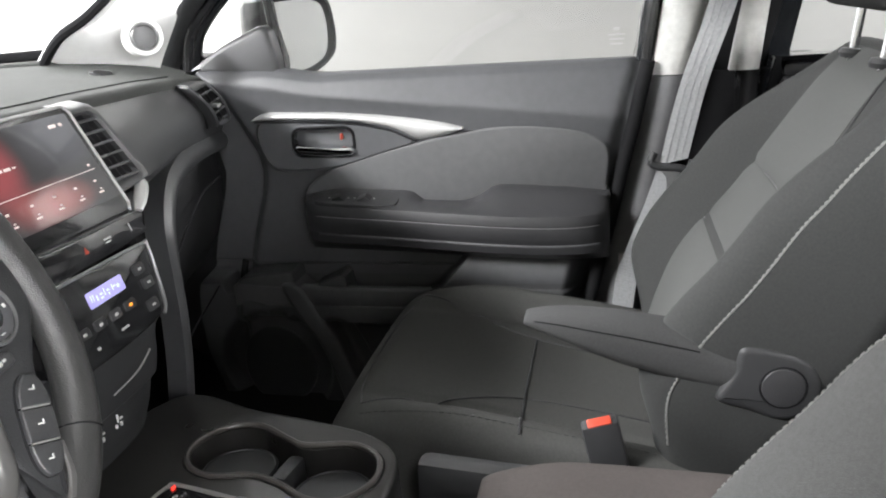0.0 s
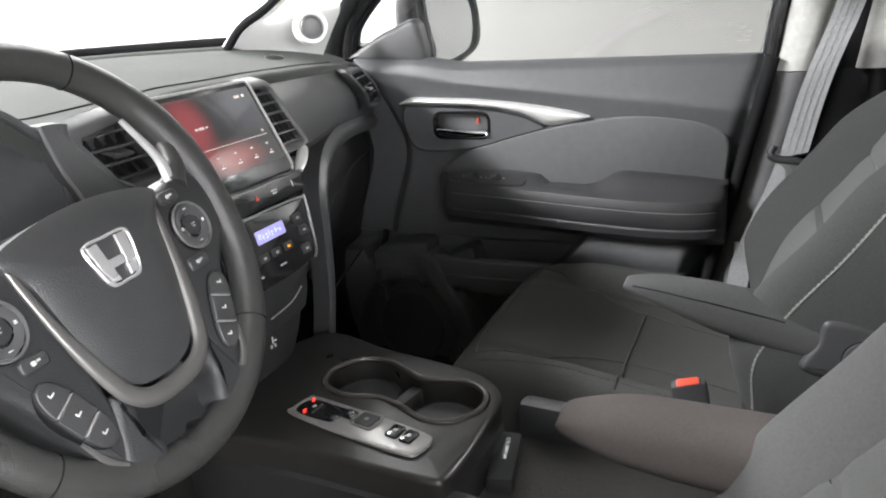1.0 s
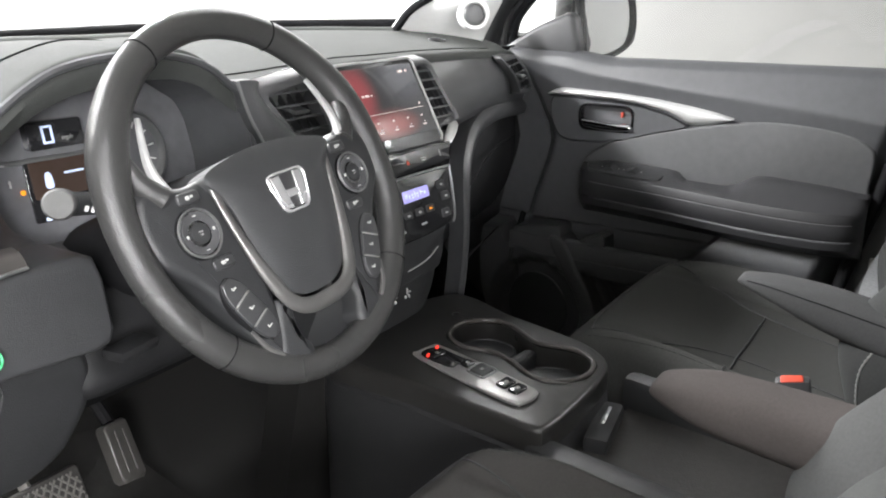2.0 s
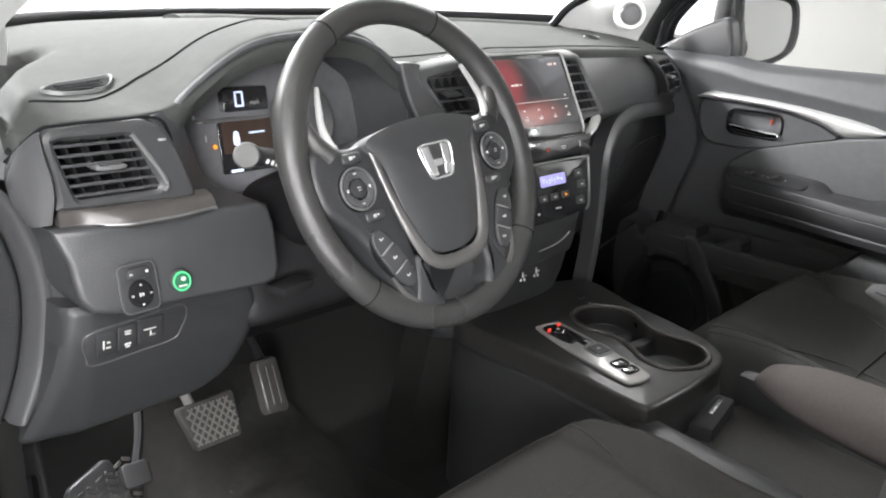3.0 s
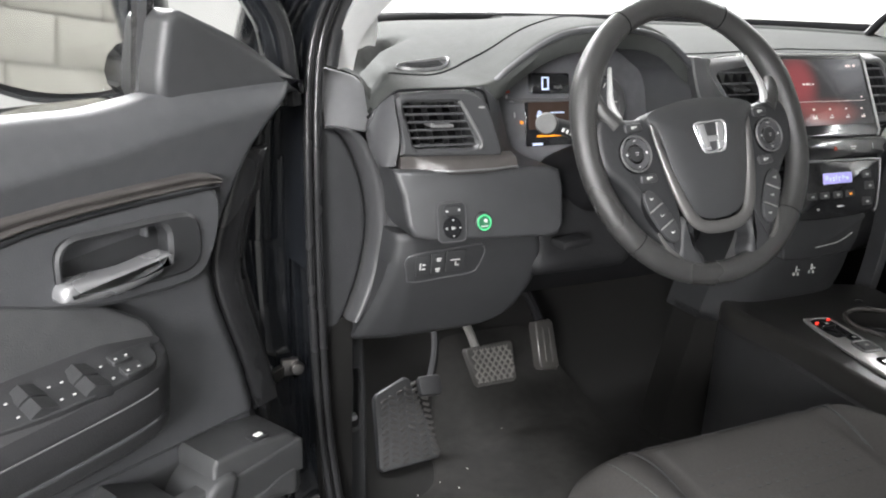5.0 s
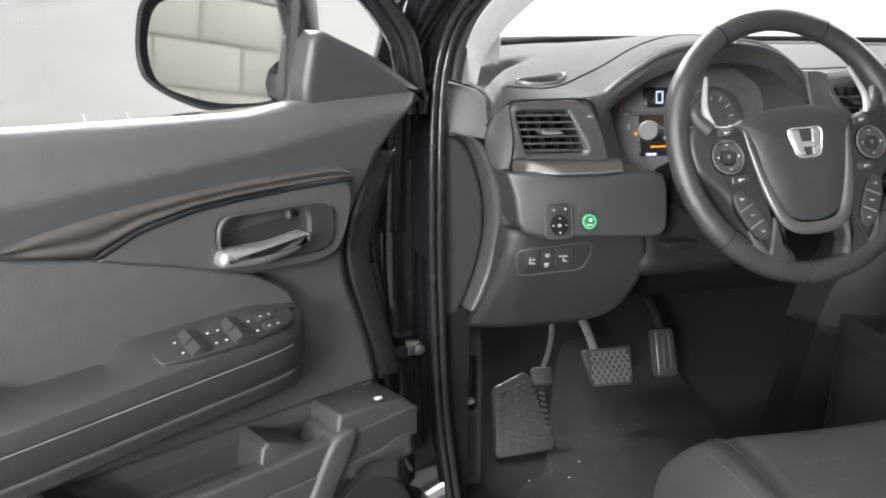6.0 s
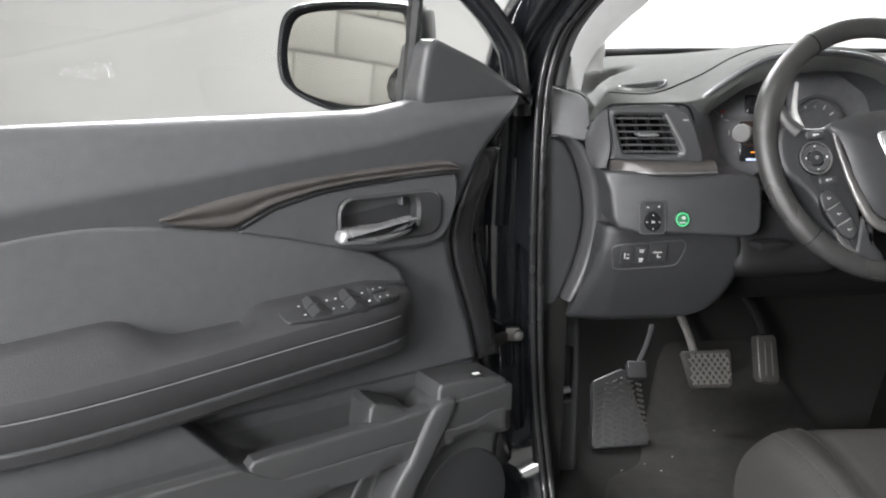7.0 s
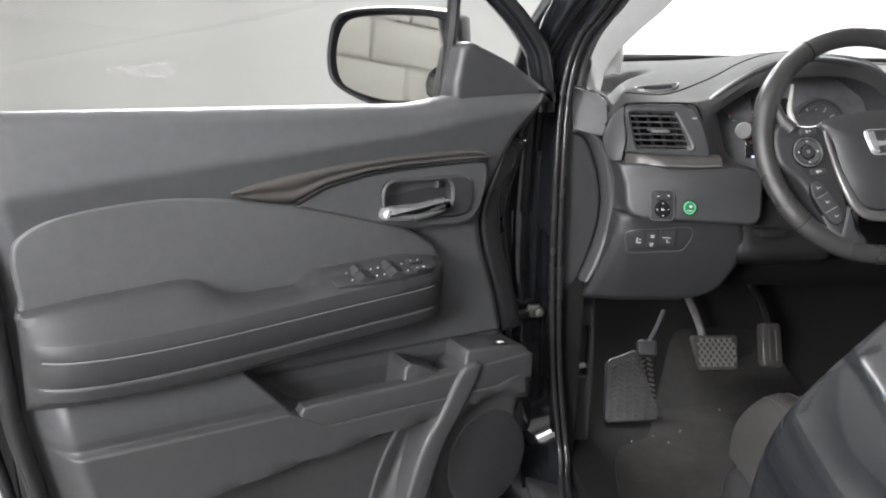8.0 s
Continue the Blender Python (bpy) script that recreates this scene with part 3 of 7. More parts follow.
def rear_door(sgn):
    d = thing("rear_door", "closed black rear car door with its window", "car door", pose(0, 0, 0))
    yf = -0.26 if sgn > 0 else -0.33
    sec = [(0.775, 1.245), (0.80, 1.225), (0.828, 1.196), (0.866, 1.156), (0.888, 1.124), (0.898, 1.08), (0.902, 1.0), (0.90, 0.85), (0.905, 0.68), (0.88, 0.52)]
    sec = curve(sec, 40)
    B = bmesh.new()
    rows = []
    for k, (y, o) in enumerate([(yf, -0.012), (yf - 0.004, -0.003), (yf - 0.015, 0.0), (yf - 0.08, 0.006), (yf - 0.25, 0.018), (yf - 0.6, 0.03), (yf - 1.1, 0.03)]):
        rows.append([(sgn * (x + o), y, z) for x, z in sec])
    shell(B, rows, (-sgn * 0.05, 0, 0))
    part("outer_panel", B, PAINT, d, "glossy black painted door skin")
    B = bmesh.new()
    rbox(B, (sgn * 0.77, yf - 0.56, 0.86), (0.06, 1.08, 0.70), 0.02)
    part("inner_panel", B, PLASTIC_LOW, d)
    B = bmesh.new()
    rbox(B, (sgn * 0.775, yf - 0.56, 1.50 - 0.28), (0.07, 1.08, 0.022), 0.008)
    part("window_sill", B, RUBBER, d)
    B = bmesh.new()
    shell(B, [[(sgn * (0.79 - 0.02 * k - 0.10 * k * k), y - 0.05 * k, 1.22 + 0.45 * k) for k in np.linspace(0, 1, 6)] for y in (yf - 0.02, yf - 0.5, yf - 1.08)], (sgn * 0.004, 0, 0))
    g = part("window_pane", B, GLASS, d)
    g.visible_shadow = False


rear_door(1)
rear_door(-1)

# ---- front doors: one design, built for either side ----
FRONT = [(0.50, -0.05), (0.615, -0.066), (0.695, -0.082), (0.76, -0.086), (0.823, -0.081), (0.867, -0.068), (0.93, -0.052), (0.973, -0.037), (1.02, -0.021), (1.059, -0.014), (1.099, -0.022), (1.138, -0.039), (1.168, -0.052), (1.193, -0.065), (1.219, -0.087), (1.245, -0.112), (1.262, -0.136)]
REAR_OPEN = [(0.50, 0.62), (0.76, 0.652), (0.868, 0.672), (0.98, 0.678), (1.065, 0.684), (1.14, 0.695), (1.262, 0.725)]
REAR_CLOSED = [(0.50, 0.57), (0.76, 0.608), (0.868, 0.634), (0.98, 0.661), (1.065, 0.680), (1.14, 0.699), (1.262, 0.725)]
CREASE = [(-0.14, 1.244), (-0.06, 1.236), (0.12, 1.217), (0.34, 1.188), (0.72, 1.148)]
PADLINE = [(0.085, 1.000), (0.090, 1.030), (0.105, 1.045), (0.153, 1.072), (0.247, 1.100), (0.326, 1.119), (0.410, 1.134), (0.487, 1.142), (0.56, 1.139), (0.62, 1.128), (0.655, 1.110), (0.668, 1.085), (0.664, 1.03), (0.658, 0.995)]


ARMTOP = [(0.088, 1.020), (0.15, 1.030), (0.30, 1.024), (0.318, 1.006), (0.40, 1.003), (0.425, 1.010), (0.455, 1.030), (0.475, 1.034), (0.60, 1.026), (0.668, 1.018)]


def arm_reach(s):
    """How far the armrest stands out of the door."""
    e = (1 - min(1.0, abs((s - 0.378) / 0.2905)) ** 7) ** 0.5
    return 0.030 + 0.066 * e * (0.72 + 0.28 * smooth(0.1, 0.55, s))


def door_depth(s, z, swell, REAR):
    """How far the moulded panel stands in from the door plane."""
    zc = lerp(s, CREASE)
    w = max(-0.014, 0.022 - 0.34 * (z - zc)) if z > zc else max(0.0, 0.022 - 0.17 * (zc - z))
    w -= 0.010 * smooth(1.240, 1.262, z) ** 2
    # the bottom bulges, with a map pocket over it
    top = 0.838 + 0.010 * smooth(0.0, -0.04, s)
    end = 0.366 - 0.9 * (0.864 - z)
    floor = top - 0.030 * smooth(end + 0.014, end - 0.022, s) * smooth(-0.112, -0.095, s)
    bulge = 0.062 * smooth(floor + 0.008, floor - 0.009, z)
    rear = swell * smooth(0.985, 0.85, z) * smooth(end, end + 0.010, s)
    w += max(bulge, rear) * smooth(0.0, 0.05, lerp(z, REAR) - s)
    w -= 0.006 * smooth(0.874, 0.866, z) * smooth(end + 0.006, end - 0.008, s) * smooth(floor, floor + 0.012, z)
    w -= 0.022 * smooth(0.70, 0.52, z)
    # scoop for the loudspeaker and the lower bin
    r = math.hypot(s + 0.01, z - 0.66)
    w -= 0.030 * smooth(0.128, 0.108, r)
    w -= 0.046 * smooth(0.120, 0.140, s + 0.45 * (z - 0.72)) * smooth(0.785 - 0.10 * s, 0.765 - 0.10 * s, z) * smooth(0.56, 0.30, s) * smooth(0.5, 0.62, z)
    # soft roll at the front and rear edges
    w -= 0.018 * smooth(0.03, 0.0, s - lerp(z, FRONT)) ** 2 + 0.018 * smooth(0.04, 0.0, lerp(z, REAR) - s) ** 2
    return w


def front_door(sgn, m, label, driver):
    d = thing("front_door", label, "car door", m)
    F = lambda s, z, w: (sgn * w, -s, z)
    REAR = REAR_OPEN if driver else REAR_CLOSED
    # moulded inner panel
    B = bmesh.new()
    zs = np.concatenate([np.linspace(0.50, 0.79, 26), np.linspace(0.797, 0.95, 84), np.linspace(0.957, 1.262, 52)])
    rows = []
    for z in zs:
        a, b = lerp(z, FRONT) - (0 if driver else 0.08 * smooth(1.25, 1.18, z)), lerp(z, REAR)
        rows.append([F(s, z - 0.014 * smooth(0.02, 0.14, s) * smooth(1.17, 1.262, z), door_depth(s, z, 0.048, REAR)) for s in np.linspace(a, b, 230)])
    # below the cut the panel takes plastic darkened to stand for shade
    cut = next(i for i, z in enumerate(zs) if z > 0.845)
    shell(B, rows[cut:], (-sgn * 0.03, 0, 0))
    panel = part("inner_panel", B, PLASTIC, d, "grained black moulded inner door panel", 50)
    part("map_pocket", mesh((shell, rows[:cut + 1], (-sgn * 0.03, 0, 0))), DOORSHADE, d, "lower door panel with a map pocket, shade in its colour", 50)
    # metal shell behind it
    B = bmesh.new()
    out = [(-0.112, 0.52), (0.67, 0.50), (0.70, 0.75), (0.712, 1.0), (0.735, 1.225), (-0.128, 1.245), (-0.092, 1.16), (-0.080, 1.08), (-0.092, 0.96), (-0.118, 0.85)]
    plate(B, out, -0.03, -0.165, F, 0.03, 4)
    part("outer_skin", B, PAINT, d, "glossy black painted door skin")
    B = bmesh.new()
    plate(B, [(-0.106, 0.53), (0.66, 0.51), (0.69, 0.75), (0.70, 1.0), (0.725, 1.215), (-0.130, 1.235), (-0.086, 1.16), (-0.074, 1.08), (-0.086, 0.96), (-0.110, 0.85)], -0.06, -0.028, F, 0.01)
    part("door_shell", B, PAINT, d, "black painted inner door shell")
    B = bmesh.new()
    tube(B, [F(s, z, -0.026) for z, s in [(z, lerp(z, FRONT) - 0.014 - 0.03 * smooth(0.85, 1.0, z) * smooth(1.24, 1.15, z)) for z in np.linspace(0.56, 1.2, 24)]], 0.008)
    tube(B, [F(lerp(z, REAR) + 0.045, z, -0.026) for z in np.linspace(0.56, 1.22, 16)], 0.008)
    part("weather_strip", B, RUBBER, d)
    if driver:
        B = bmesh.new()
        plate(B, [(lerp(z, FRONT) - 0.036, z) for z in np.linspace(0.86, 1.19, 12)] + [(lerp(z, FRONT) + 0.006, z) for z in np.linspace(1.19, 0.86, 12)], -0.03, -0.006, F, 0.012)
        part("hinge_cover", B, RUBBER, d, "dark rubber cover at the hinge side")
    # dark strip added along the door's rear edge to stand for the gap
    B = bmesh.new()
    tube(B, [F(lerp(z, REAR) + 0.012, z, 0.0) for z in np.linspace(0.60, 1.245, 24)], 0.013, 10)
    part("rear_edge_seal", B, RUBBER if driver else DARK, d)
    # bright trim strip
    up = [(-0.004, 1.168), (0.004, 1.176), (0.03, 1.181), (0.164, 1.177), (0.243, 1.171), (0.318, 1.162), (0.37, 1.152), (0.405, 1.141)]
    dn = [(-0.004, 1.165), (0.1, 1.163), (0.15, 1.161), (0.207, 1.156), (0.27, 1.142), (0.318, 1.120), (0.355, 1.124), (0.385, 1.131), (0.405, 1.139)]
    B = bmesh.new()
    rows = []
    for s in np.linspace(-0.004, 0.405, 70):
        zt, zb = soft(s, up, 0.006), soft(s, dn, 0.006)
        rows.append([F(s, zt + (zb - zt) * k, 0.014 + (0.009 * (1 - abs(2 * k - 1) ** 6) - 0.004 * math.exp(-((k - 0.55) / 0.12) ** 2) if driver else 0.014 * (1 - abs(2 * k - 1) ** 2.5))) for k in np.linspace(0, 1, 13)])
    shell(B, rows, (-sgn * 0.012, 0, 0))
    part("trim_strip", B, WARMTRIM if driver else SILVER, d, "satin grey trim strip curving into the pad" if driver else "bright satin silver trim strip", 60)
    B = bmesh.new()
    tube(B, [F(s, soft(s, dn, 0.006) - 0.0025, 0.021) for s in np.linspace(0.0, 0.316, 40)], 0.0018)
    part("trim_shadow_line", B, DARK, d)
    # handle panel, bezel, lever
    B = bmesh.new()
    hp = [(0.005, 1.162), (0.12, 1.160), (0.20, 1.155), (0.26, 1.145), (0.30, 1.128), (0.314, 1.114), (0.25, 1.096), (0.17, 1.073), (0.10, 1.065), (0.02, 1.075)]
    ring_plate(B, curve(hp, 60, True), rrect(0.116, 0.050, 0.015, 6, 0.124 if driver else 0.134, 1.114 if driver else 1.122), 0.0, 0.021, F, 0.004, 0.005, 120)
    part("handle_panel", B, PLASTIC, d)
    B = bmesh.new()
    if driver:
        ring_plate(B, rrect(0.158, 0.066, 0.024, 6, 0.107, 1.112), rrect(0.112, 0.046, 0.014, 6, 0.124, 1.114), 0.018, 0.0265, F, 0.006, 0.004)
    else:
        ring_plate(B, rrect(0.128, 0.060, 0.020, 6, 0.134, 1.122), rrect(0.116, 0.048, 0.015, 6, 0.134, 1.122), 0.018, 0.0240, F, 0.004, 0.002)
    part("handle_bezel", B, GLOSS if not driver else PLASTIC_LOW, d, "black handle recess")
    B = bmesh.new()
    if driver:
        plate(B, curve([(0.072, 1.104), (0.078, 1.109), (0.12, 1.103), (0.165, 1.104), (0.184, 1.104), (0.190, 1.094), (0.184, 1.085), (0.14, 1.081), (0.09, 1.089)], 40, True), 0.012, 0.040, F, 0.010, 5)
    else:
        plate(B, curve([(0.080, 1.110), (0.084, 1.117), (0.13, 1.113), (0.176, 1.113), (0.190, 1.113), (0.196, 1.104), (0.190, 1.097), (0.14, 1.095), (0.09, 1.100)], 40, True), 0.010, 0.032, F, 0.008, 5)
    # chrome on both doors; the driver's carries dark reflections in its tone
    part("handle_lever", B, LEVER if driver else CHROME, d, "chrome handle lever, dark reflections put into its colour" if driver else "polished chrome handle lever")
    B = bmesh.new()
    plate(B, rrect(0.005, 0.012, 0.002, 3, 0.168 if not driver else 0.086, 1.130), 0.004, 0.016, F, 0.002)
    part("lock_knob", B, RED if not driver else PLASTIC, d)
    # cloth-like insert
    B = bmesh.new()
    plate(B, curve([*PADLINE, (0.52, 0.985), (0.40, 0.98), (0.25, 0.98), (0.15, 0.985)], 90, True), 0.0, 0.0185, F, 0.0065, 4)
    part("insert_pad", B, INSERT, d, "smooth grey padded insert")
    # armrest
    B = bmesh.new()
    rows = []
    n = 48
    for i in range(n + 1):
        s = 0.088 + (0.668 - 0.088) * (0.5 - 0.5 * math.cos(math.pi * i / n))
        reach = arm_reach(s)
        zt = 1.016 - 0.020 * smooth(0.09, 0.6, s)
        zi = lerp(s, ARMTOP)
        prof = [(0.0, zi + 0.001), (0.024, zi), (0.30 * reach + 0.016, zi * 0.8 + zt * 0.2 - 0.001), (0.62 * reach, zi * 0.35 + zt * 0.65), (0.88 * reach, zt - 0.003), (0.96 * reach, zt - 0.008), (0.99 * reach, zt - 0.016), (reach, zt - 0.025), (0.975 * reach, zt - 0.029), (0.985 * reach, zt - 0.034), (0.97 * reach, zt - 0.048), (0.925 * reach, zt - 0.058), (0.90 * reach, zt - 0.062), (0.925 * reach, zt - 0.066), (0.88 * reach, zt - 0.080), (0.70 * reach, zt - 0.092), (0.3 * reach, zt - 0.106), (0.0, zt - 0.112)]
        rows.append([F(s, z, w) for w, z in prof])
    vs = surf(B, rows)
    B.faces.new(vs[0])
    B.faces.new(vs[-1])
    arm = part("armrest", B, ARMVINYL, d, "black padded vinyl armrest with a stitched edge", 30)
    st = []
    for i in range(60):
        s = 0.12 + 0.53 * i / 59
        st.append((s, 0.990 * arm_reach(s), 1.016 - 0.020 * smooth(0.09, 0.6, s) - 0.028))
    B = bmesh.new()
    tube(B, [F(s, z, w) for s, w, z in st], 0.0010, 6)
    part("piping", B, COVER, arm, "thin grey piped seam")
    B = bmesh.new()
    tube(B, [F(s, z + 0.0030, w * 0.995 - 0.0006) for s, w, z in st], 0.0014, 6)
    part("seam_shadow", B, DARK, arm)
    B = bmesh.new()
    tube(B, [F(s, z - 0.036, w * 0.915) for s, w, z in st], 0.0020, 8)
    part("armrest_ridge", B, PLASTIC, arm, "thin ridge under the padded edge")
    # switch panel on the armrest
    B = bmesh.new()
    G = lambda s, w, h: (sgn * (w + 0.012 + 0.25 * h), -s, 1.013 - 0.030 * (s - 0.1) - 0.25 * (w - 0.03) + h)
    plate(B, curve([(0.110, 0.030), (0.12, 0.018), (0.27, 0.014), (0.28, 0.020), (0.28, 0.052), (0.265, 0.060), (0.20, 0.062), (0.125, 0.052)], 60, True), -0.012, 0.0105, G, 0.002)
    sw = part("switch_panel", B, PLASTIC_LOW, arm, "black window switch panel")
    spots = [(0.145, 0.03), (0.145, 0.05), (0.185, 0.030), (0.185, 0.050), (0.235, 0.030), (0.235, 0.050)] if driver else [(0.165, 0.038), (0.215, 0.038)]
    for i, (s, w) in enumerate(spots):
        big = (driver and i > 1) or not driver
        B = bmesh.new()
        if big:
            rows = [[G(s + ds, w + dw, h) for dw in (-0.009, 0.009)] for ds, h in ((-0.015, 0.010), (-0.011, 0.013), (0.003, 0.018), (0.009, 0.014), (0.013, 0.010))]
            shell(B, rows, (0, 0, -0.012))
        else:
            plate(B, rrect(0.022, 0.014, 0.003, 3, s, w), 0.010, 0.0145, G, 0.001)
        sb = part("window_switch", B, PLASTIC_LOW, sw)
        bars("switch_mark", [(s + ds, w + 0.002, 0.003, 0.0019) for ds in ((-0.019, 0.019) if big else (-0.005, 0.006))], 0.012, 0.0150 if not big else 0.0128, G, MARK, sb)
    # front wall of the map pocket
    B = bmesh.new()
    plate(B, [(-0.076, 0.800), (-0.076, 0.842), (-0.068, 0.848), (0.0, 0.844), (0.15, 0.838), (0.300, 0.837), (0.326, 0.836), (0.333, 0.828), (0.330, 0.800)], 0.040, 0.0612, F, 0.005, 4)
    # paler on the passenger's side, to make up for light missing there
    part("pocket_wall", B, INSERT if not driver else DOORSHADE, d, "rounded front wall of the map pocket")
    # pocket front block with its button, and the strut of the lower bin
    B = bmesh.new()
    plate(B, [(0.057, 0.800), (0.055, 0.864), (0.050, 0.871), (0.0, 0.868), (-0.055, 0.860), (-0.066, 0.852), (-0.068, 0.80)], -0.004, 0.0595, F, 0.006)
    part("pocket_block", B, DOORSHADE, d)
    B = bmesh.new()
    plate(B, [(0.166, 0.800), (0.158, 0.858), (0.150, 0.864), (0.138, 0.860), (0.092, 0.838), (0.088, 0.80)], -0.01, 0.050, F, 0.005)
    part("pocket_divider", B, DOORSHADE, d)
    if driver:
        B = bmesh.new()
        rbox(B, F(-0.016, 0.8665, 0.047), (0.014, 0.024, 0.005), 0.001)
        part("release_button", B, PLASTIC_LOW, d)
        B = bmesh.new()
        rbox(B, F(-0.017, 0.8688, 0.047), (0.007, 0.010, 0.0022), 0.0004)
        part("button_mark", B, WHITE, d)
    B = bmesh.new()
    plate(B, curve([(0.066, 0.842), (0.106, 0.772), (0.137, 0.724), (0.172, 0.62), (0.19, 0.54), (0.145, 0.54), (0.130, 0.62), (0.098, 0.716), (0.066, 0.768), (0.028, 0.842)], 60, True), 0.0, 0.068, F, 0.008, 4)
    part("bin_strut", B, DOORSHADE, d)
    B = bmesh.new()
    tube(B, [F(s, z, w) for s, z, w in curve([(0.150, 0.800, 0.060), (0.160, 0.780, 0.052), (0.185, 0.715, 0.034), (0.205, 0.655, 0.030), (0.222, 0.58, 0.028)], 24)], 0.0032, 8)
    part("bin_rib", B, PLASTIC, d, "thin pale rib beside the lower bin")
    B = bmesh.new()
    plate(B, ellipse(0.16, 0.18, 40, -0.01, 0.655), 0.0, 0.034, F, 0.006)
    part("loudspeaker_grille", B, PLASTIC_LOW, d, "fine black loudspeaker grille")
    # sail panel, quarter glass, frame, window
    B = bmesh.new()
    plate(B, curve([(-0.142, 1.250), (-0.135, 1.262), (-0.107, 1.279), (-0.055, 1.309), (0.0, 1.332), (0.022, 1.340), (0.036, 1.335), (0.044, 1.318), (0.047, 1.246), (-0.05, 1.243)], 44, True), -0.06, 0.004, F, 0.012, 4)
    part("sail_panel", B, DASHPLASTIC, d, "black triangular mirror cover panel")
    B = bmesh.new()
    tube(B, [F(s, z, w) for s, z, w in ((0.048, 1.24, -0.035), (0.034, 1.36, -0.04), (0.012, 1.50, -0.06), (0.005, 1.55, -0.08))], 0.011, 8)
    part("divider_bar", B, RUBBER, d, "black quarter window divider bar")
    B = bmesh.new()
    fr = [(-0.150, 1.23, -0.045), (-0.140, 1.30, -0.045), (-0.120, 1.345, -0.045), (-0.055, 1.412, -0.05), (0.08, 1.52, -0.075), (0.24, 1.605, -0.10), (0.45, 1.65, -0.115), (0.74, 1.655, -0.12), (0.80, 1.62, -0.11), (0.775, 1.45, -0.07), (0.742, 1.337, -0.045), (0.730, 1.24, -0.04)]
    tube(B, [F(*p) for p in curve(fr, 70)], 0.019, 10)
    part("window_frame", B, PAINT, d, "glossy black window frame")
    B = bmesh.new()
    tube(B, [F(s, z, w + 0.022) for s, z, w in curve(fr, 70)], 0.009, 8)
    part("window_frame_seal", B, RUBBER, d)
    B = bmesh.new()
    tube(B, [F(s, 1.228, -0.030) for s in np.linspace(0.04, 0.69, 20)], 0.008, 8)
    part("window_wiper_strip", B, DARK, d)
    B = bmesh.new()
    top = [(-0.12, 1.34), (-0.03, 1.43), (0.10, 1.52), (0.24, 1.60), (0.45, 1.645), (0.76, 1.65)]
    rows = [[F(s, 1.24 + (lerp(s, top) - 1.24) * k, -0.035 - 0.075 * ((1.24 + (lerp(s, top) - 1.24) * k - 1.24) / 0.41) ** 1.4) for k in np.linspace(0, 1, 8)] for s in np.linspace(-0.12, 0.745, 20)]
    shell(B, rows, (-sgn * 0.004, 0, 0))
    pane = part("window_pane", B, GLASS, d, "clear side window")
    pane.visible_shadow = False
    if not driver:
        bars("window_etching", [(0.680, 1.276 + dz, w, 0.0025 if dz < 0.02 else 0.006) for dz, w in ((0.022, 0.010), (0.012, 0.030), (0.004, 0.026), (-0.004, 0.022))], -0.040, -0.0395, F, GREYPRINT, d)
    # outside mirror
    mr = part("mirror", mesh((tube, [F(0.0, 1.27, -0.05), F(-0.01, 1.265, -0.10), F(-0.01, 1.27, -0.14)], [0.03, 0.028, 0.032], 12)), GLOSS, d, "glossy black outside mirror")
    ang = radians(26)
    k_m = 1.06 if driver else 0.80
    cs, cw, cz = 0.046 if driver else 0.030, -0.230 if driver else -0.194, 1.311
    def M(u, v, h):
        """u outwards along the glass, v up, h out of the glass."""
        u *= k_m
        v *= 0.93
        return F(cs + u * math.sin(ang) + h * math.cos(ang), cz + v, cw - u * math.cos(ang) + h * math.sin(ang))
    outl = curve([(-0.130, 0.06), (-0.11, 0.082), (-0.02, 0.089), (0.07, 0.085), (0.108, 0.067), (0.122, 0.022), (0.124, -0.018), (0.112, -0.050), (0.066, -0.076), (0.0, -0.090), (-0.09, -0.078), (-0.126, -0.05)], 72, True)
    B = bmesh.new()
    rows = []
    for k, (sc, h) in enumerate(((1.0, 0.006), (1.03, 0.0), (1.04, -0.015), (1.0, -0.045), (0.86, -0.075), (0.6, -0.095), (0.25, -0.103))):
        rows.append([M(u * sc, v * sc, h) for u, v in outl])
    rows[:0] = [[M(u * k, v * k, h) for u, v in outl] for k, h in ((0.90, -0.022), (0.925, -0.004), (0.95, 0.004))]
    vs = surf(B, rows, closed_v=True)
    B.faces.new(vs[-1])
    B.faces.new(vs[0])
    part("housing", B, MIRRORCASE, mr, "black mirror housing")
    B = bmesh.new()
    gl = curve([(-0.099, 0.045), (-0.095, 0.066), (-0.07, 0.0735), (0.0, 0.076), (0.066, 0.071), (0.093, 0.053), (0.103, 0.005), (0.094, -0.040), (0.068, -0.062), (0.0, -0.078), (-0.07, -0.073), (-0.093, -0.056), (-0.098, -0.02)], 78, True)
    turn_u, turn_v = (0.105, -0.08) if driver else (0.02, 0.0)
    rows = [[M(u, v, h + turn_u * u + turn_v * v) for u, v in gl] for h in (-0.008, -0.004)]
    vs = surf(B, rows, closed_v=True)
    B.faces.new(vs[-1])
    part("mirror_glass", B, MIRROR, mr, "silvered mirror glass", 80)
    return d


front_door(1, pose(-0.976, 0.521, 0, 0, 0, -61.6), "black driver's door standing wide open, padded armrest, window switches", True)
front_door(-1, pose(0.76, 0.673, 0), "closed black passenger door with silver strip and chrome handle", False)
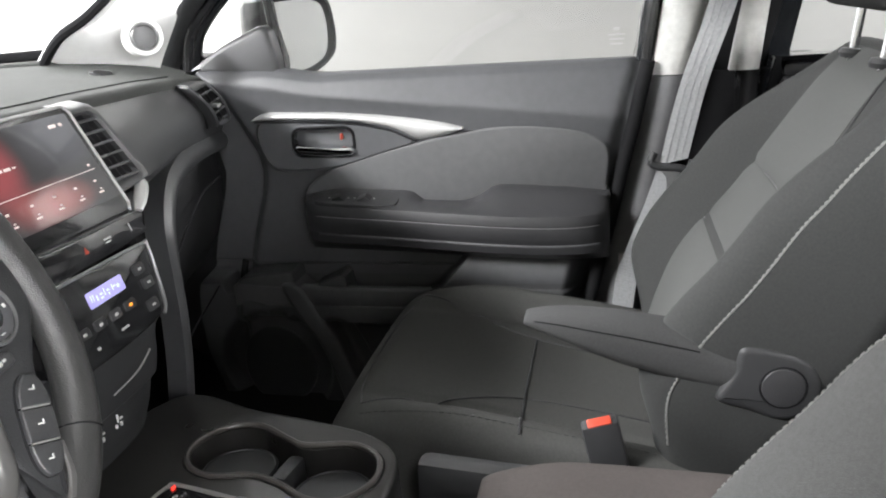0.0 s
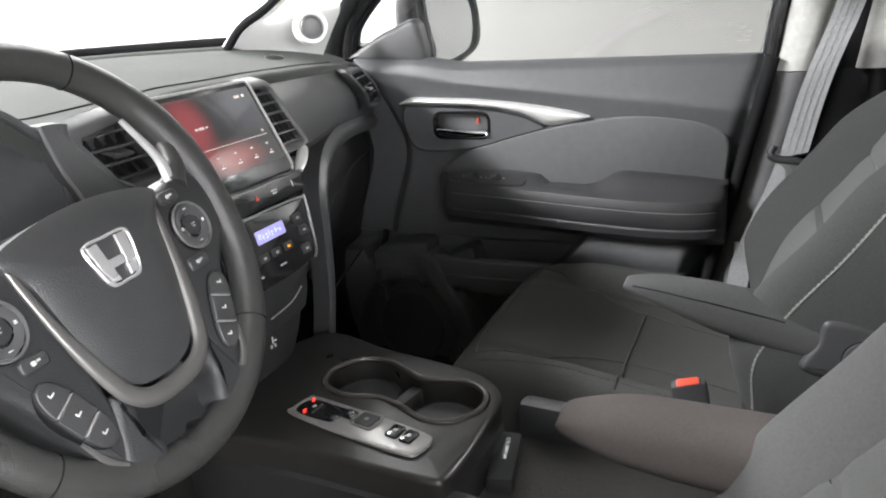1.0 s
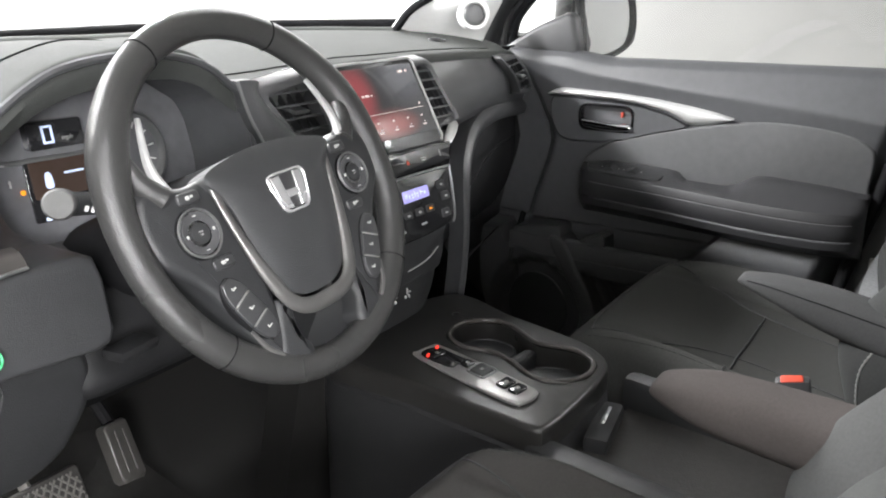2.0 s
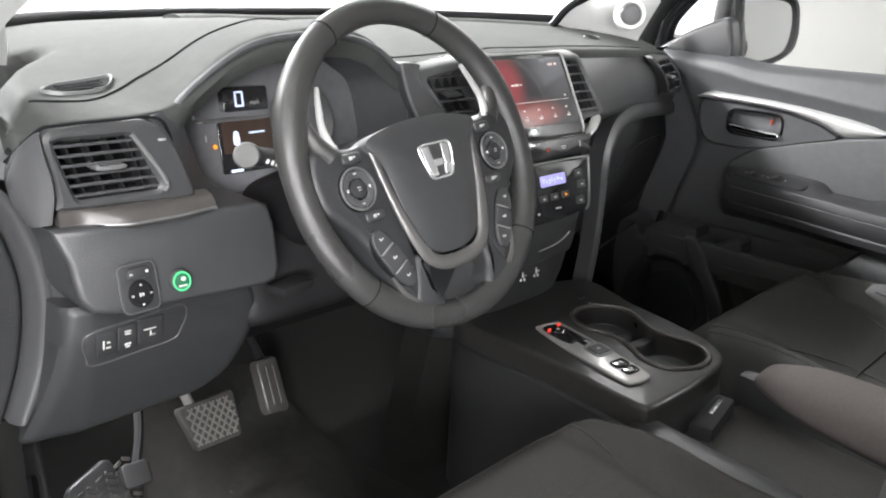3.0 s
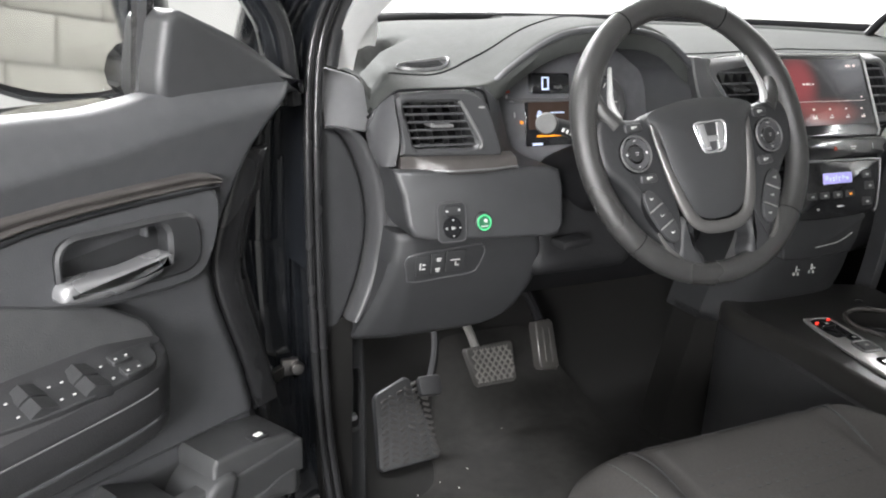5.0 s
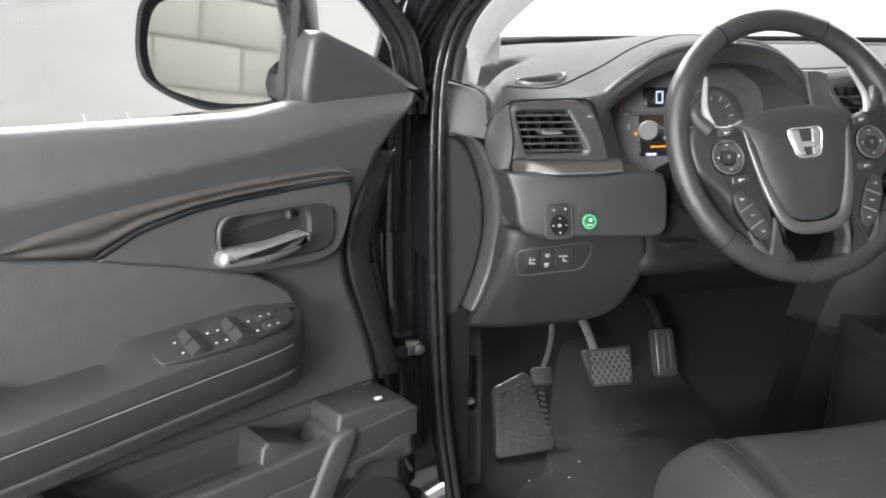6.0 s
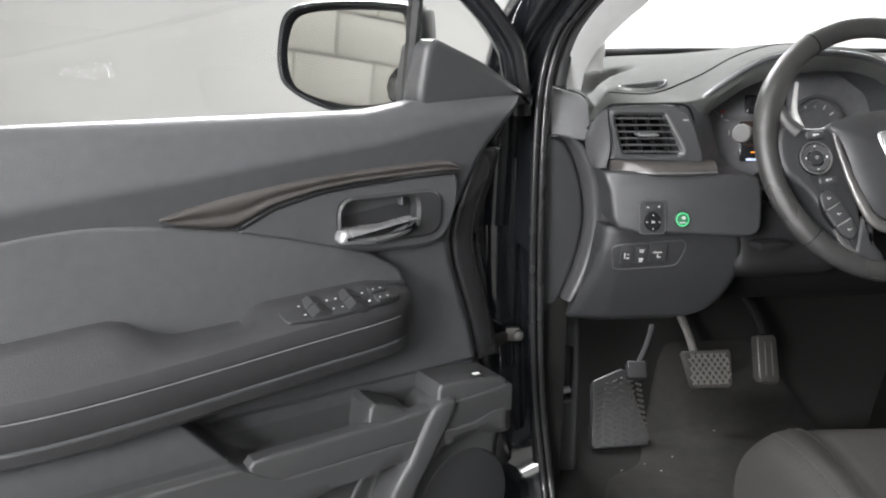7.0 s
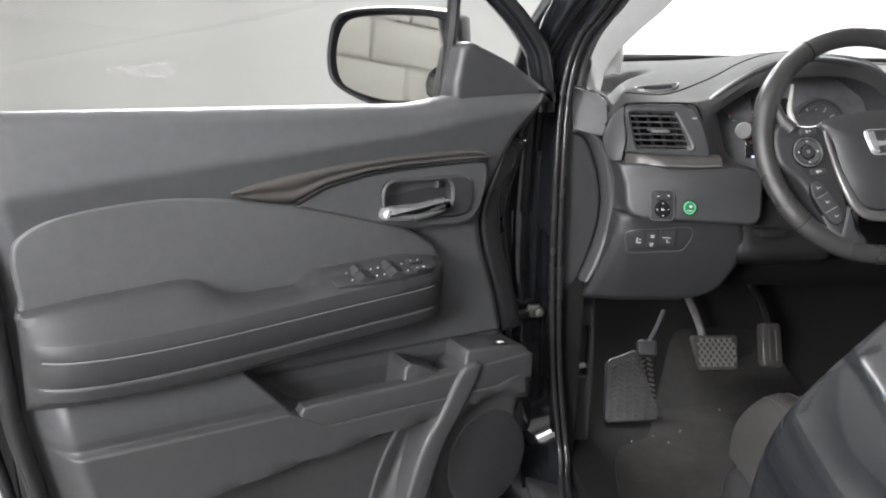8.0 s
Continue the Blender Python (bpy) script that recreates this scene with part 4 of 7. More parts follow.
# door check strap
cs_ob = thing("door_check", "greasy steel door check strap bolted to the hinge pillar", "hinge", pose(-0.87, 0.655, 0.868))
part("strap", mesh((rbox, (-0.045, -0.045, -0.004), (0.12, 0.010, 0.018), 0.003, (0, 0, 40))), STEEL, cs_ob)
part("bracket", mesh((rbox, (0.012, -0.004, 0), (0.024, 0.012, 0.024), 0.004)), STEEL, cs_ob)
part("bolt", mesh((lathe, [(0.009, 0), (0.010, 0.004), (0.008, 0.009), (0.003, 0.010)], pose(0.020, -0.010, 0, 90, 0, 0), 12)), STEEL, cs_ob)

# ---- dashboard ----
dash = thing("dashboard", "grey and black car dashboard with vents, screen and binnacle hood", "dashboard", pose(0, 0, 0))
YE = [(-0.80, 0.70), (-0.772, 0.665), (-0.752, 0.640), (-0.736, 0.612), (-0.722, 0.596), (-0.64, 0.594), (-0.60, 0.606), (-0.57, 0.620), (-0.50, 0.622), (-0.30, 0.622), (-0.18, 0.64), (-0.05, 0.645), (0.10, 0.645), (0.30, 0.685), (0.62, 0.748), (0.78, 0.79)]
ZE = [(-0.80, 1.19), (-0.772, 1.205), (-0.752, 1.222), (-0.736, 1.240), (-0.722, 1.249), (-0.60, 1.251), (-0.40, 1.262), (-0.2, 1.276), (0.0, 1.290), (0.2, 1.287), (0.45, 1.276), (0.62, 1.264), (0.78, 1.25)]
HOOD = [(-0.605, 0.0), (-0.585, 0.004), (-0.565, 0.020), (-0.514, 0.052), (-0.469, 0.066), (-0.40, 0.070), (-0.34, 0.064), (-0.30, 0.048), (-0.265, 0.020), (-0.235, 0.002), (-0.22, 0.0)]


def hood(x, k=0.0):
    w = 0.012 + 0.28 * k
    return float(np.mean([lerp(x + w * d, HOOD) for d in np.linspace(-1, 1, 9)]))


GROOVE = curve([(-0.610, 0.856), (-0.655, 0.825), (-0.692, 0.79), (-0.712, 0.755), (-0.722, 0.715), (-0.736, 0.66)], 40)


def top_z(x, y):
    a, b = soft(x, YE, 0.012), soft(x, WF) - 0.02
    k = min(1.0, max(0.0, (y - a) / (b - a)))
    z0 = soft(x, ZE, 0.012)
    z = z0 * (1 - k) + 1.303 * k + 0.010 * math.sin(math.pi * k) * smooth(-0.7, -0.45, x)
    z += hood(x, k) * (1 - 0.85 * k ** 1.2)
    if x < -0.58:
        i = min(range(len(GROOVE)), key=lambda q: (GROOVE[q][0] - x) ** 2 + (GROOVE[q][1] - y) ** 2)
        d = math.hypot(GROOVE[i][0] - x, GROOVE[i][1] - y)
        z -= 0.026 * math.exp(-(d / 0.010) ** 2) * smooth(0, 10, i)
    return z


B = bmesh.new()
xs = np.concatenate([np.linspace(-0.743, -0.612, 40), np.linspace(-0.608, -0.21, 60), np.linspace(-0.19, 0.78, 40)])
rows = []
for x in xs:
    a, b = soft(x, YE, 0.012), soft(x, WF) - 0.02
    r = [(x, y, top_z(x, y)) for y in a + (b - a) * np.linspace(0, 1, 46) ** 1.3]
    e = r[0]
    g = 0.25 + 0.75 * smooth(-0.61, -0.58, x)
    lead = [(x, e[1] - 0.012 * g, e[2] - 0.018 * g), (x, e[1] - 0.010 * g, e[2] - 0.007 * g), (x, e[1] - 0.005 * g, e[2] - 0.002 * g)]
    rows.append([(px - 0.032 * smooth(0.695, 0.75, py) * smooth(-0.690, -0.743, x), py, pz) for px, py, pz in lead + r])
shell(B, rows, (0, 0.01, -0.018))
part("top_pad", B, PAD, dash, "soft grey grained dashboard top", 45)
B = bmesh.new()
tube(B, curve([(x, soft(x, WF) - 0.015, 1.310) for x in np.linspace(-0.78, 0.78, 20)], 60), 0.012, 10)
part("windscreen_edge", B, DARK, dash, "black strip at the foot of the windscreen")
# seam lines on the pad
B = bmesh.new()
seam = [(-0.715, 0.664), (-0.686, 0.656), (-0.658, 0.653), (-0.62, 0.671), (-0.584, 0.688), (-0.539, 0.692), (-0.499, 0.697), (-0.455, 0.704), (-0.40, 0.728), (-0.34, 0.735)]
tube(B, [(x, y, top_z(x, y) + 0.0003) for x, y in curve(seam, 40)], 0.0016, 6)
seam = [(-0.22, 0.70), (-0.10, 0.685), (0.1, 0.675), (0.3, 0.71), (0.62, 0.772)]
tube(B, [(x, y, top_z(x, y) + 0.0003) for x, y in curve(seam, 40)], 0.0016, 6)
part("pad_seam", B, DARK, dash)
# raised rear ridge of the pad before the windscreen
B = bmesh.new()
tube(B, [(x, soft(x, WF) - 0.14, top_z(x, soft(x, WF) - 0.14) - 0.004) for x in np.linspace(-0.30, 0.70, 40)], 0.022, 10, False, 0.5)
part("pad_ridge", B, PAD, dash)
# small vents let into the top
for sx, cx, cy, w in ((1, -0.650, 0.692, 0.084), (-1, 0.56, 0.86, 0.07)):
    f = lambda u, v, h, cx=cx, cy=cy, sx=sx: (cx + u, cy + 1.2 * v - 0.12 * sx * u, top_z(cx + u, cy + 1.2 * v - 0.12 * sx * u) + h)
    rim_o = curve([(-w / 2, -0.004), (-w / 4, 0.012), (w / 4, 0.017), (w / 2, 0.017), (w / 4, -0.009), (-w / 4, -0.015)], 48, True)
    rim_i = curve([(-w / 2.09, -0.004), (-w / 4.05, 0.0108), (w / 4.05, 0.0158), (w / 2.2, 0.0156), (w / 4.05, -0.0080), (-w / 4.05, -0.0140)], 48, True)
    B = bmesh.new()
    ring_plate(B, rim_o, rim_i, -0.004, 0.0042, f, 0.0005, 0.0006)
    v = part("demister_vent", B, GUNMETAL if sx > 0 else DASHPLASTIC, dash, "small oval vent with a bright rim" if sx > 0 else "small dark vent let into the dashboard top")
    part("vent_back", mesh((plate, inset(rim_i, 0.0004), -0.002, 0.0012, f, 0.0003)), DARK, v)
    for k in (-0.35, 0.12, 0.55):
        part("slat", mesh((tube, [f(u, 0.000 + k * 0.014 + 0.06 * u, 0.0030) for u in np.linspace(-w / 3.4, w / 3.4, 8)], 0.0011, 5)), PLASTIC_LOW, v)

YF = lambda y: (lambda u, v, h: (u, y + h, v))


def vent(name, outer, inner, f, slats, nslat, label, mat=DASHPLASTIC, tilt=0.0, knob=True, depth=0.05):
    """A framed air vent: f(u, v, h) with h going in; slats run across."""
    B = bmesh.new()
    ring_plate(B, outer, inner, 0.03, 0.0, f, depth, 0.004)
    v = part(name, B, mat, dash, label)
    i = np.array(inner)
    u0, u1, v0, v1 = i[:, 0].min(), i[:, 0].max(), i[:, 1].min(), i[:, 1].max()
    B = bmesh.new()
    plate(B, i, depth - 0.002, depth - 0.004, f, 0.0005)
    part("vent_back", B, DARK, v)
    for k in range(nslat):
        z = v0 + (v1 - v0) * (k + 0.5) / nslat
        B = bmesh.new()
        rows = [[f(u0 + (u1 - u0) * a + tilt * (z - (v0 + v1) / 2), z + dz, h) for a in (0, 0.5, 1)] for h, dz in ((0.0035, -0.0008), (0.003, -0.0003), (0.0035, 0.0001), (0.0065, 0.0007))]
        shell(B, rows, (0, 0, -0.0011))
        part("slat", B, PODTRIM, v)
    for k in range(4):
        u = u0 + (u1 - u0) * (k + 1) / 5
        B = bmesh.new()
        rows = [[f(u + tilt * (z - (v0 + v1) / 2), z, h) for h in (0.012, 0.030)] for z in (v0, v1)]
        shell(B, rows, (0.0015, 0, 0))
        part("guide_vane", B, MATTEBLACK, v)
    if knob:
        c = ((u0 + u1) / 2, (v0 + v1) / 2)
        B = bmesh.new()
        plate(B, curve([(c[0] - 0.013, c[1] - 0.002), (c[0] - 0.012, c[1] + 0.004), (c[0] - 0.007, c[1] + 0.002), (c[0] + 0.014, c[1] + 0.002), (c[0] + 0.014, c[1] - 0.002)], 20, True), 0.02, -0.002, f, 0.001)
        part("vent_knob", B, GUNMETAL if name == "side_vent" else PLASTIC_LOW, v)
    return v


# driver's outer vent pod
fv = lambda u, v, h: (u, 0.575 + h + 0.10 * (v - 1.20) - 0.06 * (u + 0.69), v)
outer = [(-0.733, 1.214), (-0.735, 1.236), (-0.729, 1.243), (-0.682, 1.2475), (-0.640, 1.247), (-0.625, 1.242), (-0.615, 1.234), (-0.604, 1.212), (-0.592, 1.176), (-0.589, 1.166), (-0.593, 1.161), (-0.64, 1.163), (-0.701, 1.165), (-0.732, 1.167), (-0.729, 1.178)]
inner = [(-0.727, 1.230), (-0.724, 1.233), (-0.657, 1.233), (-0.650, 1.229), (-0.628, 1.180), (-0.631, 1.175), (-0.709, 1.175), (-0.713, 1.179)]
pod = vent("side_vent", outer, inner, fv, None, 6, "black side air vent with slats and knob", DASHPLASTIC, -0.25)
B = bmesh.new()
tube(B, [fv(u, v, -0.001) for u, v in curve([(-0.653, 1.234), (-0.642, 1.218), (-0.622, 1.183), (-0.626, 1.174)], 16)], 0.0026, 8)
part("vent_highlight_bar", B, GUNMETAL, pod)
bars("vent_mark", [(-0.622, 1.226, 0.008, 0.0025)], 0.0, -0.0012, fv, GREYPRINT, pod)
# wing beside the pod, the roll over it and the surround towards the instruments
B = bmesh.new()
a = curve([(-0.750, 0.640, 1.208), (-0.757, 0.632, 1.193), (-0.758, 0.615, 1.172), (-0.752, 0.60, 1.152)], 20)
b = curve([(-0.736, 0.590, 1.244), (-0.738, 0.577, 1.222), (-0.734, 0.573, 1.190), (-0.737, 0.577, 1.155)], 20)
shell(B, [[p * (1 - k) + q * k + np.array((-0.005, -0.005, 0)) * math.sin(math.pi * k) for k in np.linspace(0, 1, 7)] for p, q in zip(a, b)], (0.01, 0.02, 0))
part("pod_wing", B, PODTRIM, dash, "glossy charcoal wing of the vent pod")
gap = [(-0.752, 0.639, 1.207), (-0.742, 0.606, 1.232), (-0.734, 0.588, 1.2455), (-0.722, 0.581, 1.2485), (-0.66, 0.580, 1.2495), (-0.63, 0.582, 1.2485), (-0.612, 0.586, 1.240), (-0.600, 0.590, 1.21)]
part("pod_gap", mesh((tube, curve(gap, 40), 0.0018, 6)), DARK, dash)
B = bmesh.new()
a = curve([(-0.630, 0.588, 1.247), (-0.612, 0.586, 1.232), (-0.602, 0.584, 1.21), (-0.589, 0.584, 1.17), (-0.585, 0.586, 1.15)], 20)
b = curve([(-0.588, 0.612, 1.250), (-0.580, 0.612, 1.236), (-0.576, 0.612, 1.21), (-0.568, 0.610, 1.17), (-0.560, 0.606, 1.148)], 20)
c = curve([(-0.575, 0.650, 1.25), (-0.560, 0.650, 1.236), (-0.545, 0.655, 1.20), (-0.530, 0.655, 1.16), (-0.51, 0.65, 1.143)], 20)
shell(B, [[p * (1 - k) + q * k for k in np.linspace(0, 1, 4)] + [q * (1 - k) + r * k for k in (0.3, 0.65, 1.0)] for p, q, r in zip(a, b, c)], (0.004, 0.02, 0))
# lighter plastic than the dash, to stand for light falling on this side
part("pod_side", B, PLASTIC, dash, "black surround between vent and instruments")
B = bmesh.new()
tube(B, [(-0.574, 0.605, 1.170), (-0.563, 0.603, 1.143)], 0.0016, 6)
part("surround_edge", B, GUNMETAL, dash)
# lip under the vent: satin, curved
B = bmesh.new()
rows = []
for u in np.linspace(-0.731, -0.574, 36):
    r = 0.003 + 0.026 * smooth(-0.715, -0.664, u) ** 0.8 * (1 - 0.25 * smooth(-0.62, -0.578, u))
    rows.append([(u, 0.577 - r * k, 1.1665 - 0.0045 * k - 0.0115 * k ** 4) for k in np.linspace(0, 1, 9)])
shell(B, rows, (0, 0.012, -0.010))
lip_edge = [r[-1] for r in rows]
part("pod_lip", B, WARMTRIM, dash, "satin grey lip under the vent")
part("lip_edge", mesh((tube, lip_edge, 0.0016, 6)), GUNMETAL, dash, "bright thin lower edge of the lip")
# lower driver's panel with switches
def fl(u, v, h):
    return (u, 0.556 - 0.22 * (1.15 - v) + 0.25 * max(0, -0.70 - u) + h, v)


B = bmesh.new()
plate(B, [(-0.744, 1.152), (-0.70, 1.1515), (-0.62, 1.149), (-0.522, 1.147), (-0.508, 1.142), (-0.503, 1.12), (-0.505, 1.07), (-0.513, 1.058), (-0.53, 1.055), (-0.62, 1.060), (-0.70, 1.064), (-0.722, 1.069), (-0.731, 1.085), (-0.734, 1.12)], 0.08, 0.0, fl, 0.007, 4)
low = part("lower_panel", B, DASHPLASTIC, dash, "black lower driver's panel with switches")
fms = lambda u, v, h: fl(-0.674 + (u + 0.680) * 0.8, 1.087 + (v - 1.094) * 0.85, h)
fec = lambda u, v, h: fl(-0.629 + (u + 0.632) * 0.82, 1.084 + (v - 1.089) * 0.82, h)
B = bmesh.new()
plate(B, rrect(0.050, 0.058, 0.009, 5, -0.680, 1.094), 0.0, -0.003, fms, 0.002)
ms = part("mirror_switch", B, PLASTIC_LOW, low, "black mirror adjuster panel")
part("switch_rim", mesh((tube, [fms(u, v, -0.0022) for u, v in rrect(0.049, 0.057, 0.009, 5, -0.680, 1.094)], 0.0013, 6, True)), PODTRIM, ms)
B = bmesh.new()
plate(B, rrect(0.030, 0.014, 0.006, 5, -0.679, 1.112), -0.002, -0.007, fms, 0.002)
part("selector", B, PLASTIC_LOW, ms)
B = bmesh.new()
plate(B, ellipse(0.032, 0.032, 24, -0.680, 1.087), -0.002, -0.006, fms, 0.002)
part("adjuster", B, DARK, ms)
bars("switch_mark", [(-0.680 + du, 1.087 + dv, w, h) for du, dv, w, h in ((0, 0.0115, 0.0028, 0.0022), (0, -0.0115, 0.0028, 0.0022), (0.0118, 0, 0.0028, 0.0022), (-0.0118, 0, 0.0028, 0.0022), (-0.002, 0, 0.0022, 0.0045), (0.0015, 0, 0.0022, 0.0035), (0.011, 0.026, 0.004, 0.003), (-0.010, 0.025, 0.004, 0.002))], -0.0055, -0.0072, fms, MARK, ms)
part("adjuster_ring", mesh((tube, [fms(u, v, -0.0058) for u, v in ellipse(0.022, 0.022, 24, -0.680, 1.087)], 0.0012, 6, True)), DARK, ms)
B = bmesh.new()
plate(B, ellipse(0.030, 0.030, 32, -0.632, 1.089), 0.0, -0.004, fec, 0.0025)
eco = part("economy_button", B, PLASTIC_LOW, low, "round green economy button")
B = bmesh.new()
plate(B, ellipse(0.023, 0.023, 28, -0.632, 1.089), -0.003, -0.0055, fec, 0.002)
part("button_face", B, LED_GREEN, eco)
part("button_ring", mesh((tube, [fec(u, v, -0.0052) for u, v in ellipse(0.0225, 0.0225, 28, -0.632, 1.089)], 0.0012, 6, True)), LED_RING, eco, "lit green ring")
part("switch_mark", mesh((plate, ellipse(0.007, 0.006, 14, -0.630, 1.092), -0.005, -0.0062, fec, 0.0003)), MARK, eco)
bars("switch_mark", [(-0.632, 1.0835, 0.012, 0.002)], -0.005, -0.0062, fec, MARK, eco)
# knee panel
def fk(u, v, h):
    return (u, 0.575 + 0.85 * max(0, 1.03 - v) ** 1.4 + 0.25 * max(0, -0.71 - u) + h, v)


KL = [(0.894, -0.772), (0.92, -0.765), (0.95, -0.756), (1.0, -0.743), (1.066, -0.733)]
KR = [(0.894, -0.60), (0.906, -0.555), (0.925, -0.53), (0.97, -0.512), (1.02, -0.510), (1.066, -0.524)]
B = bmesh.new()
rows = []
for z in np.linspace(0.894, 1.064, 40):
    a, b = soft(z, KL, 0.008), soft(z, KR, 0.008)
    edge = 0.010 * smooth(0.908, 0.894, z) ** 2 + 0.006 * smooth(1.056, 1.064, z) ** 2
    rows.append([fk(a + (b - a) * k, z, edge + 0.008 * max(smooth(0.05, 0.0, k), smooth(0.95, 1.0, k)) ** 2) for k in np.linspace(0, 1, 40)])
shell(B, rows, (0, 0.06, 0))
# darker plastic than the panel above, in place of the slope's own shade
knee = part("knee_panel", B, PLASTIC_LOW, dash, "black knee panel with a row of switches")
B = bmesh.new()
bez = curve([(-0.716, 1.034), (-0.66, 1.0395), (-0.616, 1.0425), (-0.606, 1.034), (-0.612, 1.012), (-0.622, 1.001), (-0.66, 0.998), (-0.709, 0.996), (-0.717, 1.006)], 54, True)
plate(B, bez, 0.004, -0.0008, fk, 0.0016)
sbz = part("switch_bezel", B, PLASTIC_LOW, knee, "black frame of the switch row")
part("bezel_edge", mesh((tube, [fk(u, v, -0.0008) for u, v in bez], 0.0011, 6, True)), PODTRIM, sbz)
for k, (u0, u1) in enumerate(((-0.707, -0.687), (-0.685, -0.665), (-0.663, -0.634))):
    B = bmesh.new()
    plate(B, rrect(u1 - u0, 0.030, 0.002, 3, (u0 + u1) / 2, 1.0195 + 0.0015 * k), 0.004, -0.0030, fk, 0.0012)
    s = part("rocker_switch", B, PLASTIC_LOW, knee)
    c = (u0 + u1) / 2
    bars("switch_mark", [(c + du, 1.0195 + dv, w, h) for du, dv, w, h in (((-0.004, 0, 0.0014, 0.010), (0.001, -0.004, 0.005, 0.002), (0.001, 0.002, 0.0035, 0.0018)), ((0, 0.009, 0.007, 0.0014), (0, 0.006, 0.006, 0.0014), (0, -0.006, 0.007, 0.002), (0, -0.0095, 0.005, 0.002)), ((-0.002, 0.005, 0.014, 0.0014), (-0.001, -0.001, 0.0014, 0.006), (0.0025, -0.003, 0.004, 0.0014)))[k]], -0.002, -0.0040, fk, MARK, s)
# end cap by the door opening
EL = [(-0.806, 1.1965), (-0.780, 1.180), (-0.757, 1.128), (-0.747, 1.065), (-0.757, 0.995), (-0.780, 0.930), (-0.797, 0.900)]
ER = [(-0.800, 1.1985), (-0.762, 1.183), (-0.734, 1.120), (-0.729, 1.055), (-0.740, 0.990), (-0.768, 0.930), (-0.7955, 0.902)]
B = bmesh.new()
f = lambda u, v, h: (u, 0.650 + h, v)
plate(B, curve([(u - 0.001, v) for u, v in EL], 40) + [(-0.812, 0.90), (-0.822, 1.0), (-0.830, 1.1), (-0.832, 1.196)], 0.09, 0.0, f, 0.008, 4)
part("end_cap", B, PLASTIC_LOW, dash, "dark dashboard end cap")
B = bmesh.new()
la, lb = curve(EL, 48), curve(ER, 48)
la, lb = [list(g) for g in zip(*[(p, q) for p, q in zip(la, lb) if p[1] > 0.925])]
shell(B, [[np.array((a[0] * (1 - k) + b[0] * k, 0.642 - 0.016 * k - 0.006 * math.sin(math.pi * k), a[1] * (1 - k) + b[1] * k)) for k in np.linspace(0, 1, 6)] for a, b in zip(la, lb)], (0, 0.02, 0))
part("end_trim", B, BANDTRIM, dash, "curved satin grey edge trim")
B = bmesh.new()
shell(B, [[(b[0] + 0.026 * k, 0.628 - 0.03 * k * (b[1] > 0.95), b[1]) for k in np.linspace(0, 1, 4)] for b in lb if 0.965 < b[1] < 1.165], (0, 0.02, 0))
part("end_panel", B, DASHPLASTIC, dash)
B = bmesh.new()
f = lambda u, v, h: (u, 0.650 + h + 0.42 * (v - 1.2) + 0.5 * max(0, u + 0.765), v)
plate(B, [(-0.806, 1.193), (-0.807, 1.262), (-0.803, 1.268), (-0.780, 1.2625), (-0.757, 1.256), (-0.746, 1.247), (-0.739, 1.236), (-0.737, 1.224), (-0.739, 1.210), (-0.741, 1.196), (-0.750, 1.186)], 0.02, 0.0, f, 0.003)
part("pillar_corner", B, COVER, dash, "grey corner trim at the pillar foot")
# kick panel under the dash end with the bonnet release
B = bmesh.new()
ring_plate(B, [(-0.80, 0.53), (-0.80, 0.90), (-0.735, 0.90), (-0.728, 0.78), (-0.725, 0.60), (-0.73, 0.53)], rrect(0.034, 0.10, 0.006, 4, -0.757, 0.77), 0.06, 0.0, lambda u, v, h: (u, 0.700 + h, v), 0.025, 0.004)
kp = part("kick_panel", B, PLASTIC_LOW, dash, "black kick panel with release lever recess")
B = bmesh.new()
rbox(B, (-0.752, 0.703, 0.740), (0.020, 0.012, 0.009), 0.003, (0, -12, 0))
part("release_lever", B, BADGE, kp, "pale release lever")
B = bmesh.new()
rbox(B, (-0.79, 0.85, 0.73), (0.05, 0.40, 0.40), 0.01)
part("side_lining", B, CARPET, dash)

# instrument binnacle
binn = thing("instrument_cluster", "instrument cluster with digital speed and lit warning lamps", "instrument cluster", pose(0, 0, 0))
fc = lambda u, v, h: (u, 0.715 + 0.18 * (v - 1.2) + h, v)
B = bmesh.new()
rim = curve([(-0.588, 1.150), (-0.592, 1.20), (-0.588, 1.243), (-0.569, 1.266), (-0.514, 1.302), (-0.469, 1.318), (-0.40, 1.324), (-0.34, 1.318), (-0.30, 1.305), (-0.268, 1.283), (-0.245, 1.262), (-0.235, 1.22), (-0.240, 1.15), (-0.30, 1.12), (-0.42, 1.11), (-0.53, 1.12)], 110, True)
back = [((u + 0.42) * 0.93 - 0.42, (v - 1.21) * 0.86 + 1.205) for u, v in rim]
rows = [[(u, 0.612, v) for u, v in rim], [((u + 0.42) * 0.985 - 0.42, 0.612, (v - 1.21) * 0.97 + 1.21) for u, v in rim], [((u + 0.42) * 0.97 - 0.42, 0.635, (v - 1.21) * 0.95 + 1.21) for u, v in rim], [fc(u, v, 0.0) for u, v in back]]
surf(B, rows, closed_v=True)
rows2 = [[(u, 0.612, v) for u, v in rim], [(u + 0.0, 0.66, v) for u, v in rim]]
surf(B, rows2, closed_v=True)
# lighter plastic here stands in for haze and light inside the hood
part("hood_lining", B, PLASTIC, binn, "black hood lining round the instruments")
B = bmesh.new()
tube(B, [(u, 0.611, v) for u, v in rim[:70]], 0.0045, 8)
part("hood_edge", B, PLASTIC, binn)
B = bmesh.new()
plate(B, back, 0.02, -0.001, fc, 0.0005)
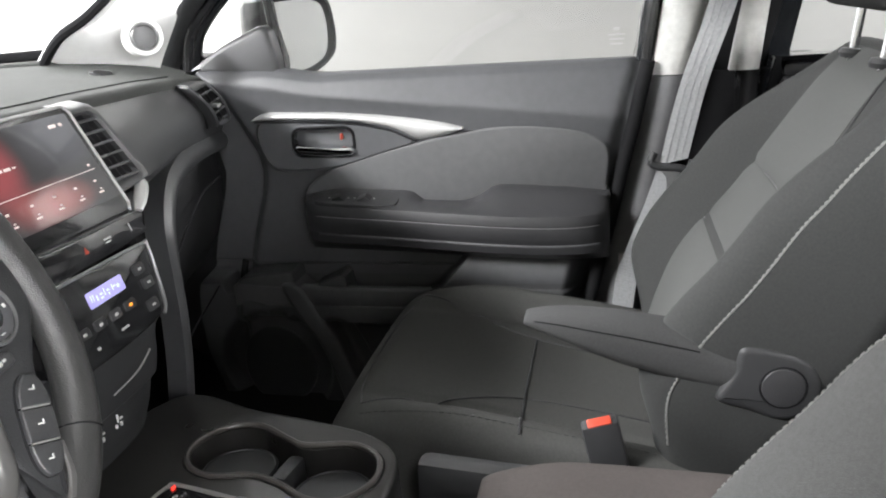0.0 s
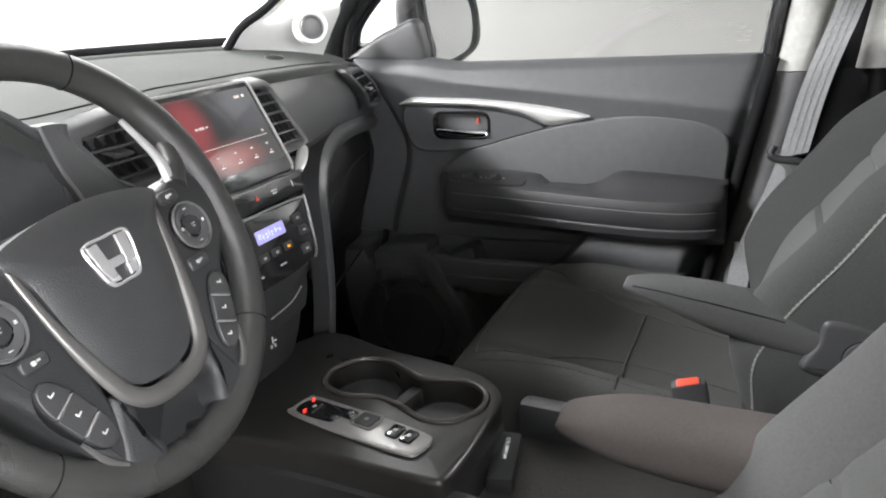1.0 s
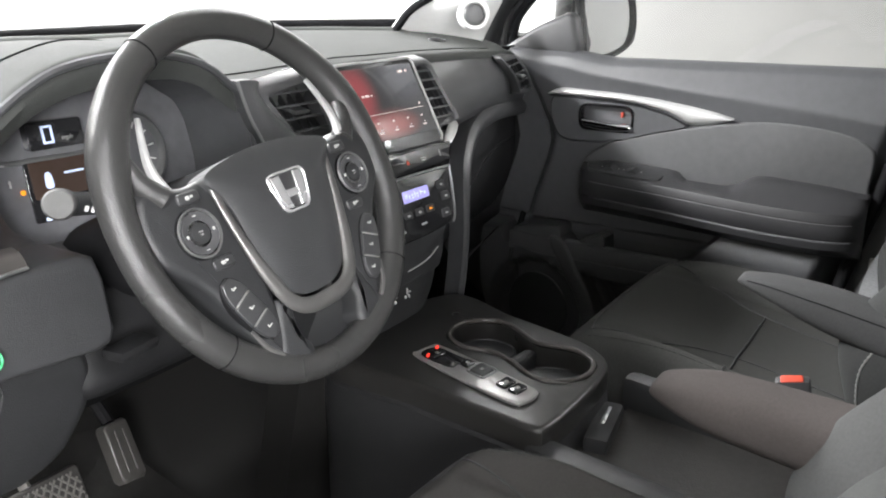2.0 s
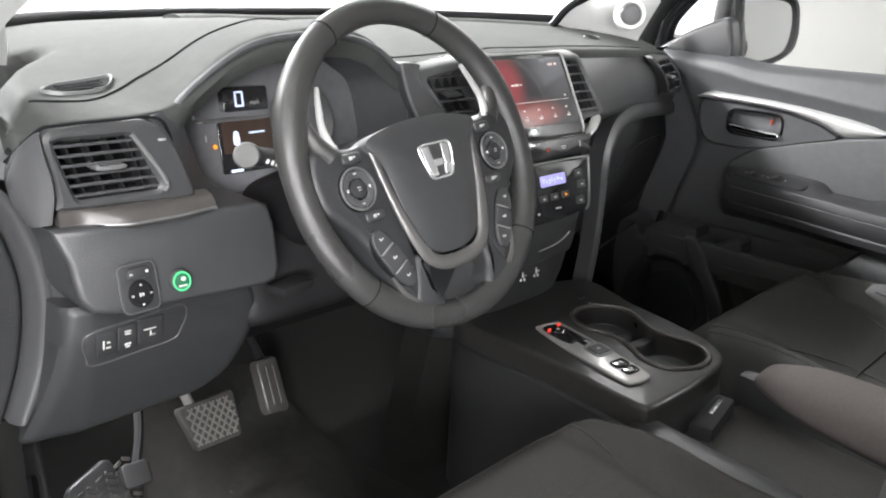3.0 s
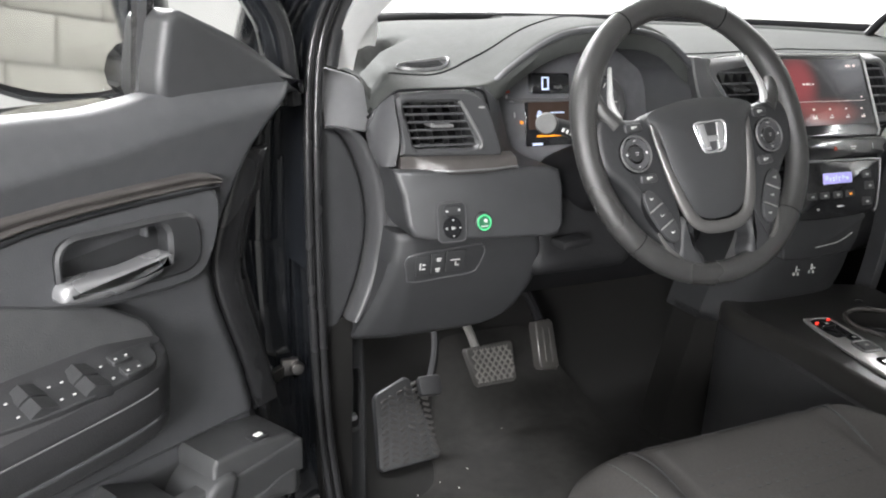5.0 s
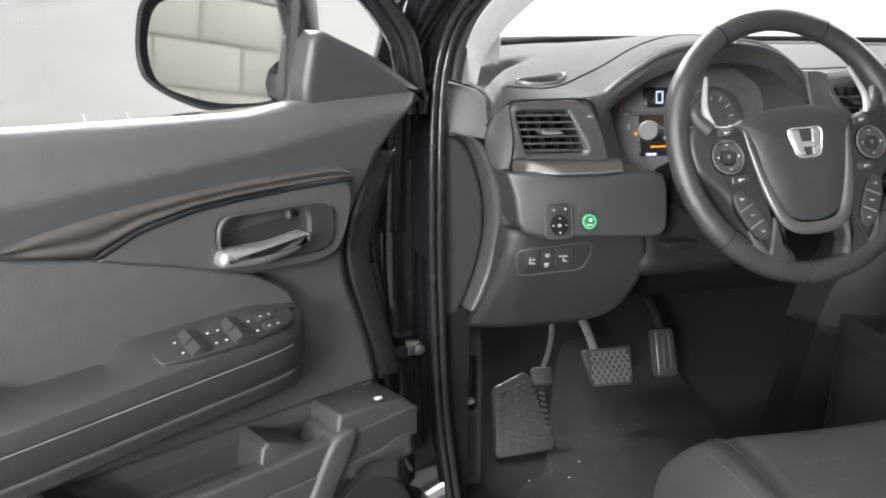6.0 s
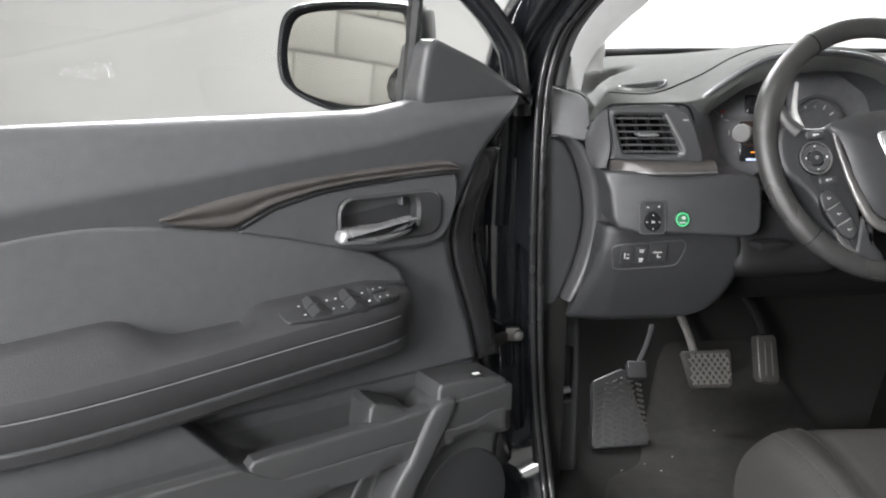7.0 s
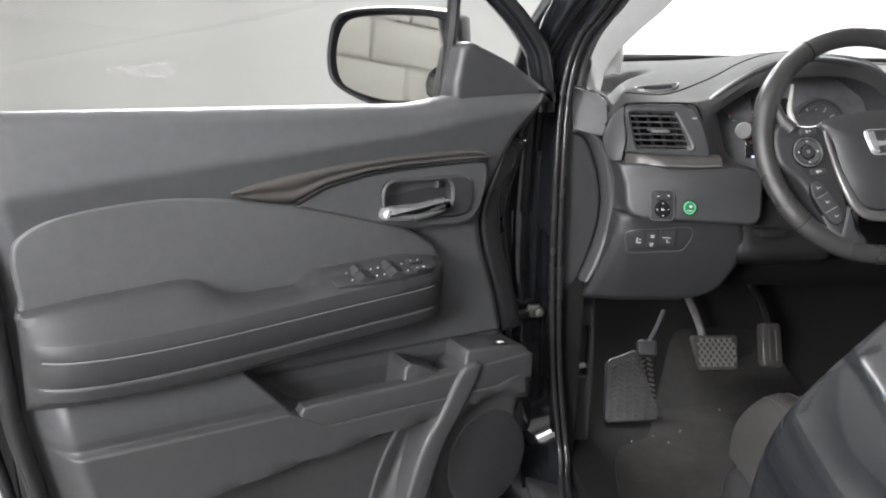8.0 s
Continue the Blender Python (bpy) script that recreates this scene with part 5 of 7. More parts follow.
part("dial_face", B, DIAL, binn, "instrument face, lightened for its cover's haze")
B = bmesh.new()
plate(B, rrect(0.066, 0.030, 0.003, 3, -0.434, 1.2375), 0.0, -0.012, fc, 0.001)
part("speed_window", B, SCREEN_DARK, binn)
B = bmesh.new()
for du, dv, w, h in ((0, 0.0085, 0.0125, 0.0022), (0, -0.0085, 0.0125, 0.0022), (-0.0052, 0, 0.0022, 0.017), (0.0052, 0, 0.0022, 0.017)):
    plate(B, rrect(w, h, 0.0006, 2, -0.444 + du, 1.238 + dv), -0.012, -0.0135, fc, 0.0003)
part("speed_digit", B, LCD_WHITE, binn, "lit white zero")
word("mph", 0.008, pose(-0.4225, 0.7065, 1.233, 90, 0, 0), GREYPRINT, binn, "unit_lettering")
fd = lambda u, v, h: fc(u, v, h - 0.004)
B = bmesh.new()
plate(B, rrect(0.092, 0.066, 0.003, 3, -0.430, 1.178), 0.0, -0.002, fd, 0.001)
part("trip_display", B, SCREEN_DARK, binn)
TRIP = material("lit_trip_display", (0.045, 0.032, 0.027), 0.3, emit=0.014, emit_colour=(1.0, 0.50, 0.30))
B = bmesh.new()
plate(B, rrect(0.086, 0.040, 0.002, 2, -0.428, 1.190), -0.002, -0.0026, fd, 0.0002)
part("display_field", B, TRIP, binn, "dim orange display field")
B = bmesh.new()
plate(B, curve([(-0.4555, 1.181), (-0.456, 1.190), (-0.454, 1.197), (-0.449, 1.197), (-0.447, 1.190), (-0.4475, 1.181)], 30, True), -0.0026, -0.0036, fd, 0.0003)
part("car_symbol", B, LCD_WHITE, binn)
for u, v, w, h, nm, mt_ in ((-0.420, 1.194, 0.024, 0.0024, "display_text", LCD_WHITE), (-0.456, 1.148, 0.018, 0.0034, "display_text", LCD_WHITE), (-0.432, 1.160, 0.050, 0.0024, "amber_lamp", LED_AMBER), (-0.376, 1.201, 0.0045, 0.0045, "red_lamp", LED_RED), (-0.374, 1.172, 0.008, 0.005, "green_lamp", LED_GREEN), (-0.374, 1.162, 0.008, 0.005, "green_lamp", LED_GREEN), (-0.483, 1.181, 0.005, 0.005, "amber_lamp", LED_AMBER), (-0.508, 1.219, 0.003, 0.005, "gauge_mark", WHITE), (-0.506, 1.226, 0.007, 0.004, "gauge_mark", RED), (-0.500, 1.212, 0.007, 0.0016, "gauge_mark", MARK), (-0.495, 1.192, 0.002, 0.008, "gauge_mark", MARK)):
    B = bmesh.new()
    plate(B, rrect(w, h, min(w, h) / 3, 3, u, v), -0.002, -0.0036, fd, 0.0003)
    part(nm, B, mt_, binn)
B = bmesh.new()
tube(B, [fc(u, v, -0.004) for u, v in curve([(-0.555, 1.222), (-0.53, 1.236), (-0.50, 1.214), (-0.455, 1.212), (-0.40, 1.212), (-0.365, 1.225), (-0.34, 1.245)], 40)], 0.003, 8)
part("cluster_ridge", B, GUNMETAL, binn, "satin ridge across the instruments")
for cx in (-0.345,):
    B = bmesh.new()
    lathe(B, [(0.052, 0), (0.052, 0.010), (0.048, 0.013), (0.046, 0.010), (0.046, 0.0)], Matrix.Translation(fc(cx, 1.20, 0)) @ pose(0, 0, 0, 80, 0, 0), 40)
    part("gauge_ring", B, GUNMETAL, binn, "satin ring of a round gauge")
    B = bmesh.new()
    for k in range(9):
        a = radians(200 - 27 * k)
        rbox(B, fc(cx + 0.036 * math.cos(a), 1.20 + 0.036 * math.sin(a), -0.004), (0.008, 0.001, 0.0018), 0, (0, -math.degrees(a), 0))
    part("gauge_scale", B, WHITE, binn)

# passenger-side upper dash
def lower_edge(x):
    return lerp(x, [(0.10, 0.560), (0.21, 0.590), (0.41, 0.648), (0.60, 0.705), (0.78, 0.76)]), lerp(x, [(0.10, 1.180), (0.16, 1.182), (0.24, 1.178), (0.41, 1.177), (0.60, 1.163), (0.78, 1.15)])


B = bmesh.new()
rows = []
for x in np.linspace(0.190, 0.800, 110):
    y1, z1 = lerp(x, YE) - 0.012, lerp(x, ZE) - 0.016
    y0, z0 = lower_edge(x)
    face = [(x, y1 + (y0 - y1) * k - 0.016 * math.sin(math.pi * k), z1 + (z0 - z1) * k + 0.006 * math.sin(math.pi * k)) for k in np.linspace(0, 1, 26)]
    # hollow behind the side vent
    face = [(x, y + (0.055 if 0.588 < x + 0.40 * (z - 1.207) < 0.698 and abs(z - 1.213) < 0.034 else 0.0), z) for x, y, z in face]
    rows.append(face + [(x, y0 + 0.01, z0 - 0.012), (x, y0 + 0.05, z0 - 0.016)])
shell(B, rows, (0, 0.02, -0.006))
part("passenger_panel", B, DASHPLASTIC, dash, "smooth black passenger dashboard panel", 45)
B = bmesh.new()
band = curve([(0.775, 0.760, 1.128), (0.62, 0.715, 1.143), (0.50, 0.677, 1.153), (0.38, 0.640, 1.152), (0.30, 0.613, 1.137), (0.245, 0.592, 1.10), (0.222, 0.580, 1.04), (0.212, 0.575, 0.97), (0.205, 0.577, 0.90), (0.200, 0.590, 0.80), (0.196, 0.620, 0.66)], 76)
rows = []
for i, p in enumerate(band):
    q = band[min(i + 1, len(band) - 1)] - band[max(i - 1, 0)]
    q /= np.linalg.norm(q)
    across = np.cross(q, np.array((0.25, -0.95, 0.15)))
    across /= np.linalg.norm(across)
    wd = 0.017 - 0.008 * smooth(1.12, 1.0, p[2])
    rows.append([p + across * wd * k + np.array((0.25, -0.95, 0.1)) * (0.008 * (1 - k * k)) for k in np.linspace(-1, 1, 7)])
shell(B, rows, (0.0, 0.03, -0.004))
part("sweeping_band", B, DASHPLASTIC, dash, "dark band sweeping down beside the console")
B = bmesh.new()
rows = []
for x in np.linspace(0.20, 0.79, 24):
    y0, z0 = lower_edge(x)
    rows.append([(x, y0 + 0.02 + dy, z0 - 0.018 - dz) for dy, dz in ((0.03, 0.0), (0.012, 0.03), (0.006, 0.08), (0.012, 0.14), (0.03, 0.20), (0.07, 0.26), (0.14, 0.31), (0.24, 0.34))])
shell(B, rows, (0, 0.03, -0.01))
# footwell shade is put into the glove box's black
part("glove_box", B, MATTEBLACK, dash, "glove box and lower dashboard, blackened for the footwell shade", 50)
B = bmesh.new()
tube(B, curve([(0.235, 0.610, 1.00), (0.30, 0.618, 1.045), (0.40, 0.645, 1.072), (0.52, 0.682, 1.082), (0.66, 0.72, 1.078)], 40), 0.0018, 6)
tube(B, curve([(0.235, 0.614, 0.97), (0.30, 0.632, 0.905), (0.42, 0.675, 0.885), (0.60, 0.725, 0.88)], 40), 0.0018, 6)
part("glove_box_gap", B, DARK, dash)
# passenger vent
def fr(u, v, h):
    u -= 0.42 * v
    return (0.632 + u * 0.945 + h * 0.27, 0.712 + u * 0.27 + v * 0.25 + 8 * v * v + h * 0.92, 1.207 + v)


vent("side_vent", curve([(-0.050, 0.038), (-0.032, 0.045), (0.040, 0.041), (0.053, 0.024), (0.062, -0.032), (0.052, -0.041), (-0.020, -0.035), (-0.036, -0.026)], 50, True), [(-0.042, 0.034), (0.036, 0.034), (0.053, -0.029), (0.047, -0.034), (-0.018, -0.028), (-0.028, -0.022)], lambda u, v, h: fr(1.3 * u + 0.004, v + 0.006, h - 0.030), None, 4, "black side air vent with slats", DASHPLASTIC, -0.25, True)

# centre stack: screen housing, vents, climate panel
st = thing("centre_stack", "centre stack with large touchscreen, hazard bar and climate panel", "centre stack", pose(0, 0, 0))
T = radians(27)
def fs(u, v, h):
    """Screen plane: u across, v up its slope from its foot, h out of it."""
    return (u, 0.560 + v * math.sin(T) - h * math.cos(T), 1.167 + v * math.cos(T) + h * math.sin(T))


SL, SR = -0.098, 0.108
B = bmesh.new()
plate(B, rrect(SR - SL + 0.006, 0.142, 0.012, 6, (SL + SR) / 2, 0.064), -0.05, 0.006, fs, 0.004)
part("screen_housing", B, GLOSS, st, "glossy black screen housing")
B = bmesh.new()
fr_pts = [(SR - 0.004, -0.004), (SR + 0.002, 0.004), (SR + 0.002, 0.124), (SR - 0.006, 0.133), (SL + 0.006, 0.133), (SL - 0.002, 0.124), (SL - 0.002, 0.004)]
tube(B, [fs(u, v, 0.006) for u, v in fr_pts], 0.0021, 8)
part("screen_frame", B, SILVER, st, "thin silver frame edge")
B = bmesh.new()
plate(B, rrect(0.192, 0.110, 0.003, 3, (SL + SR) / 2, 0.070), 0.004, 0.0072, fs, 0.001)
part("screen_glass", B, SCREEN_PICTURE_HAZE, st, "dark touchscreen glass, switched on")
for k in range(5):
    bars("screen_symbol", [(-0.066 + 0.036 * k, 0.041, 0.005, 0.0025), (-0.066 + 0.036 * k, 0.027, 0.009, 0.0022), (-0.064 + 0.036 * k, 0.0305, 0.003, 0.0016)], 0.007, 0.0076, fs, LCD_DIM, st)
bars("screen_rule", [(0.005, 0.054, 0.17, 0.0008)], 0.007, 0.0076, fs, LCD_DIM, st)
bars("screen_text", [(0.068, 0.113, 0.012, 0.004), (0.082, 0.113, 0.006, 0.004), (-0.040, 0.083, 0.006, 0.003), (-0.030, 0.083, 0.010, 0.0035), (-0.020, 0.083, 0.005, 0.002), (0.084, 0.060, 0.004, 0.003)], 0.007, 0.0077, fs, LCD_DIM, st)
# bar below the screen
def fb(u, v, h):
    return (u, 0.548 + 0.35 * (v - 1.15) - h, v)


B = bmesh.new()
plate(B, curve([(-0.10, 1.164), (0.0, 1.164), (0.112, 1.162), (0.112, 1.146), (0.104, 1.136), (0.0, 1.133), (-0.10, 1.134)], 40, True), -0.04, 0.004, fb, 0.003)
hz = part("hazard_bar", B, GLOSS, st, "glossy black bar with hazard button")
B = bmesh.new()
plate(B, [(-0.004, 1.146), (0.004, 1.146), (0.0, 1.153)], 0.003, 0.0045, fb, 0.0002)
part("hazard_symbol", B, RED, hz)
bars("bar_mark", [(0.04, 1.1505, 0.014, 0.002), (0.04, 1.147, 0.010, 0.0016), (0.085, 1.150, 0.0014, 0.009)], 0.003, 0.0045, fb, MARK, hz)
def fh(u, v, h):
    return (u, 0.528 + 0.28 * (v - 1.10) - h, v)


B = bmesh.new()
plate(B, curve([(-0.105, 1.132), (0.0, 1.131), (0.088, 1.129), (0.094, 1.12), (0.082, 1.065), (0.072, 1.050), (0.0, 1.044), (-0.09, 1.046), (-0.10, 1.06)], 50, True), -0.06, 0.002, fh, 0.003)
hv = part("climate_panel", B, GLOSS, st, "black climate panel with lit lavender display")
B = bmesh.new()
tube(B, [fh(u, v, 0.003) for u, v in curve([(-0.105, 1.133), (0.0, 1.132), (0.084, 1.130), (0.094, 1.124), (0.083, 1.065), (0.072, 1.049)], 40)], 0.0020, 8)
part("panel_edge", B, GUNMETAL, hv, "thin silver edge")
B = bmesh.new()
plate(B, rrect(0.064, 0.0165, 0.002, 3, -0.004, 1.105), 0.001, 0.003, fh, 0.0005)
part("climate_display", B, LCD_LAVENDER, hv)
bars("display_digit", [(-0.004 + 0.78 * du, 1.105 + 0.72 * dv, 0.8 * w, 0.72 * h) for du, dv, w, h in ((-0.034, 0.0015, 0.002, 0.010), (-0.029, 0.0015, 0.002, 0.010), (-0.022, -0.001, 0.003, 0.008), (-0.012, 0.0015, 0.006, 0.003), (-0.012, -0.004, 0.006, 0.003), (-0.004, 0.0015, 0.002, 0.011), (0.004, 0.0015, 0.006, 0.003), (0.004, -0.004, 0.003, 0.004), (0.014, 0.0015, 0.002, 0.010), (0.019, 0.0015, 0.006, 0.0025), (0.027, -0.001, 0.006, 0.006))], 0.002, 0.0034, fh, LCD_WHITE, hv)
for k in range(4):
    B = bmesh.new()
    plate(B, rrect(0.020, 0.010, 0.002, 3, -0.062 + 0.028 * k, 1.080), 0.001, 0.004, fh, 0.001)
    kb = part("climate_button", B, PLASTIC_LOW, hv)
    B = bmesh.new()
    plate(B, rrect(0.006, 0.003, 0.0006, 2, -0.062 + 0.028 * k, 1.080), 0.003, 0.0046, fh, 0.0002)
    part("button_mark", B, MARK if k != 3 else LED_AMBER, kb)
for u, v in ((0.060, 1.108), (0.066, 1.090), (0.058, 1.066)):
    B = bmesh.new()
    plate(B, rrect(0.020, 0.012, 0.002, 3, u, v), 0.001, 0.005, fh, 0.001)
    kb = part("climate_button", B, PLASTIC_LOW, hv)
    B = bmesh.new()
    plate(B, rrect(0.006, 0.0025, 0.0006, 2, u, v), 0.003, 0.0056, fh, 0.0002)
    part("button_mark", B, MARK, kb)
bars("panel_mark", [(0.0, 1.062, 0.014, 0.002), (-0.05, 1.060, 0.005, 0.003)], 0.001, 0.003, fh, MARK, hv)
# body of the stack down to the console
B = bmesh.new()
prof = [(0.66, 1.275), (0.60, 1.20), (0.575, 1.16), (0.555, 1.12), (0.545, 1.045), (0.542, 1.0), (0.548, 0.96), (0.56, 0.92), (0.58, 0.86), (0.60, 0.78), (0.625, 0.66), (0.64, 0.55)]
hw = [(0.55, 0.15), (0.78, 0.145), (0.92, 0.150), (1.0, 0.135), (1.06, 0.125), (1.13, 0.120), (1.165, 0.092), (1.28, 0.090)]
rows = [[(-0.005 + k * lerp(z, hw), y + 0.05 * abs(k) ** 4, z) for k in np.linspace(-1, 1, 17)] for y, z in curve(prof, 60)]
shell(B, [r for r in rows if r[0][2] > 0.84], (0, 0.08, 0))
# the stack's foot takes the carpet's black in place of footwell shade
part("tunnel_lining", mesh((shell, [r for r in rows if r[0][2] < 0.87], (0, 0.06, 0))), CARPET, st, "lower stack body, darkened with the carpet's black")
part("stack_body", B, PLASTIC_LOW, st, "matte black centre stack body")
B = bmesh.new()
plate(B, curve([(-0.09, 1.040), (0.072, 1.040), (0.080, 1.02), (0.072, 0.985), (0.05, 0.972), (-0.07, 0.972), (-0.09, 0.99)], 50, True), -0.03, 0.006, lambda u, v, h: (u, 0.538 - h, v), 0.004)
sp = part("storage_flap", B, PLASTIC_LOW, st, "black storage flap")
B = bmesh.new()
tube(B, curve([(-0.02, 0.531, 0.990), (0.03, 0.531, 0.995), (0.06, 0.531, 1.008)], 20), 0.0012, 5)
part("flap_line", B, GREYPRINT, sp)
bars("socket_mark", [(u + du, 0.945 + dv, w, h) for u in (-0.035, 0.0) for du, dv, w, h in ((0, 0.004, 0.002, 0.010), (0.006, 0.002, 0.005, 0.002), (-0.004, -0.004, 0.003, 0.005), (0.005, -0.005, 0.003, 0.005))], 0.0, 0.002, lambda u, v, h: (u, 0.549 - h, v), MARK, st)
# vents either side of the screen
def fm(x0, y0):
    return lambda u, v, h: (x0 + u, y0 + 0.48 * v + h * 0.9, 1.232 + v + h * 0.2)


B = bmesh.new()
a = curve([(-0.262, 0.606, 1.285), (-0.258, 0.602, 1.262), (-0.250, 0.598, 1.235), (-0.238, 0.592, 1.205), (-0.228, 0.588, 1.165), (-0.218, 0.585, 1.13)], 24)
b = curve([(-0.208, 0.622, 1.279), (-0.213, 0.617, 1.264), (-0.199, 0.606, 1.237), (-0.176, 0.592, 1.207), (-0.140, 0.586, 1.180), (-0.112, 0.576, 1.13)], 24)
shell(B, [[p * (1 - k) + q * k + np.array((0, -0.006, 0.002)) * math.sin(math.pi * k) for k in np.linspace(0, 1, 8)] for p, q in zip(a, b)], (0.006, 0.02, 0))
part("vent_surround", B, INSERT, dash, "grey surround between instruments and centre vent", 60)
part("surround_edge", mesh((tube, [p + np.array((0.002, -0.001, 0)) for p in a], 0.0022, 8)), GUNMETAL, dash)
vent("centre_vent", [(-0.068, 0.030), (-0.062, 0.040), (0.035, 0.050), (0.044, 0.046), (0.048, -0.036), (0.04, -0.042), (-0.01, -0.038), (-0.04, -0.020)], [(-0.050, 0.026), (0.030, 0.036), (0.038, 0.030), (0.040, -0.026), (-0.008, -0.028), (-0.026, -0.018)], fm(-0.148, 0.604), None, 4, "black air vent beside the screen", PODTRIM, -0.3)
vent("centre_vent", [(-0.028, 0.050), (0.022, 0.050), (0.032, 0.042), (0.056, -0.038), (0.050, -0.048), (-0.020, -0.052), (-0.028, -0.046)], [(-0.022, 0.040), (0.012, 0.040), (0.020, 0.034), (0.040, -0.036), (0.034, -0.042), (-0.014, -0.044), (-0.022, -0.040)], fm(0.140, 0.594), None, 6, "black air vent beside the screen", DASHPLASTIC, -0.2, False)
B = bmesh.new()
tube(B, curve([(0.188, 0.590, 1.188), (0.170, 0.574, 1.180), (0.14, 0.560, 1.168), (0.12, 0.552, 1.160)], 16), [0.004 + 0.005 * math.sin(math.pi * i / 16) for i in range(17)], 8, False, 0.6)
part("vent_corner", B, SILVER, st, "satin silver corner below the vent")

# ---- steering wheel ----
WC = (-0.419, 0.401, 1.209)
sw_ob = thing("steering_wheel", "black leather steering wheel with satin spokes and buttons", "steering wheel", pose(*WC, 90 - 24, 0, 0) @ pose(0, 0, 0, 0, 0, 4))
# local axes: x right, y up the rim, z towards the driver
R = 0.161
B = bmesh.new()
pts = [(R * math.cos(a), 1.02 * R * math.sin(a), 0) for a in np.linspace(0, 2 * math.pi, 97)[:-1]]
deg = [math.degrees(math.atan2(p[1], p[0])) for p in pts]
rad = [0.0142 + 0.0010 * abs(math.sin(radians(a) * 2)) + 0.0022 * math.exp(-((a - 25) / 14) ** 2) + 0.0022 * math.exp(-((a - 155) / 14) ** 2) for a in deg]
tube(B, pts, rad, 18, True, 0.92)
LEATHER = material("grained_black_wheel_leather", (0.040, 0.0395, 0.039), 0.31, bump=0.32, bump_scale=1000, kind="leather", stain=0.9, stain_scale=8, spec=0.6)
rim_ob = part("rim", B, LEATHER, sw_ob, "grained black leather rim")
for a in (62, 118, 222, 318):
    c, sn = math.cos(radians(a)), math.sin(radians(a))
    ring = [((R + 0.0152 * math.cos(q)) * c, (1.02 * R + 0.0152 * math.cos(q)) * sn, 0.0140 * math.sin(q)) for q in np.linspace(0, 2 * math.pi, 25)[:-1]]
    part("rim_seam", mesh((tube, ring, 0.0008, 5, True)), DARK, rim_ob)
fw = lambda u, v, h: (u, v, h)
# hub back
B = bmesh.new()
plate(B, curve([(-0.118, 0.018), (-0.095, 0.028), (0.095, 0.028), (0.118, 0.018), (0.110, -0.03), (0.075, -0.06), (0.050, -0.085), (0.030, -0.105), (-0.030, -0.105), (-0.050, -0.085), (-0.075, -0.06), (-0.110, -0.03)], 70, True), -0.045, -0.006, fw, 0.012)
part("hub", B, DARK, sw_ob, "dark hub behind the airbag cover")
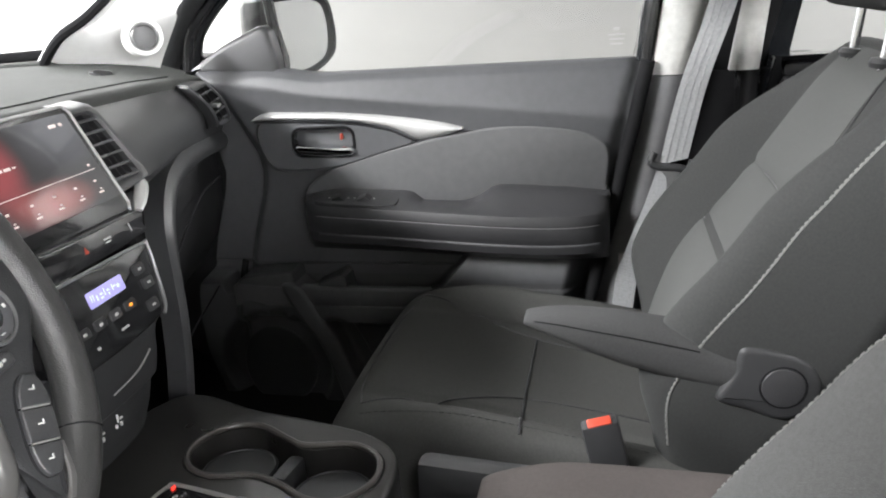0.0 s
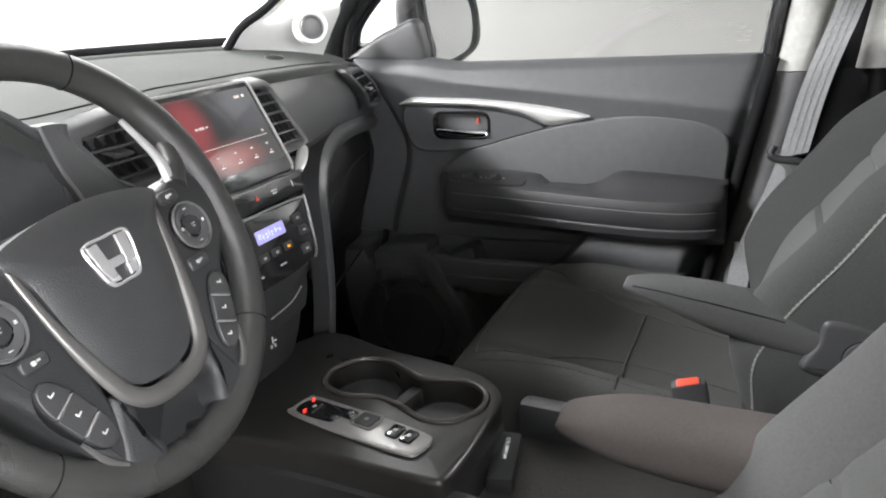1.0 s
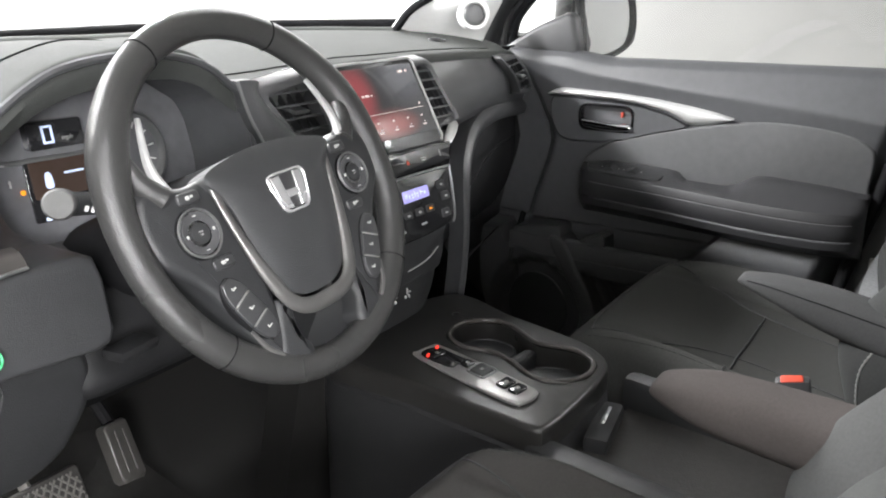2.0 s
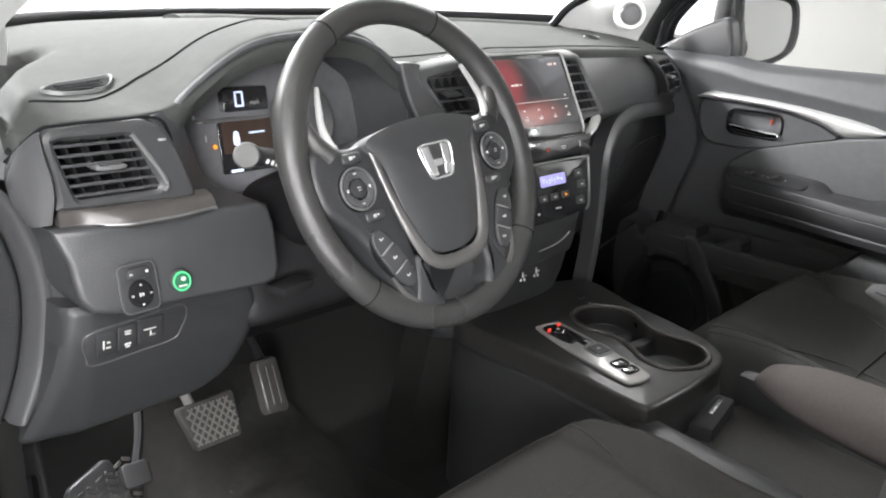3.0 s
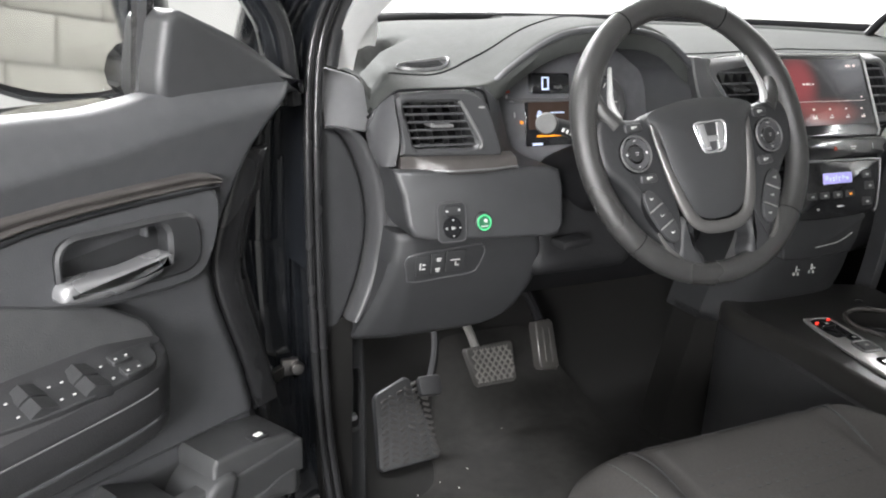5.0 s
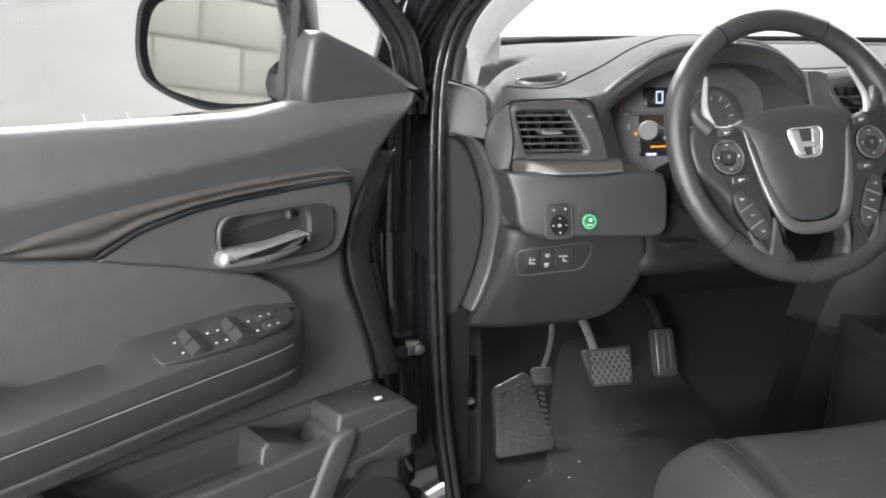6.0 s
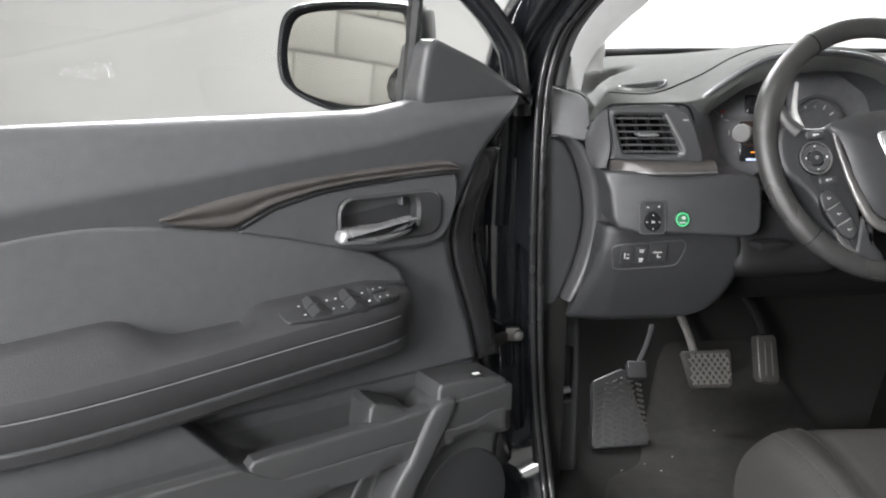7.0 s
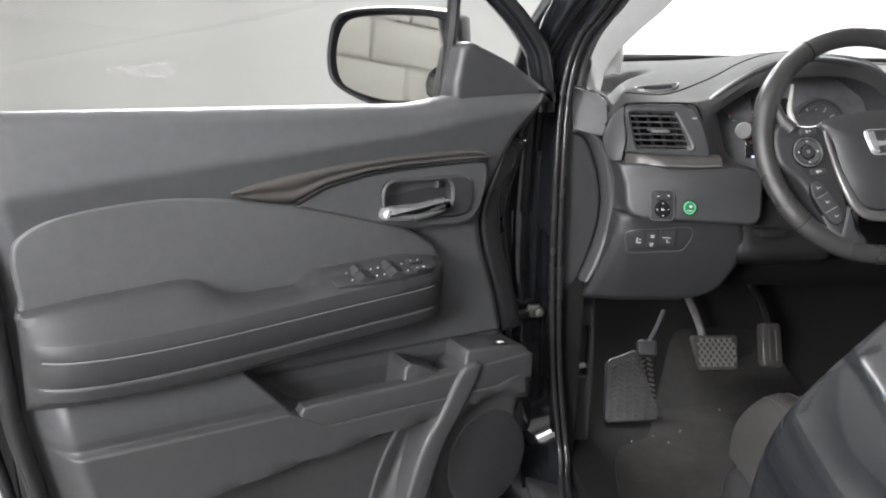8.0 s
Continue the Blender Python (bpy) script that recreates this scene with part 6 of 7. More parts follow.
# spokes: a face with a round pad, two small keys and an oval block of three keys
for sg in (-1, 1):
    B = bmesh.new()
    plate(B, curve([(sg * u, v) for u, v in ((0.062, 0.024), (0.097, 0.030), (0.134, 0.036), (0.149, 0.016), (0.147, -0.020), (0.133, -0.038), (0.116, -0.058), (0.101, -0.088), (0.086, -0.122), (0.072, -0.138), (0.056, -0.118), (0.054, -0.05))], 60, True), -0.03, 0.008, fw, 0.008, 4)
    part("spoke", B, PLASTIC_LOW, sw_ob, "black spoke with control buttons")
    pc, pv = sg * 0.1035, -0.011
    B = bmesh.new()
    plate(B, ellipse(0.043, 0.045, 30, pc, pv), 0.004, 0.0115, fw, 0.002)
    cp = part("control_pad", B, GLOSS, sw_ob, "round four-way control pad")
    B = bmesh.new()
    lathe(B, [(0.0208, 0.0), (0.0218, 0.0022), (0.0212, 0.0030), (0.0205, 0.0030), (0.0200, 0.001)], pose(pc, pv, 0.0105), 36)
    part("pad_ring", B, GUNMETAL, cp)
    B = bmesh.new()
    lathe(B, [(0.0185, 0.0), (0.0180, 0.0018), (0.0125, 0.0010), (0.0110, 0.0)], pose(pc, pv, 0.0112), 36)
    part("pad_wheel", B, PODTRIM, cp)
    B = bmesh.new()
    lathe(B, [(0.0095, 0.0), (0.009, 0.0020), (0.004, 0.0026), (0.0, 0.0026)], pose(pc, pv, 0.0112), 22)
    part("pad_centre", B, PLASTIC_LOW, cp)
    marks = [(0, 0.015, 0.0036, 0.0016), (0, -0.015, 0.0036, 0.0010), (0.014, 0, 0.0016, 0.0036), (-0.014, 0, 0.0016, 0.0036), (0.0, 0.0012, 0.006, 0.0012), (0.0, -0.0014, 0.004, 0.0012)]
    bars("pad_mark", [(pc + du, pv + dv, w * 0.8, h * 0.8) for du, dv, w, h in marks], 0.0115, 0.0142, fw, MARK, cp)
    for u, v in ((0.098, 0.0195), (0.091, -0.0405)):
        B = bmesh.new()
        plate(B, rrect(0.024, 0.011, 0.004, 4, sg * u, v), 0.004, 0.0105, fw, 0.002)
        bt = part("spoke_button", B, DASHPLASTIC, sw_ob)
        bars("button_mark", [(sg * u - 0.002, v, 0.004, 0.0034), (sg * u + 0.0025, v + 0.0006, 0.003, 0.0018)], 0.0095, 0.0112, fw, MARK, bt)
    # oval block of three keys down the leg
    f2 = lambda a, b, h, sg=sg: (sg * (0.0865 - 0.43 * a + 0.90 * b), -0.086 - 0.90 * a - 0.43 * b, h)
    half = lambda a: 0.0125 * math.sqrt(max(0.0, 1 - (abs(a) / 0.035) ** 3))
    blk = part("key_block", mesh((plate, [f2(a, half(a) + 0.0012, 0)[:2] for a in np.linspace(-0.0345, 0.0345, 20)] + [f2(a, -half(a) - 0.0012, 0)[:2] for a in np.linspace(0.0345, -0.0345, 20)], 0.002, 0.0092, fw, 0.0012)), DARK, sw_ob)
    for a0, a1 in ((-0.034, -0.0125), (-0.0110, 0.0110), (0.0125, 0.034)):
        aa = np.linspace(a0, a1, 9)
        part("key", mesh((plate, [(a, half(a)) for a in aa] + [(a, -half(a)) for a in aa[::-1]], 0.006, 0.0125, f2, 0.0016)), DASHPLASTIC, blk)
        am = (a0 + a1) / 2
        bars("button_mark", [(am, -0.001, 0.0012, 0.0048), (am - 0.0015, 0.0010, 0.0026, 0.0011)], 0.011, 0.0131, f2, MARK, blk)
        if a1 < 0.03:
            bars("key_line", [(a1 + 0.0007, 0.0, 0.0008, 2 * half(a1) - 0.004)], 0.009, 0.0130, f2, GREYPRINT, blk)
# satin trim in a deep U round the airbag pad
B = bmesh.new()
u_out = curve([(-0.074, 0.026), (-0.071, 0.0), (-0.063, -0.04), (-0.053, -0.074), (-0.041, -0.098), (-0.02, -0.109), (0.02, -0.109), (0.041, -0.098), (0.053, -0.074), (0.063, -0.04), (0.071, 0.0), (0.074, 0.026)], 66)
tube(B, [(x, y, 0.012) for x, y in u_out], [0.0035 + 0.0042 * smooth(0.02, -0.10, y) for x, y in u_out], 12, False, 0.62, (0, 0, 1))
part("spoke_trim", B, SATIN, sw_ob, "satin grey U-shaped spoke trim")
for sg in (-1, 1):
    B = bmesh.new()
    plate(B, curve([(sg * u, v) for u, v in ((0.054, -0.090), (0.067, -0.118), (0.074, -0.140), (0.066, -0.153), (0.040, -0.156), (0.034, -0.142), (0.043, -0.124), (0.040, -0.104))], 40, True), -0.015, 0.010, fw, 0.008, 4)
    part("lower_spoke", B, PLASTIC_LOW, sw_ob, "smooth black lower spoke")
    B = bmesh.new()
    tube(B, curve([(sg * 0.094, -0.104, 0.0085), (sg * 0.085, -0.124, 0.009), (sg * 0.074, -0.137, 0.009)], 12), [0.0016 + 0.0028 * i / 12 for i in range(13)], 8, False, 0.6)
    part("spoke_tip", B, SATIN, sw_ob, "satin edge of the lower spoke")
    # thumb rests that blend spokes into the rim, with the bright upper inlay
    B = bmesh.new()
    tube(B, curve([(sg * 0.118, 0.026, 0.003), (sg * 0.131, 0.042, 0.003), (sg * 0.137, 0.070, 0.001)], 14), [0.012 - 0.006 * i / 14 for i in range(15)], 10)
    part("thumb_rest", B, LEATHER, sw_ob)
    B = bmesh.new()
    tube(B, curve([(sg * 0.114, 0.030, 0.006), (sg * 0.117, 0.055, 0.004), (sg * 0.105, 0.094, 0.0)], 14), [0.0055 - 0.003 * i / 14 for i in range(15)], 8)
    part("rim_inlay", B, SILVER, sw_ob, "bright satin inlay on the rim")
# airbag pad
pad_o = curve([(-0.080, 0.030), (-0.042, 0.041), (0.0, 0.044), (0.042, 0.041), (0.080, 0.030), (0.067, 0.006), (0.058, -0.036), (0.048, -0.071), (0.036, -0.090), (0.015, -0.099), (-0.015, -0.099), (-0.036, -0.090), (-0.048, -0.071), (-0.058, -0.036), (-0.067, 0.006)], 75, True)
B = bmesh.new()
rows = [[(u * k, (v + 0.015) * k - 0.015, -0.01 if j == 0 else 0.010 + 0.010 * (1 - k ** 3.2) + 0.006 * smooth(-0.10, 0.06, (v + 0.015) * k)) for u, v in pad_o] for j, k in enumerate((1.0, 1.0, 0.985, 0.96, 0.92, 0.85, 0.75, 0.6, 0.45, 0.3, 0.15, 0.02))]
vs = surf(B, rows, closed_v=True)
B.faces.new(vs[-1])
part("airbag_pad", B, DASHPLASTIC, sw_ob, "smooth black airbag cover", 60)
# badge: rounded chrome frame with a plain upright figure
BZ = 0.0245
B = bmesh.new()
def fbadge(u, v, h):
    return (u * 1.05 * (1 + 0.10 * v / 0.018), -0.005 + v * 1.02, BZ + h - 0.06 * (u * u) * 10)


ring_plate(B, curve([(-0.0205, 0.0165), (0, 0.0185), (0.0205, 0.0165), (0.0205, -0.004), (0.0155, -0.0175), (0, -0.019), (-0.0155, -0.0175), (-0.0205, -0.004)], 48, True), curve([(-0.0182, 0.0145), (0, 0.0162), (0.0182, 0.0145), (0.0182, -0.004), (0.0135, -0.0155), (0, -0.0168), (-0.0135, -0.0155), (-0.0182, -0.004)], 48, True), -0.004, 0.002, fbadge, -0.003, 0.0008, 60, True)
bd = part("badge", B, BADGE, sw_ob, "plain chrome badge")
B = bmesh.new()
for sg in (-1, 1):
    plate(B, [(sg * u, v) for u, v in ((0.0178, 0.0150), (0.0085, 0.0155), (0.0060, -0.0155), (0.0130, -0.0150), (0.0172, -0.004))], -0.003, 0.0018, fbadge, 0.0006)
plate(B, [(-0.0085, 0.001), (0.0085, 0.001), (0.0075, -0.006), (-0.0075, -0.006)], -0.003, 0.0015, fbadge, 0.0006)
part("badge_figure", B, BADGE, bd)
B = bmesh.new()
for k, w in enumerate((0.010, 0.016)):
    plate(B, rrect(w, 0.002, 0.0005, 2, 0.0, -0.050 - 0.006 * k), 0.016, 0.0192, fw, 0.0002)
part("embossed_mark", B, DARK, sw_ob)
# column, shroud, stalks
col = thing("steering_column", "black steering column shroud with control stalks", "steering column", pose(0, 0, 0))
B = bmesh.new()
cpts = [np.array(WC) + np.array((0, math.cos(radians(24)) * d, -math.sin(radians(24)) * d)) for d in (0.025, 0.05, 0.12, 0.2, 0.3)]
tube(B, cpts, [0.040, 0.046, 0.050, 0.052, 0.052], 24)
part("shroud", B, DARK, col)
sp_ = curve([(-0.45, 0.535, 1.185), (-0.50, 0.530, 1.198), (-0.545, 0.522, 1.208), (-0.556, 0.518, 1.211)], 18)
lv = part("lamp_stalk", mesh((tube, sp_, [0.009 + 0.003 * i / (len(sp_) - 1) for i in range(len(sp_))], 14)), PLASTIC_LOW, col, "black lamp stalk with a round knob")
B = bmesh.new()
d = Vector((-0.62, -0.75, 0.20)).normalized()
m = Matrix.Translation((-0.552, 0.523, 1.2095)) @ d.to_track_quat("Z", "Y").to_matrix().to_4x4()
lathe(B, [(0.0115, -0.004), (0.0135, 0.000), (0.0135, 0.012), (0.0125, 0.014)], m, 26)
part("stalk_collar", B, PLASTIC_LOW, lv)
B = bmesh.new()
lathe(B, [(0.0125, 0.013), (0.0140, 0.016), (0.0138, 0.021), (0.0120, 0.0235), (0.004, 0.024)], m, 26)
part("stalk_knob", B, KNOB, lv, "round satin knob")
for k in range(3):
    part("stalk_mark", mesh((rbox, (-0.541 + 0.008 * k, 0.505 + 0.003 * k, 1.205 - 0.003 * k), (0.003, 0.001, 0.005), 0, (0, 20, -35))), MARK, lv)
B = bmesh.new()
tube(B, curve([(-0.38, 0.52, 1.17), (-0.34, 0.50, 1.185), (-0.29, 0.47, 1.200), (-0.27, 0.462, 1.205)], 18), 0.0105, 12)
part("wiper_stalk", B, PLASTIC_LOW, col, "black wiper stalk")
B = bmesh.new()
rbox(B, (-0.44, 0.66, 1.02), (0.18, 0.16, 0.12), 0.03, (-18, 0, 0), 4)
# black so that the recess below the column looks shaded
part("lower_shroud", B, MATTEBLACK, col)
B = bmesh.new()
rbox(B, (-0.487, 0.545, 1.042), (0.052, 0.03, 0.012), 0.005, (0, 0, 10))
part("tilt_lever", B, MATTEBLACK, col)
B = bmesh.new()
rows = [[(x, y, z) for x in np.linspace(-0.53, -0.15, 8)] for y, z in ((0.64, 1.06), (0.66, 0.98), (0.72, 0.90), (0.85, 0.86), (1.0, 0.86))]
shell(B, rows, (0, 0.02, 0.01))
# its near-black colour stands for the shade under the dash
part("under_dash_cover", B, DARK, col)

# ---- centre console ----
con = thing("centre_console", "black centre console with two cup wells and push-button shifter", "console", pose(0, 0.36, 0, 0, 0, -8))
# local: x across, y forward, top falls gently to the rear
ctop = lambda x, y: 0.884 + 0.02 * y
fcn = lambda u, v, h: (u, v, ctop(u, v) + h)
outline = curve([(-0.152, 0.24), (-0.150, 0.05), (-0.143, -0.09), (-0.139, -0.128), (-0.128, -0.140), (-0.06, -0.136), (0.04, -0.120), (0.082, -0.104), (0.108, -0.072), (0.122, -0.02), (0.130, 0.10), (0.128, 0.24)], 84, True)
c1, c2 = (0.036, 0.080), (0.022, -0.050)
wells = curve([(c1[0], c1[1] + 0.056), (c1[0] + 0.042, c1[1] + 0.038), (c1[0] + 0.056, c1[1]), (c1[0] + 0.036, c1[1] - 0.052), (c2[0] + 0.044, c2[1] + 0.052), (c2[0] + 0.060, c2[1]), (c2[0] + 0.042, c2[1] - 0.040), (c2[0], c2[1] - 0.054), (c2[0] - 0.042, c2[1] - 0.036), (c2[0] - 0.052, c2[1]), (c2[0] - 0.034, c2[1] + 0.046), (c1[0] - 0.042, c1[1] - 0.046), (c1[0] - 0.056, c1[1]), (c1[0] - 0.040, c1[1] + 0.040)], 84, True)
B = bmesh.new()
rim_o, rim_i = (np.array(by_angle(g, np.mean(np.array(wells), axis=0), 200)) for g in (outline, wells))
rows = [[fcn(u, v, -0.034) for u, v in rim_o]]
for k in range(6):
    a = radians(90 * k / 5)
    rows.append([fcn(u, v, 0.008 * (math.sin(a) - 1)) for u, v in inset(rim_o, 0.0002 + 0.008 * (1 - math.cos(a)))])
rows += [[fcn(u, v, 0.0) for u, v in inset(rim_i, -0.006)], [fcn(u, v, -0.005) for u, v in rim_i], [fcn(u, v, -0.075) for u, v in rim_i]]
rows = surf(B, rows, closed_v=True)
B.faces.new(rows[-1])
part("top_panel", B, material("worn_dark_console_plastic", (0.026, 0.025, 0.024), 0.33, metal=0.15, bump=0.15, bump_scale=700, stain=1.0, stain_scale=7), con, "smooth dark grey console top")
B = bmesh.new()
tube(B, [fcn(u, v, 0.0012) for u, v in wells], 0.0036, 8, True)
part("well_rim", B, WARMTRIM, con, "satin rim round the cup wells")
for cx, cy in (c1, c2):
    B = bmesh.new()
    m = pose(cx, cy, ctop(cx, cy))
    lathe(B, [(0.046, -0.026), (0.043, -0.024), (0.041, -0.028), (0.041, -0.068), (0.038, -0.072), (0.0, -0.072)], m, 32)
    w = part("cup_holder", B, PLASTIC_LOW, con, "black cup holder insert")
    for k in range(3):
        B = bmesh.new()
        a = radians(40 + 120 * k)
        rbox(B, (cx + 0.038 * math.cos(a), cy + 0.038 * math.sin(a), ctop(cx, cy) - 0.034), (0.012, 0.016, 0.010), 0.003, (0, 0, math.degrees(a)))
        part("grip_tab", B, RUBBER, w)
B = bmesh.new()
rbox(B, ((c1[0] + c2[0]) / 2 + 0.010, (c1[1] + c2[1]) / 2, ctop(0, 0.015) - 0.030), (0.05, 0.020, 0.035), 0.006)
part("well_divider", B, PLASTIC_LOW, con)
# shifter plate
def fp(u, v, h):
    return (-0.080 + u + 0.09 * v, 0.007 + 0.97 * v, ctop(0, v) + h)


B = bmesh.new()
so = curve([(-0.022, 0.100), (-0.010, 0.108), (0.018, 0.106), (0.025, 0.096), (0.027, 0.0), (0.024, -0.082), (0.014, -0.098), (-0.012, -0.098), (-0.024, -0.084), (-0.027, 0.0)], 60, True)
plate(B, so, -0.004, 0.0050, fp, 0.003)
sh = part("shifter_plate", B, SHIFTPLATE, con, "brushed grey push-button shifter plate")
B = bmesh.new()
tube(B, [fp(u, v, 0.003) for u, v in so], 0.0022, 8, True)
part("plate_edge", B, SHIFTPLATE, sh)
B = bmesh.new()
plate(B, curve([(-0.017, 0.098), (0.016, 0.098), (0.020, 0.06), (0.018, 0.012), (0.004, 0.012), (0.002, 0.034), (-0.016, 0.040)], 40, True), 0.003, 0.0056, fp, 0.001)
part("button_well", B, GLOSS, sh)
for u, v, w, h, nm in ((0.0, 0.080, 0.026, 0.018, "park_button"), (0.004, 0.055, 0.020, 0.022, "reverse_button"), (0.010, 0.026, 0.018, 0.020, "neutral_button"), (0.010, -0.002, 0.027, 0.027, "drive_button"), (0.007, -0.050, 0.027, 0.019, "brake_button"), (0.006, -0.072, 0.026, 0.018, "hold_button")):
    B = bmesh.new()
    plate(B, rrect(w, h, 0.004, 4, u, v), 0.003, 0.0085 if nm != "reverse_button" else 0.004, fp, 0.002)
    bt = part(nm, B, GLOSS if nm != "drive_button" else PLASTIC_LOW, sh, "black push button")
    if nm == "drive_button":
        B = bmesh.new()
        tube(B, [fp(a, b, 0.0065) for a, b in rrect(w + 0.006, h + 0.006, 0.005, 4, u, v)], 0.0016, 6, True)
        part("button_frame", B, GUNMETAL, bt)
    B = bmesh.new()
    plate(B, rrect(0.006, 0.005, 0.001, 2, u, v), 0.0038, 0.0090 if nm != "reverse_button" else 0.0048, fp, 0.0002)
    part("button_mark", B, GREYPRINT, bt)
for u, v in ((-0.014, 0.085), (0.014, 0.094)):
    B = bmesh.new()
    plate(B, rrect(0.006, 0.0022, 0.0008, 2, u, v), 0.005, 0.0092, fp, 0.0004)
    part("shift_lamp", B, LED_RED, sh, "lit red shift lamp")
# sides, rear wall
B = bmesh.new()
rows = []
for x, y in outline[::2]:
    rows.append([(x * 0.985, y * 0.985, ctop(x, y) - 0.020), (x * 0.985, y * 0.985, ctop(x, y) - 0.037), (x * 1.02, y, ctop(x, y) - 0.041), (x * 1.05, y - 0.01, 0.74), (x * 1.06, y - 0.01, 0.54)])
surf(B, rows, closed_u=True)
part("side_wall", B, material("dark_console_side_plastic", (0.020, 0.020, 0.021), 0.5, bump=0.25, bump_scale=700, kind="leather", stain=0.7), con, "matte black console sides")
B = bmesh.new()
tube(B, curve([(-0.142, 0.24, 0.842), (-0.142, 0.0, 0.838), (-0.134, -0.100, 0.836)], 20), 0.004, 8)
part("side_ridge", B, PLASTIC_LOW, con)
# rear tray
tray = part("storage_tray", mesh((rbox, (0, -0.33, 0.795), (0.25, 0.42, 0.02), 0.004)), PLASTIC_LOW, con, "long open black storage tray")
for x, w in ((-0.128, 0.040), (0.116, 0.034)):
    part("tray_side", mesh((rbox, (x, -0.33, 0.79), (w, 0.424, 0.136), 0.012)), PLASTIC_LOW, tray)
part("tray_end", mesh((rbox, (0, -0.56, 0.80), (0.28, 0.06, 0.14), 0.01)), PLASTIC_LOW, tray)
B = bmesh.new()
rbox(B, (0, -0.32, 0.808), (0.205, 0.38, 0.006), 0.003)
part("tray_mat", B, DUSTY, con, "dark rubber tray mat")
B = bmesh.new()
rbox(B, (0.014, -0.141, 0.820), (0.112, 0.034, 0.026), 0.008, (0, 0, 18))
kb = part("tray_clip", B, PLASTIC_LOW, con, "black holder in the tray")
B = bmesh.new()
rbox(B, (0.026, -0.137, 0.8325), (0.052, 0.007, 0.003), 0.0012, (0, 0, 18))
part("clip_slot", B, CHROME, kb, "bright metal slot")

# ---- front seats ----
def seat(cx, label, driver):
    low = 0.018 if driver else 0.012
    st = thing("front_seat", label, "car seat", pose(cx, 0, 0))
    Wc = 0.218 if driver else 0.258
    def cushion(u, v, side):
        # v = 1 at the front edge
        y = 0.115 + (0.232 if driver else 0.270) * v
        y += 0.012 * (1 - u * u) * (v > 0) * v
        w = Wc * (1.0 - 0.03 * smooth(0.3, 1.0, v))
        if side > 0:
            top = 0.862 - low + 0.030 * smooth(-0.2, 0.9, v) - 0.022 * smooth(0.75, 1.0, v) if driver else 0.828 + 0.052 * v - 0.012 * smooth(0.8, 1.0, v)
            bol = (0.034 if driver else 0.032) * smooth(0.62, 0.88, abs(u)) * smooth(1.0, 0.2, v)
            dip = -0.010 * math.exp(-((abs(u) - 0.64) / 0.035) ** 2) * smooth(1.0, 0.5, v)
            mid = -0.012 * (1 - u * u)
            return (w * u, y, 0.74 + (top - 0.74 + bol + dip + mid) * rounding(u, v, 6.5 if driver else 9.0, 6.0 if driver else 5.0))
        return (w * u * 0.96, y - 0.01, 0.74 - 0.10 * rounding(u, v, 6, 6))
    B = bmesh.new()
    pillow(B, cushion, 56, 48)
    cu = part("cushion", B, FABRIC_WORN if driver else FABRIC, st, "dark cloth seat cushion with raised bolsters", 60)
    def seam(fn, pts, r, mat, nm, parent, lift=0.0006):
        B = bmesh.new()
        tube(B, [np.array(fn(u, v, 1)) + np.array((0, 0, lift)) for u, v in curve(pts, 60)], r, 6)
        return part(nm, B, mat, parent)
    for sg in (-1, 1):
        seam(cushion, [(sg * 0.63, -0.8), (sg * 0.645, 0.2), (sg * 0.68, 0.55), (sg * 0.74, 0.80)] if driver else [(sg * 0.36, -0.8), (sg * 0.40, 0.03), (sg * 0.62, 0.45), (sg * 0.80, 0.80)], 0.0013, ARMVINYL, "cushion_seam", cu)
        B = bmesh.new()
        line = [np.array(cushion(sg * 0.90, v, 1)) + np.array((0, 0, 0.0008)) for v in np.linspace(-0.85, 0.80, 46)]
        for a, b in zip(line[:-1], line[1:]):
            tube(B, [a, a * 0.35 + b * 0.65], 0.0010, 5)
        part("stitching", B, FABRIC_MID, cu, "grey stitched seam")
    seam(cushion, [(-0.62, -0.05), (0.0, -0.08), (0.62, -0.05)] if driver else [(-0.95, 0.0), (-0.4, 0.03), (0.0, 0.03), (0.40, 0.03)], 0.0018, DARK if driver else ARMVINYL, "cushion_seam", cu)
    seam(cushion, [(-0.80, 0.80), (-0.5, 0.86), (0.0, 0.88), (0.5, 0.86), (0.80, 0.80)], 0.0012, ARMVINYL, "cushion_seam", cu)
    if driver:
        # rows of small pressed dimples in the middle panel
        B = bmesh.new()
        for i in range(16):
            for j in range(18):
                u, v = -0.48 + 0.96 * i / 15, -0.55 + 1.22 * j / 17
                if (j % 6) in (4, 5):
                    continue
                p = cushion(u, v, 1)
                rbox(B, (p[0], p[1], p[2] - 0.0002), (0.0055, 0.0032, 0.0012), 0)
        part("pressed_pattern", B, FABRIC2, cu, "rows of small pressed dashes")["kind"] = "stuff"
    # backrest, leaning back
    lean = radians(32)
    base = np.array((0, -0.082 if driver else -0.090, 0.776))
    upv = np.array((0, -math.sin(lean), math.cos(lean)))
    nrm = np.array((0, math.cos(lean), math.sin(lean)))
    H = 0.55 if driver else 0.575
    def back(u, v, side):
        k = (v + 1) / 2
        w = lerp(k, [(0, 0.235), (0.15, 0.262), (0.45, 0.272), (0.66, 0.262), (0.85, 0.236), (1, 0.195)])
        p = base + upv * (H * k)
        bol = (0.050 if driver else 0.078) * smooth(0.56, 0.92, abs(u)) * smooth(-1.0, -0.6, v) * smooth(0.95, 0.15, v)
        dip = -0.012 * math.exp(-((abs(u) - 0.60) / 0.04) ** 2) * smooth(1.0, 0.6, v)
